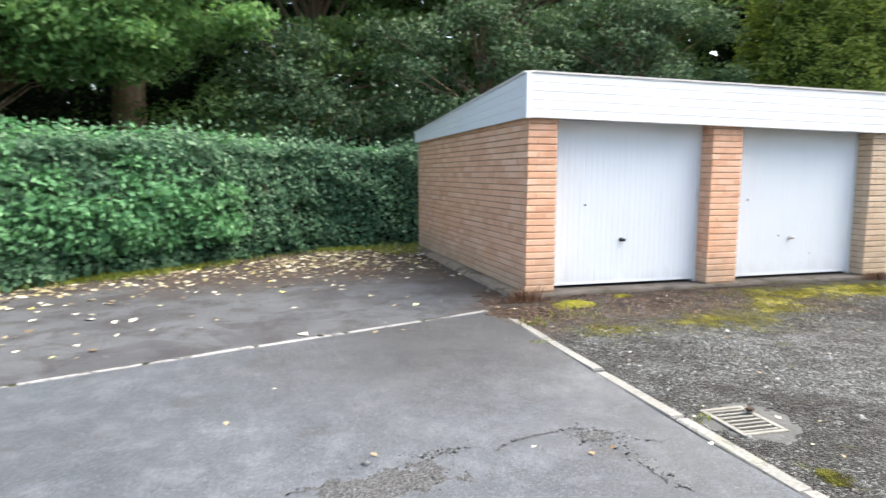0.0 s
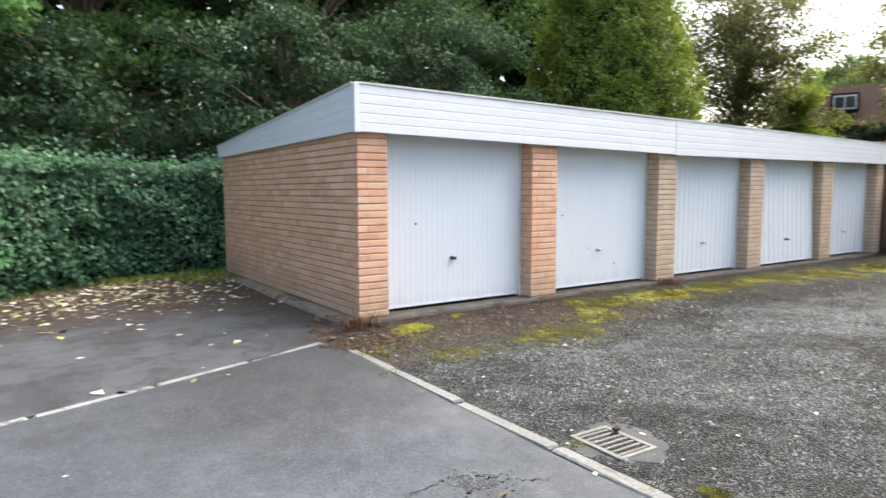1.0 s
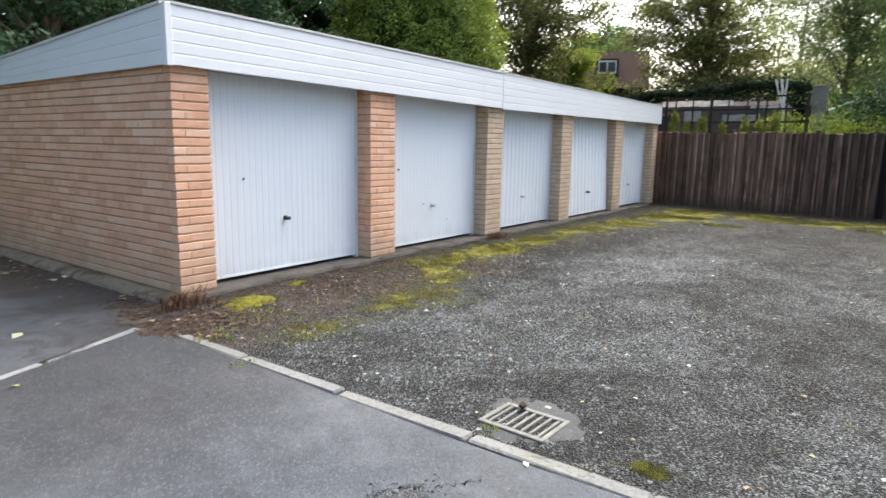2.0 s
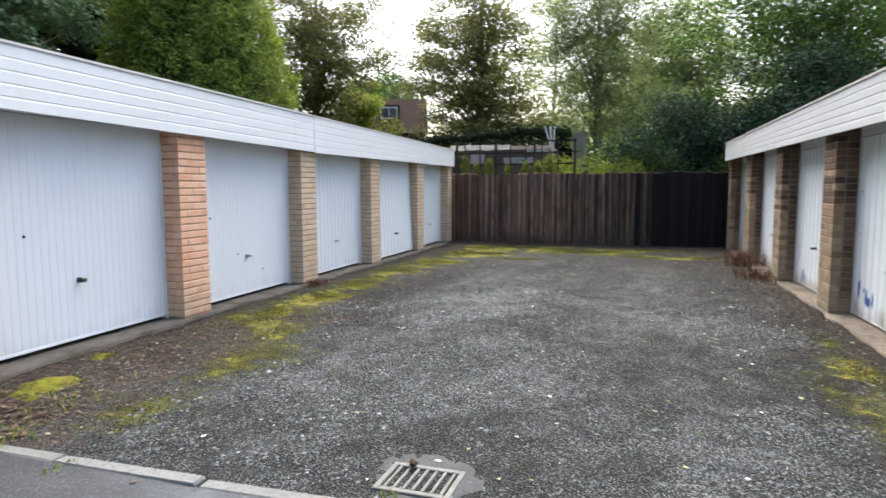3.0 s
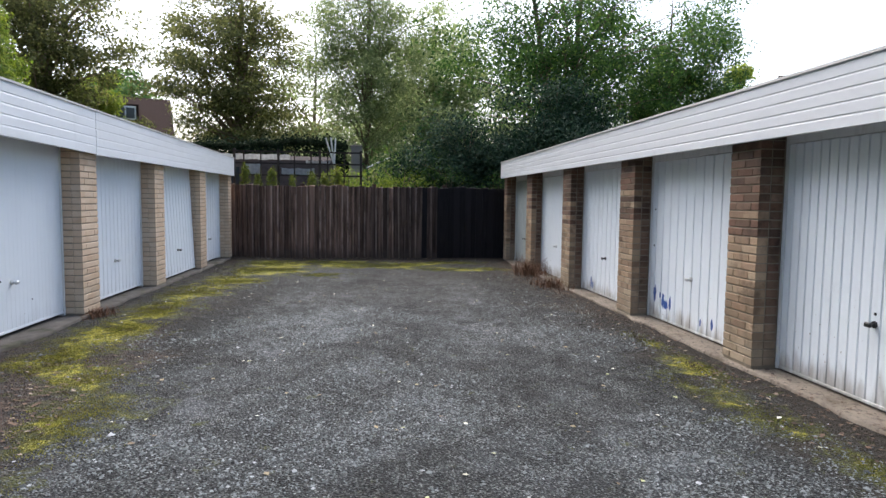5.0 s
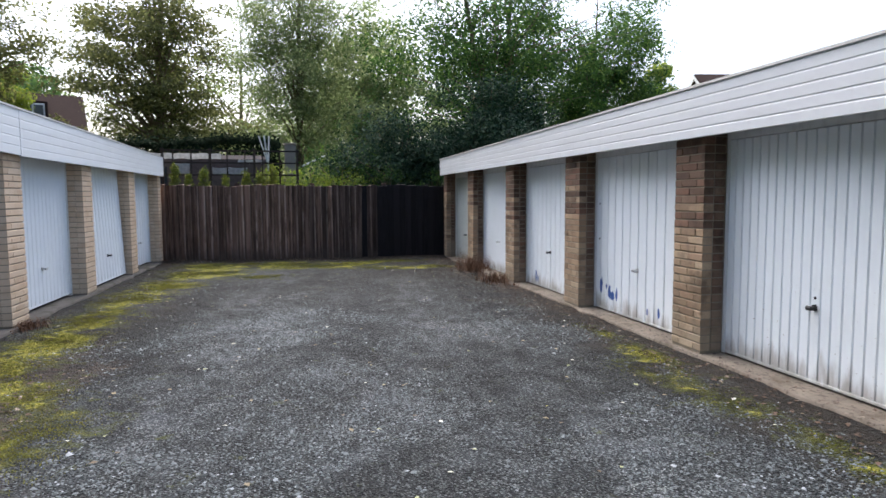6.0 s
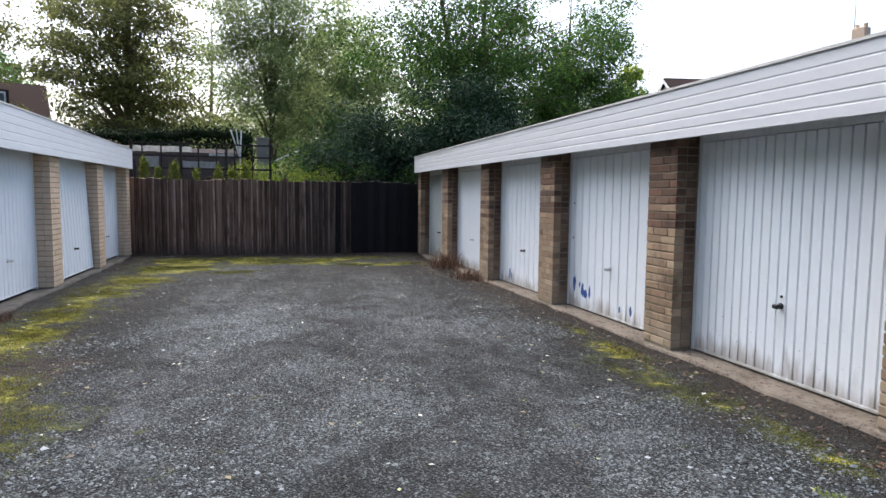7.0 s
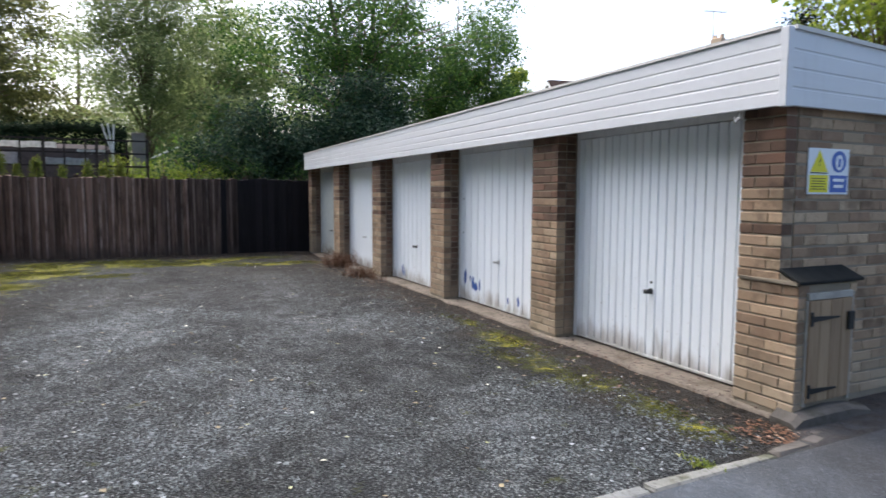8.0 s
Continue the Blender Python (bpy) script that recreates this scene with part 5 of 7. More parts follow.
def conifer(name, at, height, radius, n, leaf, mat, seed, label):
    """An upright conifer: drooping sprays on whorls of boughs round a straight trunk."""
    r = np.random.RandomState(seed)
    ob = thing(name, at, label=label, category="tree")
    sc = min(1.0, radius / 1.1)
    paths = [[((0.05 * math.sin(k) * sc, 0.05 * math.cos(k) * sc, height * k / 7), 0.16 * sc * (1 - 0.9 * k / 7)) for k in range(8)]]
    boughs = 200
    hz = r.uniform(0.02, 0.98, boughs) ** 0.9 * height
    az = r.uniform(0, 2 * math.pi, boughs)
    prof = np.sqrt(np.clip(1 - (hz / height) ** 1.7, 0.01, 1))
    length = radius * prof * r.uniform(0.72, 1.12, boughs)
    pts, out = [], []
    for k in range(boughs):
        e = np.array([math.cos(az[k]) * length[k], math.sin(az[k]) * length[k], hz[k] + 0.25 * sc])
        if k % 3 == 0:
            paths.append([((0, 0, hz[k]), 0.03 * sc), (tuple(e * [0.5, 0.5, 1] + [0, 0, 0.05 * sc]), 0.02 * sc), (tuple(e), 0.006 * sc)])
        m = n // boughs
        t = np.where(r.uniform(size=m) < 0.7, r.uniform(0.65, 1.05, m), r.uniform(0.25, 1.05, m))
        q = np.outer(t, e * [1, 1, 0]) + [0, 0, hz[k]]
        q[:, 2] += sc * (0.3 * t - 0.45 * t ** 3)
        q += r.normal(size=(m, 3)) * [0.16 * sc, 0.16 * sc, 0.2 * sc]
        q[:, 2] -= np.abs(r.normal(size=m)) * 0.14 * sc
        pts.append(q)
        out.append(np.tile([math.cos(az[k]), math.sin(az[k]), 0.2], (m, 1)))
    part("trunk", limbs_mesh("trunk", paths, M_BARK), None, ob)
    part("crown", leaf_mesh("crown", np.concatenate(pts), leaf, mat, seed, 0.1, 0.42, np.concatenate(out)), None, ob)
    return ob


def cypress(name, at, height, radius, widest, tufts, m, leaf, mat, seed, label):
    """A dense cone of small upright tufts over an added solid heart, coloured as inner shade."""
    r = np.random.RandomState(seed)
    ob = thing(name, at, label=label, category="tree")

    def girth(w):
        return np.minimum(widest, radius * np.clip(1 - w ** 1.3, 0.02, 1)) * np.clip(w / 0.06, 0.5, 1)

    w = r.uniform(0.01, 0.985, tufts * 3)
    w = w[r.uniform(size=len(w)) < girth(w) / widest][:tufts]
    az = r.uniform(0, 2 * math.pi, len(w))
    lump = 0.09 * wobble(az * 4, w * 17, 1.0, seed) + 0.06 * wobble(az * 9, w * 40, 1.0, seed + 3)
    rad = girth(w) * (0.93 + lump + r.normal(size=len(w)) * 0.035)
    mid = np.stack([np.cos(az) * rad, np.sin(az) * rad, w * height], -1)
    out = np.stack([np.cos(az), np.sin(az), np.full(len(w), 0.55)], -1)
    t = r.uniform(-0.5, 0.5, (len(w), m, 1))
    # each tuft is a short plume that leans outwards and up
    pts = mid[:, None] + out[:, None] * t * 0.42 + r.normal(size=(len(w), m, 3)) * [0.085, 0.085, 0.11] * (1.1 - t)
    paths = [[((0, 0, height * k / 6), 0.2 * (1 - 0.92 * k / 6)) for k in range(7)]]
    for k in range(0, len(w), 24):
        x, y, z = mid[k]
        paths.append([((0, 0, z - 0.5), 0.04), ((x * 0.55, y * 0.55, z - 0.3), 0.025), ((x, y, z), 0.008)])
    part("trunk", limbs_mesh("trunk", paths, M_BARK), None, ob)
    # solid dark heart: closes sky holes and stands for shade between the tufts
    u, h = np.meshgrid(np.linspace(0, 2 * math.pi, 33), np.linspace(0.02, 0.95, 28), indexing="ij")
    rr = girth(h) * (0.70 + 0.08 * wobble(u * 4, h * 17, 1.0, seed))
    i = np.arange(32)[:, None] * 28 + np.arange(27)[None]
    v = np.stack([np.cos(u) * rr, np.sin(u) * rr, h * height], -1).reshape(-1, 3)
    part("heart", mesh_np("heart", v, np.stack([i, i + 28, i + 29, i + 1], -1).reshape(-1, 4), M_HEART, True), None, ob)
    part("crown", leaf_mesh("crown", pts.reshape(-1, 3), leaf, mat, seed, 0.2, 0.42, np.repeat(out, m, 0)), None, ob)
    return ob


# ivy-covered hedge along the drive
def hedge(name, line, width, top, n, leaf, mat, seed, label):
    """A clipped but shaggy hedge along a line of points in plan, with twigs inside."""
    r = np.random.RandomState(seed)
    line = np.array(line, float)
    seg = np.linalg.norm(np.diff(line, axis=0), axis=1)
    cum = np.concatenate([[0], np.cumsum(seg)])
    total = cum[-1]
    s = r.uniform(0, total, n)
    px, py = np.interp(s, cum, line[:, 0]), np.interp(s, cum, line[:, 1])
    k = np.clip(np.searchsorted(cum, s) - 1, 0, len(seg) - 1)
    d = np.diff(line, axis=0)[k] / seg[k][:, None]
    nx, ny = d[:, 1], -d[:, 0]
    def lump(u, v, f, q):
        return wobble(u + 0.9 * wobble(v, u, f * 0.37, q + 2), v + 0.8 * wobble(u, v, f * 0.43, q + 9), f, q)

    th = top + 0.13 * lump(s, s * 0, 1.1, seed) + 0.08 * lump(s, s * 0, 3.3, seed + 1)
    face = r.uniform(size=n)
    z = np.where(face < 0.72, th * r.uniform(0.02, 1.0, n), th + r.normal(size=n) * 0.05 + 0.12 * np.abs(r.normal(size=n)) * (r.uniform(size=n) < 0.3))
    bulge = 0.17 * lump(s, z, 1.9, seed + 3) + 0.10 * lump(s, z, 5.2, seed + 5) + 0.05 * lump(s, z, 13, seed + 7)
    w = np.where(face < 0.72, width / 2 + bulge - 0.10 * np.abs(r.normal(size=n)) - 0.22 * np.clip(z / th - 0.75, 0, 1), r.uniform(-0.5, 0.5, n) * width * 0.9)
    side = np.where((face > 0.60) & (face < 0.72), -1, 1)
    p = np.stack([px + nx * w * side, py + ny * w * side, z], 1)
    out = np.stack([nx * side * 1.6, ny * side * 1.6, np.where(face < 0.72, 0.5, 1.8)], 1)
    ob = thing(name, label=label, category="hedge")
    part("foliage", leaf_mesh("foliage", p, leaf, mat, seed, 0.1, 0.72, out), None, ob)
    paths = []
    for i in range(int(total * 3)):
        t = total * (i + r.uniform()) / int(total * 3)
        x, y = np.interp(t, cum, line[:, 0]), np.interp(t, cum, line[:, 1])
        q = [((x + r.normal() * 0.1, y + r.normal() * 0.1, 0), 0.03)]
        for j in range(1, 4):
            q.append(((q[-1][0][0] + r.normal() * 0.12, q[-1][0][1] + r.normal() * 0.12, top * 0.9 * j / 3), 0.03 * (1 - j / 3.4)))
        paths.append(q)
    part("stems", limbs_mesh("stems", paths, M_BARK), None, ob)
    # a solid near-black mass added to stand for the shade inside the hedge
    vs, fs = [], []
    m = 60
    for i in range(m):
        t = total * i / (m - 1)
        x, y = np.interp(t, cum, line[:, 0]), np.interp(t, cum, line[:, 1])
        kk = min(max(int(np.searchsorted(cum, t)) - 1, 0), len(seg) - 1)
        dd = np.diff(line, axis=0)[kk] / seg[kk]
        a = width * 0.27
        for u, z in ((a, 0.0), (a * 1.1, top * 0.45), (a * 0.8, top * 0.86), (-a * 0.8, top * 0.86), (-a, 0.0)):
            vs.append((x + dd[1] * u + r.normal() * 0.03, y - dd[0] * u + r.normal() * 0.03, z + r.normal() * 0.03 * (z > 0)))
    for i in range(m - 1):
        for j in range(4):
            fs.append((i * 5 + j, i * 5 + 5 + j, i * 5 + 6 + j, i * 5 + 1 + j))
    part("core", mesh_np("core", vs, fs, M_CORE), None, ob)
    return ob


main_hedge = hedge("hedge", [(-14, 3.0), (-7, 6.4), (-3.3, 9.0), (-1.0, 10.55), (1.2, 12.1), (3.2, 12.35), (4.2, 12.3)], 1.3, 1.83, 76000, 0.078, M_LEAF_IVY, 3, "tall ivy-covered hedge in shaggy green leaf along the drive")

# woodland behind the hedge and behind the orange brick garages
tree("woodland_tree", (-2.75, 16.2, 0), 15, 0.45, (9.3, 4.6, 3.4, 4.8), 150, 150, 0.21, M_LEAF_BEECH, 11, "tall broadleaf tree with a bare brown trunk in woodland", low=0.5, flat=0.5, top=5000)
tree("beech_tree", (-5.4, 13.5, 0), 6.8, 0.09, (4.5, 2.7, 1.3, 1.25), 110, 290, 0.13, M_LEAF_BEECH, 41, "light green beech boughs hanging over the hedge", lean=(2.4, -0.3), low=0.35, flat=0.34, clump_r=0.62, droop=0.1)
tree("woodland_tree", (-8.5, 14.0, 0), 13, 0.3, (6.4, 4.2, 3.6, 4.2), 110, 170, 0.2, M_LEAF_BEECH, 12, "broadleaf woodland tree with light green leafy boughs", flat=0.5, top=3000)
tree("woodland_tree", (1.6, 17.2, 0), 13, 0.28, (6.4, 4.0, 3.2, 5.2), 110, 210, 0.17, M_LEAF_WOOD, 13, "broadleaf woodland tree in dark olive leaf", flat=0.5, clump_r=0.62, top=5000)
tree("holly_bush", (1.2, 14.4, 0), 5.0, 0.10, (2.7, 2.6, 1.5, 2.2), 70, 260, 0.115, M_LEAF_HOLLY, 14, "dense dark evergreen bush behind the hedge", clump_r=0.5, flat=0.55)
tree("holly_bush", (5.0, 13.6, 0), 6.2, 0.12, (3.2, 2.5, 1.5, 2.9), 90, 270, 0.115, M_LEAF_HOLLY, 15, "dense dark evergreen bush behind the brick garages", clump_r=0.52, flat=0.5)
tree("holly_bush", (9.2, 13.9, 0), 6.4, 0.12, (3.6, 2.9, 1.5, 3.1), 100, 270, 0.115, M_LEAF_HOLLY, 16, "dense grey-green evergreen bush behind the brick garages", clump_r=0.52, flat=0.5)
tree("holly_bush", (-0.6, 14.3, 0), 3.4, 0.08, (2.1, 2.2, 1.2, 1.3), 60, 150, 0.12, M_LEAF_WOOD, 18, "low leafy bush rising behind the hedge")
tree("woodland_tree", (7.2, 18.0, 0), 14, 0.32, (7.5, 4.6, 3.4, 5.5), 110, 190, 0.19, M_LEAF_WOOD, 17, "broadleaf woodland tree above the garage roof", flat=0.5, top=4000)
# near-black leaves stand for the shade under the trees
tree("yew_bush", (-5.2, 18.9, 0), 4.6, 0.1, (2.4, 2.6, 1.2, 2.0), 90, 190, 0.15, M_LEAF_YEW_SHADE, 34, "near-black yew, its leaves coloured for the shade under the trees")
tree("yew_bush", (-0.9, 18.6, 0), 4.4, 0.1, (2.3, 2.2, 1.2, 2.0), 90, 190, 0.15, M_LEAF_YEW_SHADE, 35, "near-black yew, its leaves coloured for the shade behind the bare trunk")
tree("woodland_tree", (-15, 17, 0), 14, 0.3, (7, 5, 4.5, 6), 90, 150, 0.24, M_LEAF_WOOD, 19, "broadleaf woodland tree at the edge of the wood")
for i, (bx, by) in enumerate(((17.0, 2.3), (17.1, 1.0), (17.2, -0.3), (17.2, 3.1), (17.4, 3.75))):
    tree("privet_bush", (bx, by, 0), 2.5, 0.03, (1.75, 0.4, 0.7, 0.55), 26, 60, 0.06, M_LEAF_ASH if i in (1, 2) else M_LEAF_LIME, 90 + i, "yellow-green privet shoots behind the fence", clump_r=0.22)
conifer("cedar_tree", (12.9, -14.3, 0), 7.1, 1.5, 9000, 0.12, M_LEAF_YEW_SHADE, 36, "dark cedar top beyond the garage roof")
cypress("cypress_tree", (15.0, 13.4, 0), 12.4, 3.3, 2.35, 3800, 30, 0.11, M_LEAF_CYP, 21, "bright golden-green cypress behind the garage roof")
tree("woodland_tree", (13.0, 19.5, 0), 13, 0.3, (7.5, 4.0, 3.2, 5.5), 140, 170, 0.2, M_LEAF_WOOD, 22, "broadleaf tree with gaps of sky behind the cypress")
tree("broadleaf_tree", (24.0, 14.6, 0), 12.5, 0.22, (6.8, 3.2, 3.0, 5.0), 190, 150, 0.15, M_LEAF_DARK, 23, "airy green tree beside the cypress", hollow=0.1, clump_r=0.6)
tree("maple_tree", (32.3, 9.5, 0), 13.5, 0.3, (7.0, 4.4, 4.3, 5.8), 270, 165, 0.175, M_LEAF_DARK, 24, "dark round-headed maple against the bright sky", hollow=0.1, clump_r=0.85, flat=0.42)
tree("willow_tree", (25.0, 3.2, 0), 13.0, 0.11, (6.6, 2.6, 2.9, 5.8), 290, 185, 0.125, M_LEAF_PALE, 25, "pale silvery-green willow beyond the fence", droop=0.25, slim=0.36, hollow=0.08, clump_r=0.6)
tree("ash_tree", (22.2, -4.0, 0), 13.5, 0.17, (6.8, 3.4, 5.6, 5.2), 250, 185, 0.135, M_LEAF_ASH, 26, "leafy ash tree with two thin dark stems beyond the fence", stems=2, hollow=0.06, clump_r=0.7, droop=0.12, slim=0.42)
tree("laurel_bush", (18.9, 2.0, 0), 3.3, 0.06, (1.85, 1.0, 1.3, 1.0), 70, 170, 0.11, M_LEAF_ASH, 44, "dark leafy bush behind the fence", hollow=0.05)
tree("laurel_bush", (18.4, 0.3, 0), 4.2, 0.07, (2.4, 1.3, 1.9, 1.5), 130, 200, 0.105, M_LEAF_LAUREL, 27, "dark leafy bush leaning over the fence", hollow=0.05, clump_r=0.6, droop=0.15, slim=0.42)
tree("laurel_bush", (18.4, -2.2, 0), 5.2, 0.08, (3.0, 1.5, 2.2, 2.1), 190, 190, 0.115, M_LEAF_LAUREL, 28, "dark leafy bush in the corner behind the fence", hollow=0.05, clump_r=0.62, droop=0.15, slim=0.42)
tree("ash_tree", (24.5, -8.6, 0), 10.5, 0.15, (5.6, 2.6, 3.3, 4.0), 240, 190, 0.145, M_LEAF_ASH, 42, "leafy ash tree with yellowing lower boughs beyond the roof", hollow=0.06, clump_r=0.6, droop=0.2, slim=0.4)
tree("broadleaf_tree", (31, 0.2, 0), 11.0, 0.2, (5.4, 2.8, 3.6, 5.0), 200, 200, 0.19, M_LEAF_PALE, 43, "pale broadleaf tree between willow and ash", hollow=0.08, clump_r=0.75)
tree("lime_tree", (27, -13.1, 0), 8.0, 0.14, (5.0, 0.9, 0.9, 2.6), 40, 150, 0.24, M_LEAF_LIME, 29, "bright yellow-green tree beyond the garage roof")
tree("ash_tree", (8.2, -10.4, 0), 8.4, 0.16, (5.6, 2.0, 1.6, 2.4), 60, 150, 0.16, M_LEAF_LIME, 30, "bright green tree behind the brown brick garages")
tree("broadleaf_tree", (39, 6.5, 0), 12.0, 0.2, (5.2, 4.0, 4.6, 4.8), 44, 150, 0.25, M_LEAF_PALE, 31, "pale broadleaf tree far behind the fence", hollow=0.1, clump_r=0.9)
tree("broadleaf_tree", (33, -7.0, 0), 12.0, 0.25, (6.0, 3.8, 4.6, 5.2), 70, 130, 0.28, M_LEAF_ASH, 32, "broadleaf tree far behind the fence", hollow=0.1, clump_r=0.9)
tree("broadleaf_tree", (29, 14.9, 0), 6.6, 0.2, (4.6, 1.2, 1.4, 2.2), 75, 170, 0.15, M_LEAF_LIME, 37, "small yellow-green tree in front of a far house", hollow=0.1)
tree("broadleaf_tree", (54, 23.6, 0), 12.5, 0.3, (8.6, 4.4, 3.2, 3.0), 70, 150, 0.4, M_LEAF_WOOD, 38, "broadleaf tree rising behind a far house", hollow=0.1, clump_r=0.9)
tree("broadleaf_tree", (34, 14.6, 0), 4.8, 0.16, (2.4, 2.6, 1.6, 1.7), 70, 150, 0.2, M_LEAF_WOOD, 33, "low broadleaf tree in front of a far house", hollow=0.1)


def far_woods(seed):
    """The distant wood that closes the view, as one mass of leaves coloured dark as its shade."""
    r = np.random.RandomState(seed)
    n = 60000
    a = np.radians(r.uniform(-52, 50, n))
    d = r.uniform(26, 38, n)
    h = 19 + 2.2 * np.sin(a * 9) + 1.4 * np.sin(a * 23 + 1)
    z = h * r.uniform(0, 1, n) ** 0.8
    p = np.stack([np.sin(a) * d, np.cos(a) * d, z], 1)
    ob = new("far_woods", leaf_mesh("far_woods", p, 0.62, M_LEAF_YEW_SHADE, seed, 0.2, 0.7, np.stack([-np.sin(a), -np.cos(a), a * 0], 1)))
    return tagged(ob, "distant wood closing the view, leaves coloured dark as its shade", "wood", kind="stuff")


far_woods(50)

# ---- beyond the fence ----
hedge("garden_hedge", [(21.8, 9.6), (21.7, 6.5), (21.6, 3.9)], 0.9, 3.22, 22000, 0.09, M_LEAF_YEW_SHADE, 61, "clipped dark garden hedge beyond the fence")
trellis = thing("trellis", label="dark square wooden trellis above the fence", category="trellis")
tx = FENCE_X + 0.9
for y in (6.55, 5.45, 4.4, 3.35):
    part("post", boxed(tx, tx + 0.06, y - 0.03, y + 0.03, 0, 2.74, 0.004), M_TRELLIS, trellis)
for z in (1.80, 2.08, 2.38, 2.68):
    part("slat", boxed(tx - 0.022, tx - 0.002, 3.3, 6.6, z - 0.019, z + 0.019), M_TRELLIS, trellis)
y = 6.3
while y > 3.4:
    part("slat", boxed(tx - 0.044, tx - 0.0225, y - 0.017, y + 0.017, 1.5, 2.69), M_TRELLIS, trellis)
    y -= 0.42
for i, (y, h, rr) in enumerate(((6.2, 2.34, 0.2), (5.9, 2.1, 0.17), (5.55, 2.28, 0.22), (5.05, 2.08, 0.2), (4.58, 2.2, 0.22), (4.25, 2.12, 0.24), (3.95, 2.3, 0.26))):
    conifer("dwarf_conifer", (FENCE_X + 0.5, y, 0), h, rr, 4200, 0.05, M_LEAF_DWARF, 70 + i, "small pointed golden conifer behind the fence")
van = thing("caravan", label="dull brown caravan under pale sheeting behind the trellis", category="caravan")
bm = boxed(19.2, 20.9, 4.2, 8.4, 0.55, 2.74, 0.12)
part("body", bm, M_VAN, van)
part("window", boxed(19.17, 19.205, 6.9, 7.9, 1.75, 2.4, 0.01), M_PANE, van)
for i, (ya, yb, za, zb) in enumerate(((5.45, 7.4, 2.62, 2.77), (4.75, 5.7, 2.2, 2.38), (6.3, 6.75, 2.2, 2.5), (4.3, 5.0, 2.5, 2.6))):
    bm = bmesh.new()
    n = 14
    lo = [bm.verts.new((19.185, ya + (yb - ya) * q / n, za + 0.012 * math.sin(q * q * 1.7 + i))) for q in range(n + 1)]
    hi = [bm.verts.new((19.18, ya + (yb - ya) * q / n, zb + 0.014 * math.sin(q * q * 0.9 + 2 * i))) for q in range(n + 1)]
    for q in range(n):
        bm.faces.new((lo[q], lo[q + 1], hi[q + 1], hi[q]))
    bmesh.ops.solidify(bm, geom=bm.faces[:], thickness=-0.012)
    part("sheet", bm, M_PALE, van, "pale torn sheeting")
part("stripe", boxed(19.185, 19.204, 4.4, 8.2, 1.35, 1.42), M_REDWALL, van)
for y in (5.8, 6.6):
    bm = bmesh.new()
    cyl(bm, (19.25, y, 0.32), (19.45, y, 0.32), 0.32, 0.32, 18)
    part("wheel", bm, M_BLACK, van)
post = thing("garden_pier", label="grey concrete pier at the end of the garden hedge", category="pier")
part("shaft", boxed(20.9, 21.3, 3.38, 3.74, 0, 3.2, 0.01), M_CONC, post)
part("cap", boxed(20.88, 21.32, 3.36, 3.76, 3.2, 3.25, 0.012), M_CONC, post)
awning = thing("washing_prop", label="white slanting prop standing beside the bushes", category="prop")
bm = bmesh.new()
cyl(bm, (19.5, 3.22, 2.45), (19.5, 2.5, 2.78), 0.028, 0.022)
part("arm", bm, M_WHITE, awning)
bm = bmesh.new()
cyl(bm, (19.5, 3.2, 0.0), (19.5, 3.2, 2.48), 0.03, 0.026)
part("pole", bm, M_TRELLIS, awning)
pole = thing("rotary_dryer", label="folded white rotary clothes dryer beyond the fence", category="clothes dryer")
bm = bmesh.new()
cyl(bm, (18.8, 4.15, 0), (18.8, 4.15, 2.6), 0.022)
part("pole", bm, M_CHROME, pole)
for a in range(4):
    bm = bmesh.new()
    cyl(bm, (18.8, 4.15, 2.45), (18.8 + 0.12 * math.cos(a * 1.6), 4.25 + 0.14 * math.sin(a * 1.6), 3.25), 0.02)
    part("arm", bm, M_WHITE, pole)

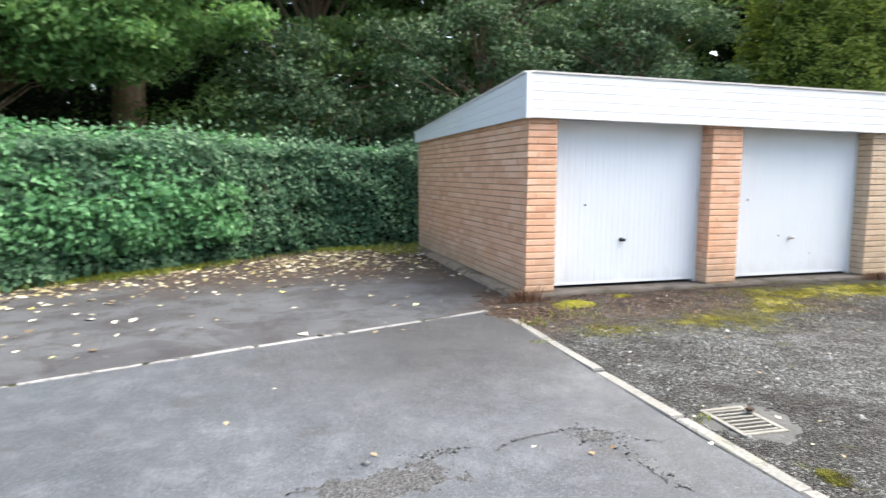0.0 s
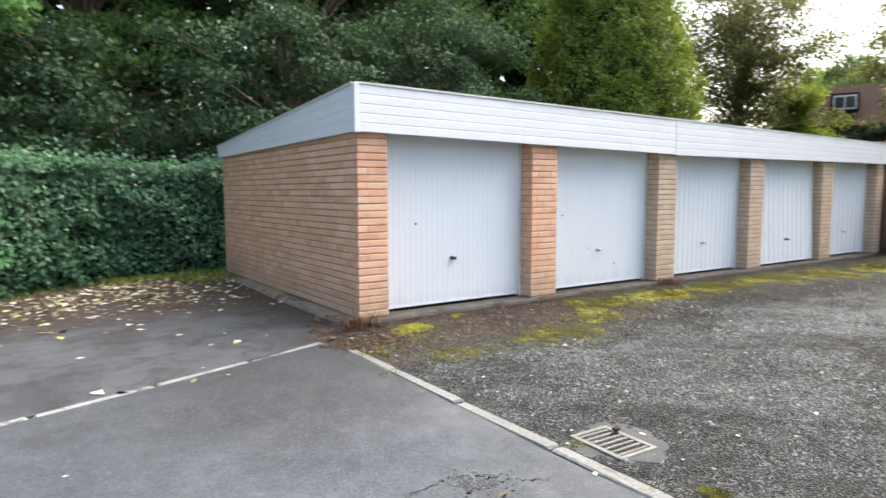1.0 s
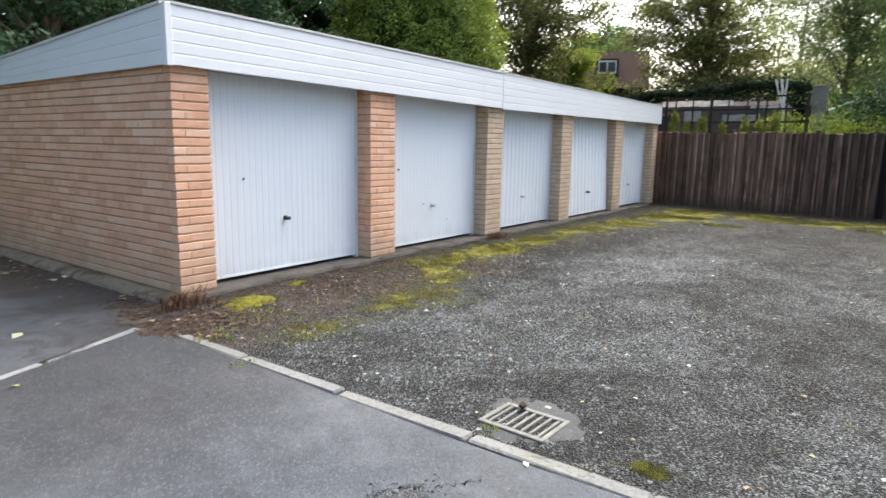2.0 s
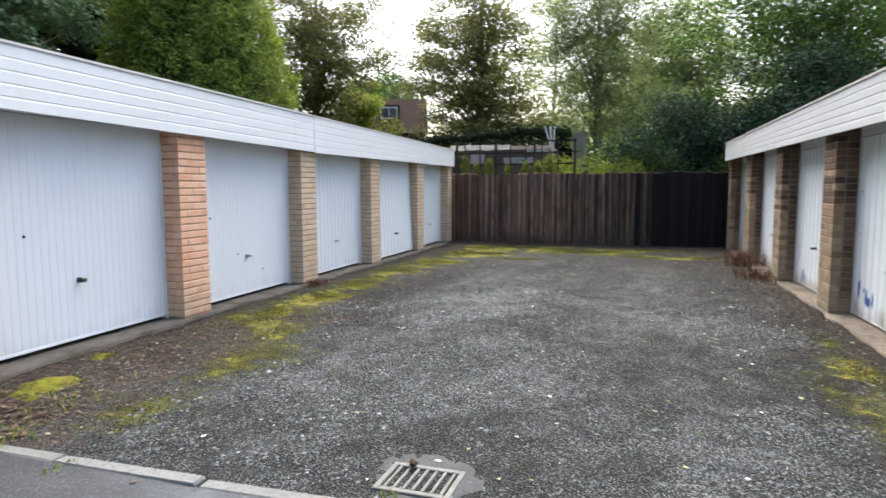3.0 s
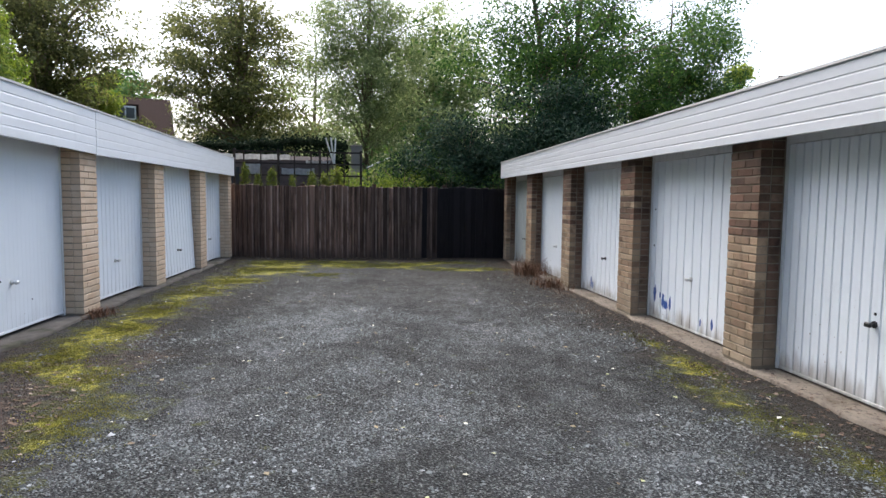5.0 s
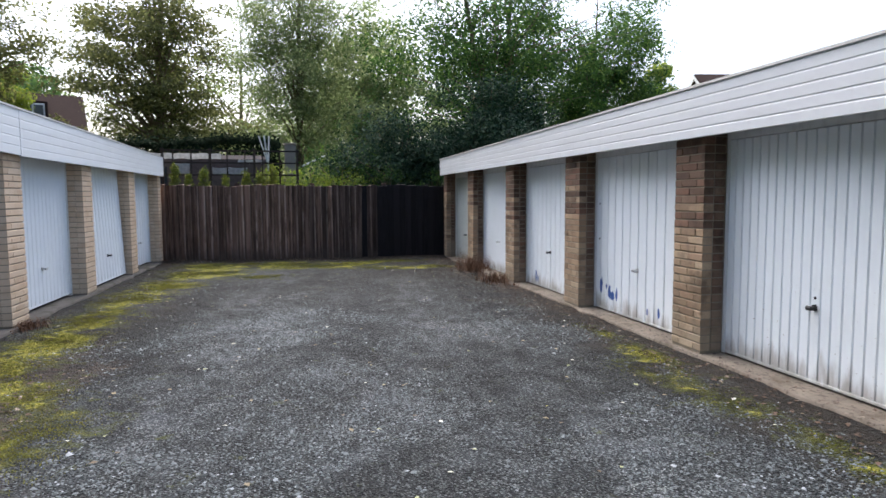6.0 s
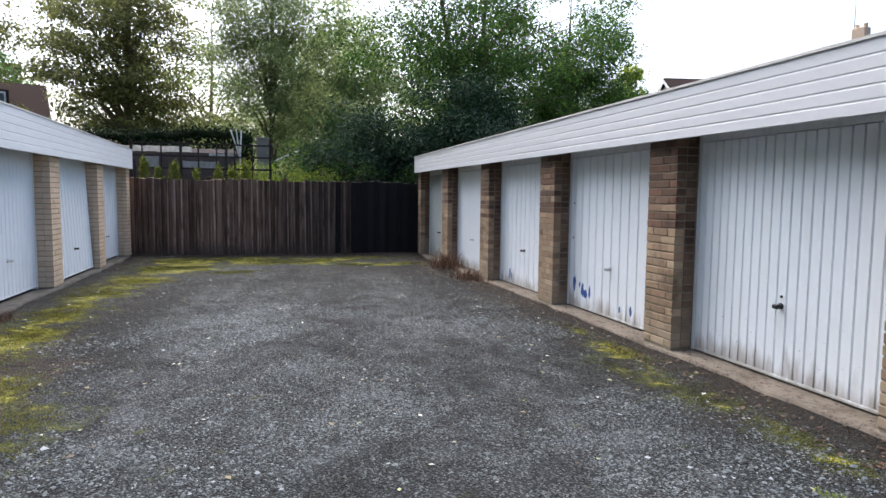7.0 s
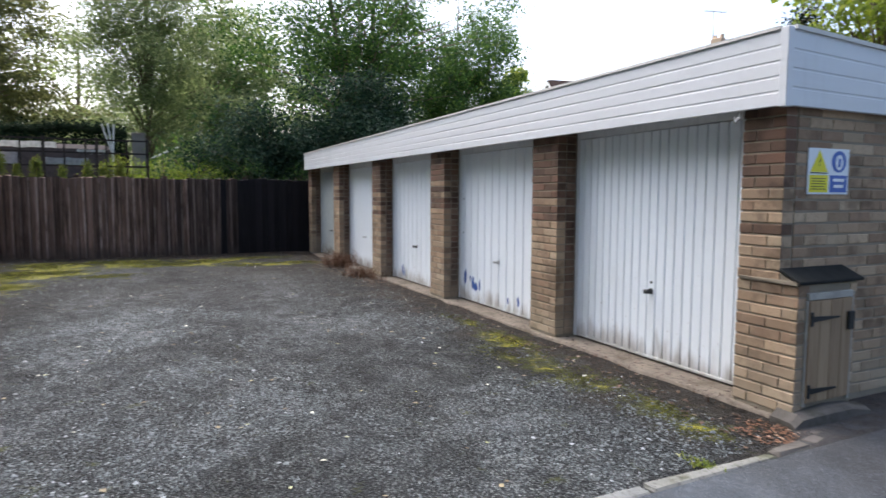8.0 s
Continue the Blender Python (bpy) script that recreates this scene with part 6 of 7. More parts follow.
# ---- houses ----
def house_block(at, rz, w, d, eave, ridge, wall, roof, label, windows, chimney=None):
    h = thing("house", at, rz, label=label, category="house")
    bm = bmesh.new()
    pts = [(-w / 2, 0), (w / 2, 0), (w / 2, eave), (0, ridge), (-w / 2, eave)]
    a = [bm.verts.new((x, -d / 2, z)) for x, z in pts]
    b = [bm.verts.new((x, d / 2, z)) for x, z in pts]
    bm.faces.new(a)
    bm.faces.new(b[::-1])
    for i in range(5):
        j = (i + 1) % 5
        bm.faces.new((a[j], a[i], b[i], b[j]))
    bmesh.ops.recalc_face_normals(bm, faces=bm.faces)
    part("wall", bm, wall, h)
    for s in (-1, 1):
        bm = bmesh.new()
        run, up = w / 2 + 0.35, (ridge - eave) / (w / 2)
        q = []
        for y in (-d / 2 - 0.25, d / 2 + 0.25):
            for x in (0, run):
                for t in (0.02, 0.16):
                    q.append(bm.verts.new((s * x, y, ridge - x * up + t)))
        for f in ((0, 1, 3, 2), (4, 6, 7, 5), (0, 2, 6, 4), (1, 5, 7, 3), (0, 4, 5, 1), (2, 3, 7, 6)):
            bm.faces.new([q[i] for i in f])
        bmesh.ops.recalc_face_normals(bm, faces=bm.faces)
        part("roof", bm, roof, h)
        for e in (-1, 1):
            bm = bmesh.new()
            ye = e * (d / 2 + 0.255)
            b = [bm.verts.new((s * x, ye + t, ridge - x * up + z)) for t in (0, e * 0.03) for x, z in ((0, -0.16), (0, 0.05), (run, 0.05), (run, -0.16))]
            for f in ((0, 1, 2, 3), (4, 7, 6, 5), (0, 4, 5, 1), (1, 5, 6, 2), (2, 6, 7, 3), (3, 7, 4, 0)):
                bm.faces.new([b[i] for i in f])
            bmesh.ops.recalc_face_normals(bm, faces=bm.faces)
            part("bargeboard", bm, M_WHITE, h)
    for x, y, z, ww, hh in windows:
        win = part("window", boxed(x - ww / 2, x + ww / 2, y - 0.06, y + 0.06, z, z + hh, 0.01), M_WHITE, h)
        for s in (-1, 1):
            part("pane", boxed(x + s * ww / 4 - ww / 5, x + s * ww / 4 + ww / 5, y - 0.075, y - 0.061, z + 0.09, z + hh - 0.09), M_PANE, win)
    if chimney:
        cx, cy, top = chimney
        ch = part("chimney", boxed(cx - 0.27, cx + 0.27, cy - 0.2, cy + 0.2, eave, top, 0.02), M_BRICK_Y, h)
        for s in (-0.17, 0.17):
            bm = bmesh.new()
            cyl(bm, (cx + s, cy, top), (cx + s, cy, top + 0.16), 0.09, 0.08)
            part("chimney_pot", bm, M_BRICK_Y, ch)
        bm = bmesh.new()
        cyl(bm, (cx + 0.28, cy, top - 0.5), (cx + 0.28, cy, top + 1.35), 0.024, 0.008, 6)
        cyl(bm, (cx - 0.05, cy - 0.4, top + 1.2), (cx + 0.5, cy + 0.4, top + 1.26), 0.016, 0.016, 6)
        for q in range(7):
            f = q / 6
            px, py = cx - 0.1 + 0.7 * f, cy - 0.4 + 0.8 * f
            cyl(bm, (px - 0.2, py + 0.17, top + 1.2 + 0.06 * f), (px + 0.2, py - 0.17, top + 1.2 + 0.06 * f), 0.006, 0.006, 5)
        part("tv_aerial", bm, M_IRON, h)
    return h


far_house = house_block((44.5, 19.35, 0), 20, 7, 5, 5.4, 8.0, M_REDWALL, M_TILE, "far house with a brown tiled roof among trees", [(-1.0, -2.5, 5.3, 1.1, 0.9), (1.6, -2.5, 3.4, 1.3, 1.1)])
dormer = part("dormer", boxed(-2.75, -0.9, -0.75, 0.75, 6.2, 7.35, 0.02), M_TILE, far_house)
part("window_frame", boxed(-2.80, -2.752, -0.6, 0.6, 6.35, 7.2, 0.01), M_WHITE, dormer)
for y0 in (-0.52, 0.04):
    part("pane", boxed(-2.815, -2.802, y0, y0 + 0.48, 6.45, 7.1), M_PANE, dormer)
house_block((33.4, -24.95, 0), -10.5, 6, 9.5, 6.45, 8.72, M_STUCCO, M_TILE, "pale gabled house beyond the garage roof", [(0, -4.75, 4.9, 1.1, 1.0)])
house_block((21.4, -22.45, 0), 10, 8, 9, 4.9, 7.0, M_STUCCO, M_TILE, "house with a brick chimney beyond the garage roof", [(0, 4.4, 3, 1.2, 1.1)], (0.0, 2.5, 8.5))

# ---- loose scatter ----
def scatter_leaves(name, n, area, size, seed, label, on, dens=None, mat=None):
    r = np.random.RandomState(seed)
    x = r.uniform(area[0], area[1], n)
    y = r.uniform(area[2], area[3], n)
    if dens is not None:
        keep = r.uniform(size=n) < dens(x, y)
        x, y = x[keep], y[keep]
    z = on(x, y) + 0.007
    p = np.stack([x, y, z], 1)
    ob = new(name, leaf_mesh(name, p, size, mat or M_FALLEN, seed, 5.0, 0.7))
    return tagged(ob, label, "leaves", kind="stuff")


def leaf_density(x, y):
    edge = hedge_line(x) - 0.45
    d = edge - y
    base = np.where(d < 0, 0.0, 0.62 * np.exp(-((d - 0.2) / 0.6)) + 0.10 * np.exp(-d / 2.6))
    near = np.exp(-(((x - 1.4) / 1.7) ** 2)) * np.clip((y - 8.0) / 2, 0, 1) * 0.5
    return np.where(d > 0, np.clip(base + near * (d < 3.8), 0, 1), 0)


scatter_leaves("fallen_leaves", 9000, (-6, 3.0, 5.2, 11.6), 0.098, 81, "pale yellow fallen leaves scattered on tarmac", drive_z, leaf_density)
scatter_leaves("fallen_leaves", 1500, (-1.0, 2.9, 8.0, 11.3), 0.06, 80, "brown leaf litter trodden into the old tarmac", drive_z, lambda x, y: np.clip((y - 7.6) / 3.0, 0, 1) * (y < hedge_line(x)), M_LITTER)
scatter_leaves("fallen_leaves", 34, (-3, 2.5, 1.5, 6.0), 0.045, 82, "few pale leaves lying on the tarmac drive", drive_z)
scatter_leaves("fallen_leaves", 320, (2.7, 15.6, 0.0, 6.2), 0.04, 83, "few dry leaves lying on gravel", ground_z)
scatter_leaves("fallen_leaves", 3000, (2.62, 6.6, 5.0, 6.36), 0.036, 84, "brown leaf litter in front of the doors", ground_z, lambda x, y: np.clip((y - 4.9) / 0.9, 0, 1) * np.clip((6.6 - x) / 2, 0.1, 1), M_LITTER)
scatter_leaves("fallen_leaves", 2200, (2.66, 15.6, -0.3, 0.5), 0.04, 85, "brown leaf litter along the ribbed doors", ground_z, lambda x, y: np.clip((0.5 - y) / 0.6, 0, 1), M_LITTER)
scatter_leaves("fallen_leaves", 900, (2.60, 3.15, -0.2, 0.28), 0.03, 87, "russet leaves gathered at the block corner", ground_z, lambda x, y: np.clip(1.0 - np.hypot((x - 2.70) / 0.42, (y + 0.02) / 0.26), 0, 1), M_RUSSET)
scatter_leaves("fallen_leaves", 420, (2.95, 15.4, -0.42, -0.17), 0.03, 89, "bits of litter lying on the threshold slab", lambda x, y: np.full_like(x, 0.022), None, M_LITTER)
scatter_leaves("fallen_leaves", 900, (14.6, 15.85, -0.1, 6.2), 0.06, 86, "leaf litter along the wooden fence", ground_z, lambda x, y: np.clip((x - 14.6) / 1.2, 0, 1), M_LITTER)


def chips(n, area, size, seed, dens):
    """Loose stone chips: small uneven octahedra in one mesh."""
    r = np.random.RandomState(seed)
    x, y = r.uniform(area[0], area[1], n), r.uniform(area[2], area[3], n)
    keep = r.uniform(size=n) < dens(x, y)
    x, y = x[keep], y[keep]
    n = len(x)
    s = size * np.exp(r.normal(size=n) * 0.4)
    base = np.array([[1, 0, 0], [0, 1, 0], [-1, 0, 0], [0, -1, 0], [0, 0, 0.6], [0, 0, -0.5]], float)
    v = base[None] * r.uniform(0.6, 1.3, (n, 6, 3)) * s[:, None, None]
    a = r.uniform(0, 6.28, n)
    ca, sa = np.cos(a)[:, None], np.sin(a)[:, None]
    v = np.stack([v[..., 0] * ca - v[..., 1] * sa, v[..., 0] * sa + v[..., 1] * ca, v[..., 2]], -1)
    v += np.stack([x, y, ground_z(x, y) + s * 0.15], 1)[:, None]
    tri = np.array([[0, 1, 4], [1, 2, 4], [2, 3, 4], [3, 0, 4]])
    f = (np.arange(n)[:, None, None] * 6 + tri[None]).reshape(-1, 3)
    return tagged(new("stone_chips", mesh_np("stone_chips", v.reshape(-1, 3), f, M_CHIPS)), "loose grey stone chips on the court", "gravel", kind="stuff")


chips(120000, (2.64, 9.0, -0.1, 6.1), 0.0062, 91, lambda x, y: (0.08 + 0.92 * smoothstep(wobble(x, y, 1.9, 4) + 0.6 * wobble(x, y, 4.7, 8), -0.3, 0.9)) * (1 - 0.85 * smoothstep(y + 0.25 * wobble(x, y, 3), 4.6, 5.3)) * smoothstep(y, -0.1, 0.6))
chips(5000, (2.7, 7.5, 2.6, 6.0), 0.0105, 93, lambda x, y: 0.9 * smoothstep(wobble(x, y, 1.5, 6) + 0.7 * wobble(x, y, 5.1, 3), 0.0, 1.0) * (0.3 + 0.7 * smoothstep(y, 3.6, 4.8)))
chips(9000, (8.5, 15.5, 0.0, 6.0), 0.009, 92, lambda x, y: 0.2 + 0.6 * smoothstep(wobble(x, y, 1.3, 4), -0.4, 0.6))


def moss(cx, cy, rx, ry, h, seed, rot=0.0):
    """A low, ragged cushion of moss on the ground."""
    n = 70
    u, v = np.meshgrid(np.linspace(-1.25, 1.25, n), np.linspace(-1.25, 1.25, n), indexing="ij")
    x0, y0 = u * rx, v * ry
    ca, sa = math.cos(rot), math.sin(rot)
    x, y = cx + x0 * ca - y0 * sa, cy + x0 * sa + y0 * ca
    rag = 0.42 * wobble(x, y, 6.0, seed) + 0.40 * wobble(x, y, 15.0, seed + 3) + 0.30 * wobble(x, y, 37.0, seed + 5)
    m = 0.9 - np.sqrt(u * u + v * v) + rag
    z = ground_z(x, y) + h * (np.clip(m, -0.2, 1) ** 1) * (0.8 + 0.35 * wobble(x, y, 40, seed)) + 0.002
    verts = np.stack([x, y, z], -1).reshape(-1, 3)
    i = np.arange(n - 1)[:, None] * n + np.arange(n - 1)[None]
    f = np.stack([i, i + n, i + n + 1, i + 1], -1).reshape(-1, 4)
    mc = ((m[:-1, :-1] + m[1:, 1:]) / 2).ravel()
    f = f[mc > -0.04]
    return tagged(new("moss_patch", mesh_np("moss_patch", verts, f, M_MOSS, True)), "yellow-green moss cushion growing on the gravel", "moss", kind="stuff")


# ---- footing, cracks, verge and weeds ----
def footing():
    """The sloping, dirty concrete foot along the end wall of the orange brick garages."""
    r = np.random.RandomState(5)
    ys = np.linspace(6.42, 11.3, 70)
    v, f = [], []
    for y in ys:
        j = r.uniform(-0.012, 0.012)
        v += [(2.86 + j, y, -0.05), (2.865 + j, y, 0.045 + j * 0.5), (2.93 + j, y, 0.082 + j * 0.3), (3.045, y, 0.088)]
    for i in range(69):
        for q in range(3):
            f.append((i * 4 + q, i * 4 + 1 + q, i * 4 + 5 + q, i * 4 + 4 + q))
    ob = new("wall_footing", mesh_np("wall_footing", v, f, M_CONC_D, True))
    return tagged(ob, "dirty concrete footing along the orange brick wall", "footing", kind="structure")


footing()


def crack(points, width, seed):
    """A ragged, dark break in the tarmac, laid a hair above it."""
    r = np.random.RandomState(seed)
    pts = np.array(points, float)
    t = np.linspace(0, len(pts) - 1, len(pts) * 14)
    x = np.interp(t, np.arange(len(pts)), pts[:, 0]) + r.normal(size=len(t)) * 0.012
    y = np.interp(t, np.arange(len(pts)), pts[:, 1]) + r.normal(size=len(t)) * 0.012
    w = width * np.abs(np.convolve(r.normal(size=len(t) + 4), np.ones(5) / 2.6, "valid")) + 0.0015
    v = []
    for i in range(len(t)):
        z = float(drive_z(x[i], y[i])) + 0.003
        v += [(x[i] - w[i] * 0.3, y[i] + w[i], z), (x[i] + w[i] * 0.3, y[i] - w[i], z)]
    gap = wobble(x, y, 16.0, seed) + 0.5 * wobble(x, y, 41.0, seed)
    f = [(2 * i, 2 * i + 1, 2 * i + 3, 2 * i + 2) for i in range(len(t) - 1) if gap[i] > -0.35]
    ob = new("tarmac_crack", mesh_np("tarmac_crack", v, f, M_CRACK))
    return tagged(ob, "ragged dark crack with crumbling edges in the tarmac", "crack", kind="structure")


k = Nodes("crumbled_tarmac", 0.95, spec=0.1)
k.color(k.mix(k.ramp(k.voronoi(110, "Distance"), 0.2, 0.6), (0.11, 0.116, 0.124), (0.032, 0.034, 0.037))).bump(k.noise(150, 4), 1.0, 0.01)
M_CRACK = k.mat
k = Nodes("dusty_collar", 0.95, spec=0.1)
c = k.mix(k.noise(7, 6, 0.65), (0.034, 0.037, 0.039), (0.088, 0.093, 0.095))
c = k.mix(k.ramp(k.noise(70, 3, 0.6), 0.48, 0.66, 0, 0.7), c, (0.05, 0.052, 0.052))
k.color(c).bump(k.noise(60, 4), 0.8, 0.008)
M_COLLAR = k.mat
crack([(-0.1, 2.45), (0.29, 2.72), (0.54, 2.72), (0.75, 2.76), (1.01, 2.93), (1.14, 2.97), (1.28, 2.95)], 0.009, 1)
crack([(0.9, 2.62), (0.8, 2.72), (0.95, 2.8), (0.82, 2.86)], 0.014, 2)
crack([(1.3, 2.9), (1.46, 2.98), (1.6, 3.02), (1.82, 3.05), (1.94, 3.03), (2.04, 2.92)], 0.005, 3)
crack([(2.06, 2.9), (2.23, 2.78), (2.32, 2.74)], 0.004, 4)
crack([(1.9, 2.95), (1.97, 2.7), (1.98, 2.54), (1.99, 2.37), (2.1, 2.2)], 0.006, 5)
crack([(0.2, 2.35), (0.5, 2.5), (0.7, 2.45), (0.9, 2.6)], 0.008, 6)


def crumbs(n, cx, cy, rx, ry, size, seed):
    r = np.random.RandomState(seed)
    x, y = cx + r.normal(size=n) * rx, cy + r.normal(size=n) * ry
    s = size * np.exp(r.normal(size=n) * 0.4)
    base = np.array([[1, 0, 0], [0, 1, 0], [-1, 0, 0], [0, -1, 0], [0, 0, 0.7], [0, 0, -0.5]], float)
    v = base[None] * r.uniform(0.6, 1.3, (n, 6, 3)) * s[:, None, None] + np.stack([x, y, drive_z(x, y) + s * 0.1], 1)[:, None]
    tri = np.array([[0, 1, 4], [1, 2, 4], [2, 3, 4], [3, 0, 4], [1, 0, 5], [2, 1, 5], [3, 2, 5], [0, 3, 5]])
    ob = new("tarmac_crumbs", mesh_np("tarmac_crumbs", v.reshape(-1, 3), (np.arange(n)[:, None, None] * 6 + tri[None]).reshape(-1, 3), M_CHIPS))
    return tagged(ob, "loose crumbs of broken tarmac", "gravel", kind="stuff")


def broken_patch(name, cx, cy, rx, ry, h, seed, zf, mat, label, cat, hole=None, ragged=1.0):
    """A thin, ragged layer lying on the ground, open where a hole is given."""
    n = 80
    u, v = np.meshgrid(np.linspace(-1.3, 1.3, n), np.linspace(-1.3, 1.3, n), indexing="ij")
    x, y = cx + u * rx, cy + v * ry
    rag = ragged * (0.34 * wobble(x, y, 11.0, seed) + 0.3 * wobble(x, y, 27.0, seed + 3) + 0.22 * wobble(x, y, 61.0, seed + 5))
    m = 0.85 - np.sqrt(u * u + v * v) + rag
    z = zf(x, y) + 0.001 + h * np.clip(m * 3, 0, 1) * (0.75 + 0.35 * wobble(x, y, 70, seed))
    i = np.arange(n - 1)[:, None] * n + np.arange(n - 1)[None]
    f = np.stack([i, i + n, i + n + 1, i + 1], -1).reshape(-1, 4)
    keep = ((m[:-1, :-1] + m[1:, 1:]) / 2).ravel() > -0.02
    if hole:
        mx, my = ((x[:-1, :-1] + x[1:, 1:]) / 2).ravel(), ((y[:-1, :-1] + y[1:, 1:]) / 2).ravel()
        keep &= ~((np.abs(mx - hole[0]) < hole[2]) & (np.abs(my - hole[1]) < hole[3]))
    me = mesh_np(name, np.stack([x, y, z], -1).reshape(-1, 3), f[keep], mat, True)
    return tagged(new(name, me), label, cat, kind="structure")


broken_patch("tarmac_patch", 0.72, 2.68, 0.30, 0.17, 0.006, 2, drive_z, M_CRACK, "crumbling grey broken patch in the tarmac", "tarmac")
broken_patch("tarmac_patch", 1.93, 2.95, 0.12, 0.09, 0.006, 5, drive_z, M_CRACK, "small crumbling broken patch in the tarmac", "tarmac")
broken_patch("drain_collar", 2.945, 2.895, 0.29, 0.31, 0.005, 7, ground_z, M_COLLAR, "dusty pale grey concrete collar round the drain", "collar", (2.905, 2.92, 0.128, 0.178), 0.6)
crumbs(260, 0.75, 2.72, 0.16, 0.12, 0.006, 1)
crumbs(330, 1.93, 2.95, 0.07, 0.065, 0.006, 2)
crumbs(90, 1.02, 2.95, 0.06, 0.03, 0.006, 3)
crumbs(120, 2.02, 2.5, 0.03, 0.13, 0.005, 4)


def blades(name, centres, height, width, mat, seed, spread, label, kind="stuff", cat="grass"):
    """Thin bent blades rising from the given places, joined in one mesh."""
    r = np.random.RandomState(seed)
    c = np.asarray(centres, float)
    n = len(c)
    a = r.uniform(0, 2 * math.pi, n)
    d = np.stack([np.cos(a), np.sin(a), np.zeros(n)], 1)
    s = np.stack([-np.sin(a), np.cos(a), np.zeros(n)], 1)
    h = (height * r.uniform(0.4, 1.2, n))[:, None]
    up = np.array([[0, 0, 1.0]])
    mid = c + up * h * 0.6 + d * h * spread * 0.35
    tip = c + up * h + d * h * spread
    w = width * r.uniform(0.6, 1.2, n)[:, None]
    v = np.stack([c - s * w, c + s * w, mid + s * w * 0.8, mid - s * w * 0.8, tip], 1).reshape(-1, 3)
    i = np.arange(n)[:, None] * 5
    ob = new(name, mesh_np(name, v, np.concatenate([i + [[0, 1, 2]], i + [[0, 2, 3]], i + [[3, 2, 4]]]), mat))
    return tagged(ob, label, cat, kind=kind)


def hedge_shoots(seed, count):
    """Loose leafy shoots that arch out of the hedge top."""
    r = np.random.RandomState(seed)
    pts = []
    for i in range(count):
        x = r.uniform(-5.0, 2.4)
        y = hedge_line(x) + r.uniform(0.25, 1.2)
        a, ln = r.uniform(-2.4, -0.6) if r.uniform() < 0.6 else r.uniform(0, 6.28), r.uniform(0.2, 0.65 if x < 0.2 else 0.3)
        t = np.linspace(0, 1, 13)
        q = np.stack([x + math.cos(a) * ln * 0.7 * t ** 1.5, y + math.sin(a) * ln * 0.7 * t ** 1.5, 1.83 - 0.08 + ln * (t - 0.45 * t * t)], 1)
        pts.append(q + r.normal(size=q.shape) * 0.025)
    part("top_growth", leaf_mesh("top_growth", np.concatenate(pts), 0.085, M_LEAF_NETTLE, seed, 0.6, 0.55), None, main_hedge, "pale leafy shoots arching from the top")


hedge_shoots(78, 330)


rg = np.random.RandomState(77)
gx = rg.uniform(-6, 2.2, 15000)
gx = gx[rg.uniform(size=15000) < np.clip(0.55 + 0.7 * wobble(gx, gx * 0, 2.1, 3) - 0.12 * np.clip(gx + 1.5, 0, 4), 0.08, 1)]
gy = hedge_line(gx) - 0.2 + rg.normal(size=len(gx)) * 0.2 + 0.1 * wobble(gx, gx * 0, 3.0)
blades("verge_grass", np.stack([gx, gy, drive_z(gx, gy)], 1), 0.075, 0.006, M_GRASS, 1, 0.9, "thin yellow-green grass along the hedge foot")
gx = rg.uniform(2.1, 3.0, 320)
gy = rg.uniform(10.4, 11.5, 320)
blades("verge_grass", np.stack([gx, gy, drive_z(gx, gy)], 1), 0.13, 0.006, M_GRASS, 2, 0.8, "grass tufts in the corner of hedge and wall")


def weeds(cx, cy, n, rad, h, mat, seed, label, zf=ground_z):
    r = np.random.RandomState(seed)
    x, y = cx + r.normal(size=n) * rad, cy + r.normal(size=n) * rad * 0.6
    return blades("weed_tuft", np.stack([x, y, zf(x, y)], 1), h, 0.004, mat, seed, 0.8, label, cat="weeds")


weeds(2.95, 6.22, 220, 0.10, 0.16, M_TWIG, 11, "dry brown weeds at the corner of the brick wall")
weeds(3.2, 5.55, 70, 0.2, 0.07, M_GRASS, 12, "small green weeds beside the kerb end")
weeds(8.1, 6.3, 260, 0.14, 0.10, M_TWIG, 13, "dead weeds and soil at the foot of a pillar")
weeds(10.9, -0.1, 420, 0.3, 0.16, M_TWIG, 14, "dry bramble stems at the foot of the ribbed doors")
weeds(12.6, -0.12, 420, 0.3, 0.34, M_TWIG, 15, "dry bramble stems in front of a stained door")
scatter_leaves("fallen_leaves", 700, (9.6, 13.4, -0.2, 0.35), 0.05, 88, "heap of brown litter under the dry brambles", ground_z, lambda x, y: np.clip((0.35 - y) / 0.5, 0, 1), M_LITTER)
weeds(2.62, 0.74, 160, 0.06, 0.026, M_GRASS, 16, "small bright grass tuft beside the kerb")
weeds(3.33, -0.12, 3, 0.02, 0.15, M_TWIG, 17, "single dry stalk beside the door jamb")
for i, (x, y, h) in enumerate(((-2.6, 9.05, 1.5), (-1.7, 9.65, 1.7), (-3.4, 8.45, 1.6), (-0.8, 10.2, 1.3), (-4.3, 7.8, 1.6), (-2.1, 9.35, 1.2), (-3.0, 8.75, 1.75), (-1.2, 9.95, 1.6), (-3.9, 8.1, 1.3), (-1.5, 9.75, 1.05))):
    tree("nettle_clump", (x, y, 0), h, 0.012, (h * 0.55, 0.65, 0.34, h * 0.45), 44, 70, 0.105, M_LEAF_NETTLE, 200 + i, "light green nettles leaning out of the hedge", clump_r=0.2, stems=2)
clod = new("clod", stone_mesh("clod", 0.08, 0.045, 0.024, M_CLOD, 5, 0.014))
clod.matrix_basis = pose(3.035, 3.0, 0.002, 5, 8, 30)
tagged(clod, "small dark clod lying on the drain edge", "clod")


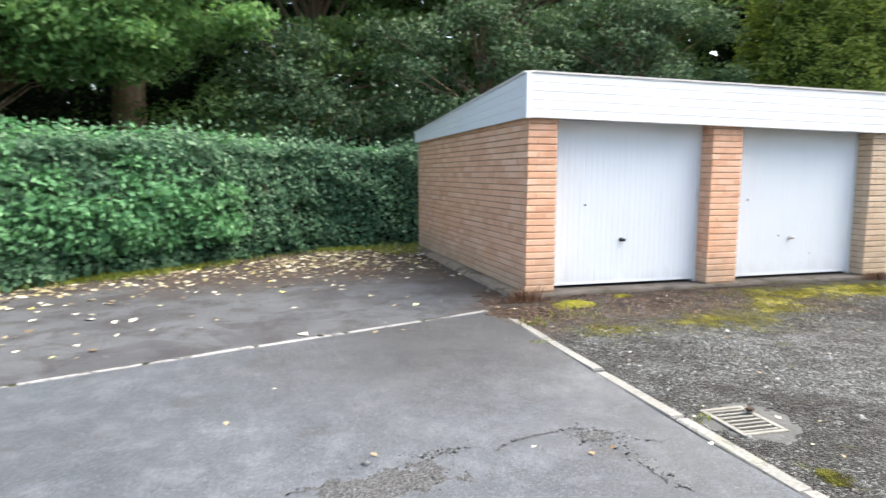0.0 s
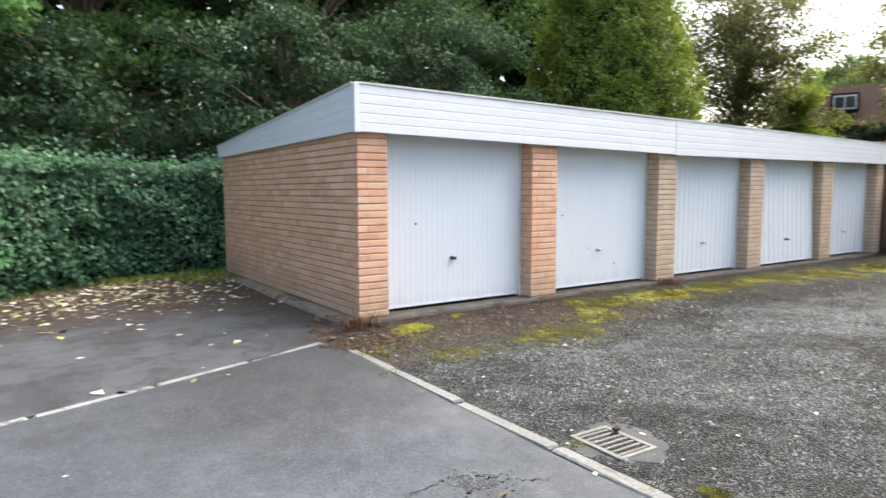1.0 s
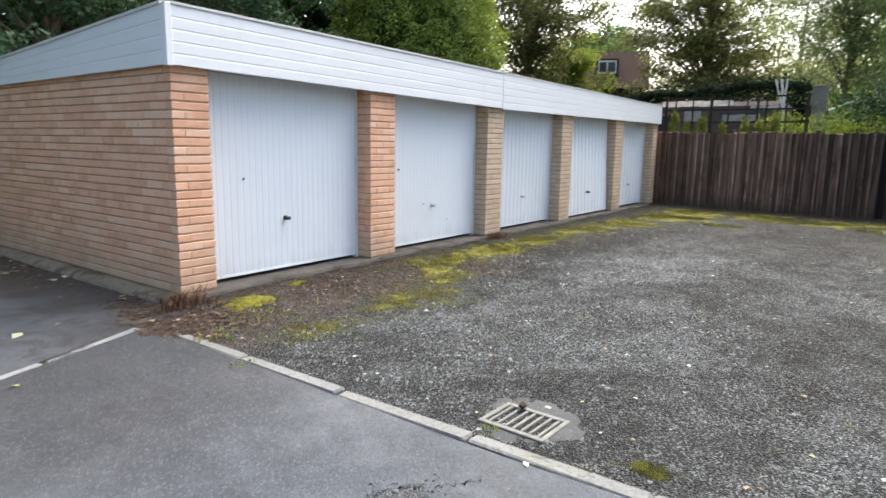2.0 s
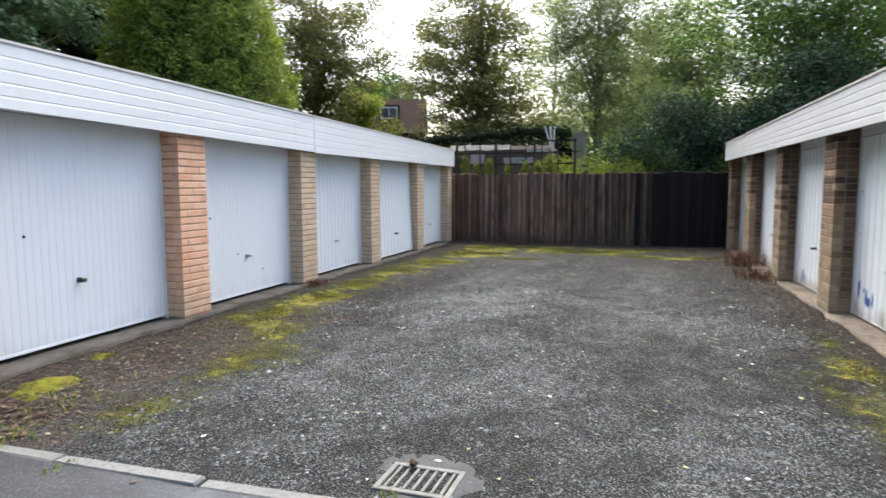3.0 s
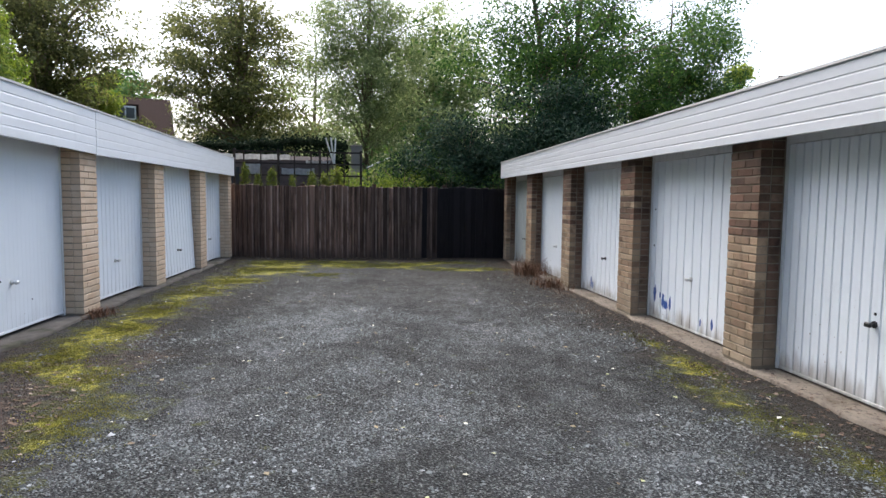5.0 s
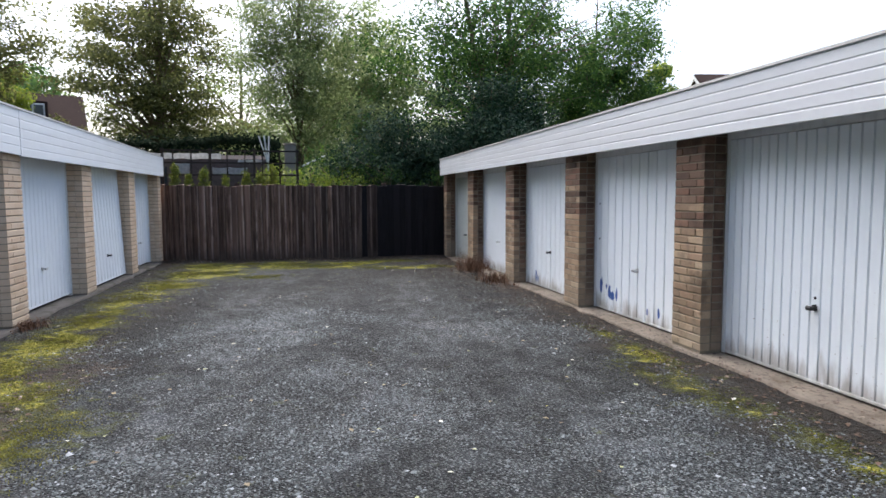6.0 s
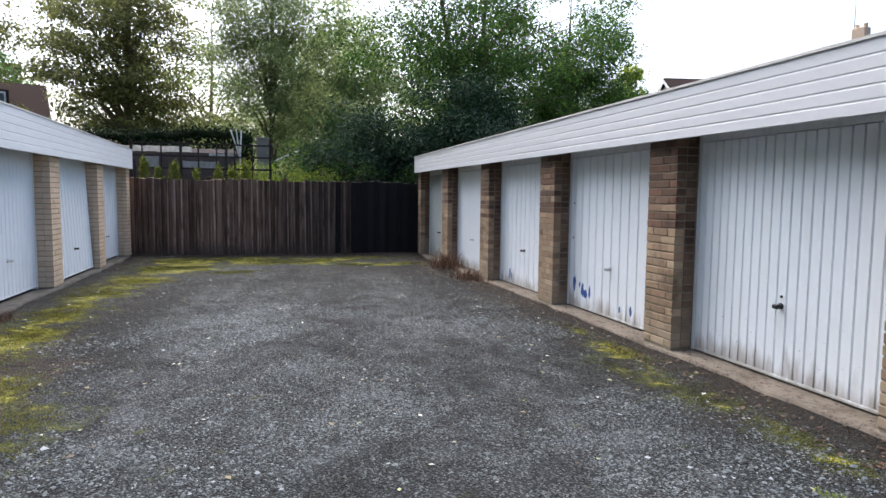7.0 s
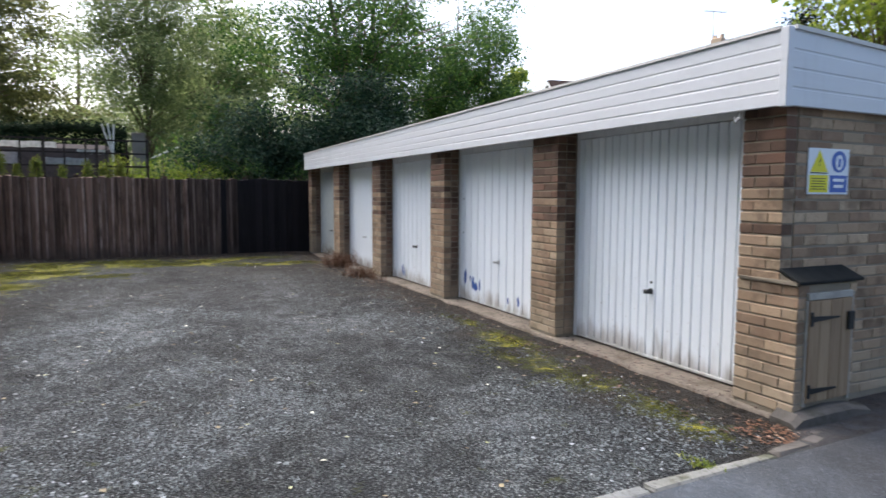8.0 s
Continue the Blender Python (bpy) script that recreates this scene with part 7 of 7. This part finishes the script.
def moss_tufts(cx, cy, rx, ry, h, seed, n, mat):
    """A ragged bed of short moss shoots that thins out at its edge."""
    r = np.random.RandomState(seed)
    u, v = r.normal(size=n) * 0.62, r.normal(size=n) * 0.62
    x, y = cx + u * rx, cy + v * ry
    keep = (0.9 - np.sqrt(u * u + v * v) * 0.7 + 0.55 * wobble(x, y, 7.0, seed) + 0.5 * wobble(x, y, 19.0, seed + 1) + 0.3 * r.normal(size=n)) > 0.35
    x, y = x[keep], y[keep]
    return blades("moss_patch", np.stack([x, y, ground_z(x, y) + h * 0.25 * r.uniform(size=len(x))], 1), h, 0.0026, mat, seed, 1.1, "yellow-green moss growing on the gravel", cat="moss")


for i, (a, b, c, d, e) in enumerate(MOSS):
    moss_tufts(a, b, c * 0.8, d * 0.8, 0.006 + e * 0.2, 300 + i, int((1200 if b < 1 else 2000) + (9000 if b < 1 else 17000) * c * d), M_MOSS_D if b < 3 or a > 12 else M_MOSS)
    if e >= 0.04 and c < 0.5:
        moss(a, b, c * 0.8, d * 0.8, e * 0.7, 100 + i, 0.1)


# ---- soil and litter over the kerb's far end ----
k = Nodes("dark_leaf_soil", 0.95, spec=0.1)
c = k.mix(k.voronoi(70, "Color"), (0.016, 0.011, 0.009), (0.062, 0.044, 0.034))
c = k.mix(k.ramp(k.noise(12, 5, 0.65), 0.5, 0.64, 0, 0.6), c, (0.09, 0.075, 0.062))
k.color(c).bump(k.noise(60, 5), 1.0, 0.02)
M_SOIL = k.mat
broken_patch("soil_patch", 2.72, 5.78, 0.42, 0.34, 0.022, 11, ground_z, M_SOIL, "dark soil and leaf mould over the kerb end", "soil")
broken_patch("soil_patch", 2.66, 6.5, 0.26, 0.5, 0.02, 13, ground_z, M_SOIL, "dark soil gathered at the foot of the wall", "soil")
scatter_leaves("fallen_leaves", 260, (2.35, 3.2, 5.3, 6.3), 0.04, 98, "brown and pale leaves lying on the soil", lambda x, y: ground_z(x, y) + 0.02, None, M_LITTER)
weeds(2.62, 5.35, 45, 0.12, 0.07, M_GRASS, 18, "small green weeds growing over the kerb end")
weeds(2.45, 4.75, 30, 0.06, 0.04, M_GRASS, 19, "grass blades in the kerb joint")
weeds(2.7, 3.02, 22, 0.05, 0.035, M_GRASS, 20, "grass blades between drain and kerb")
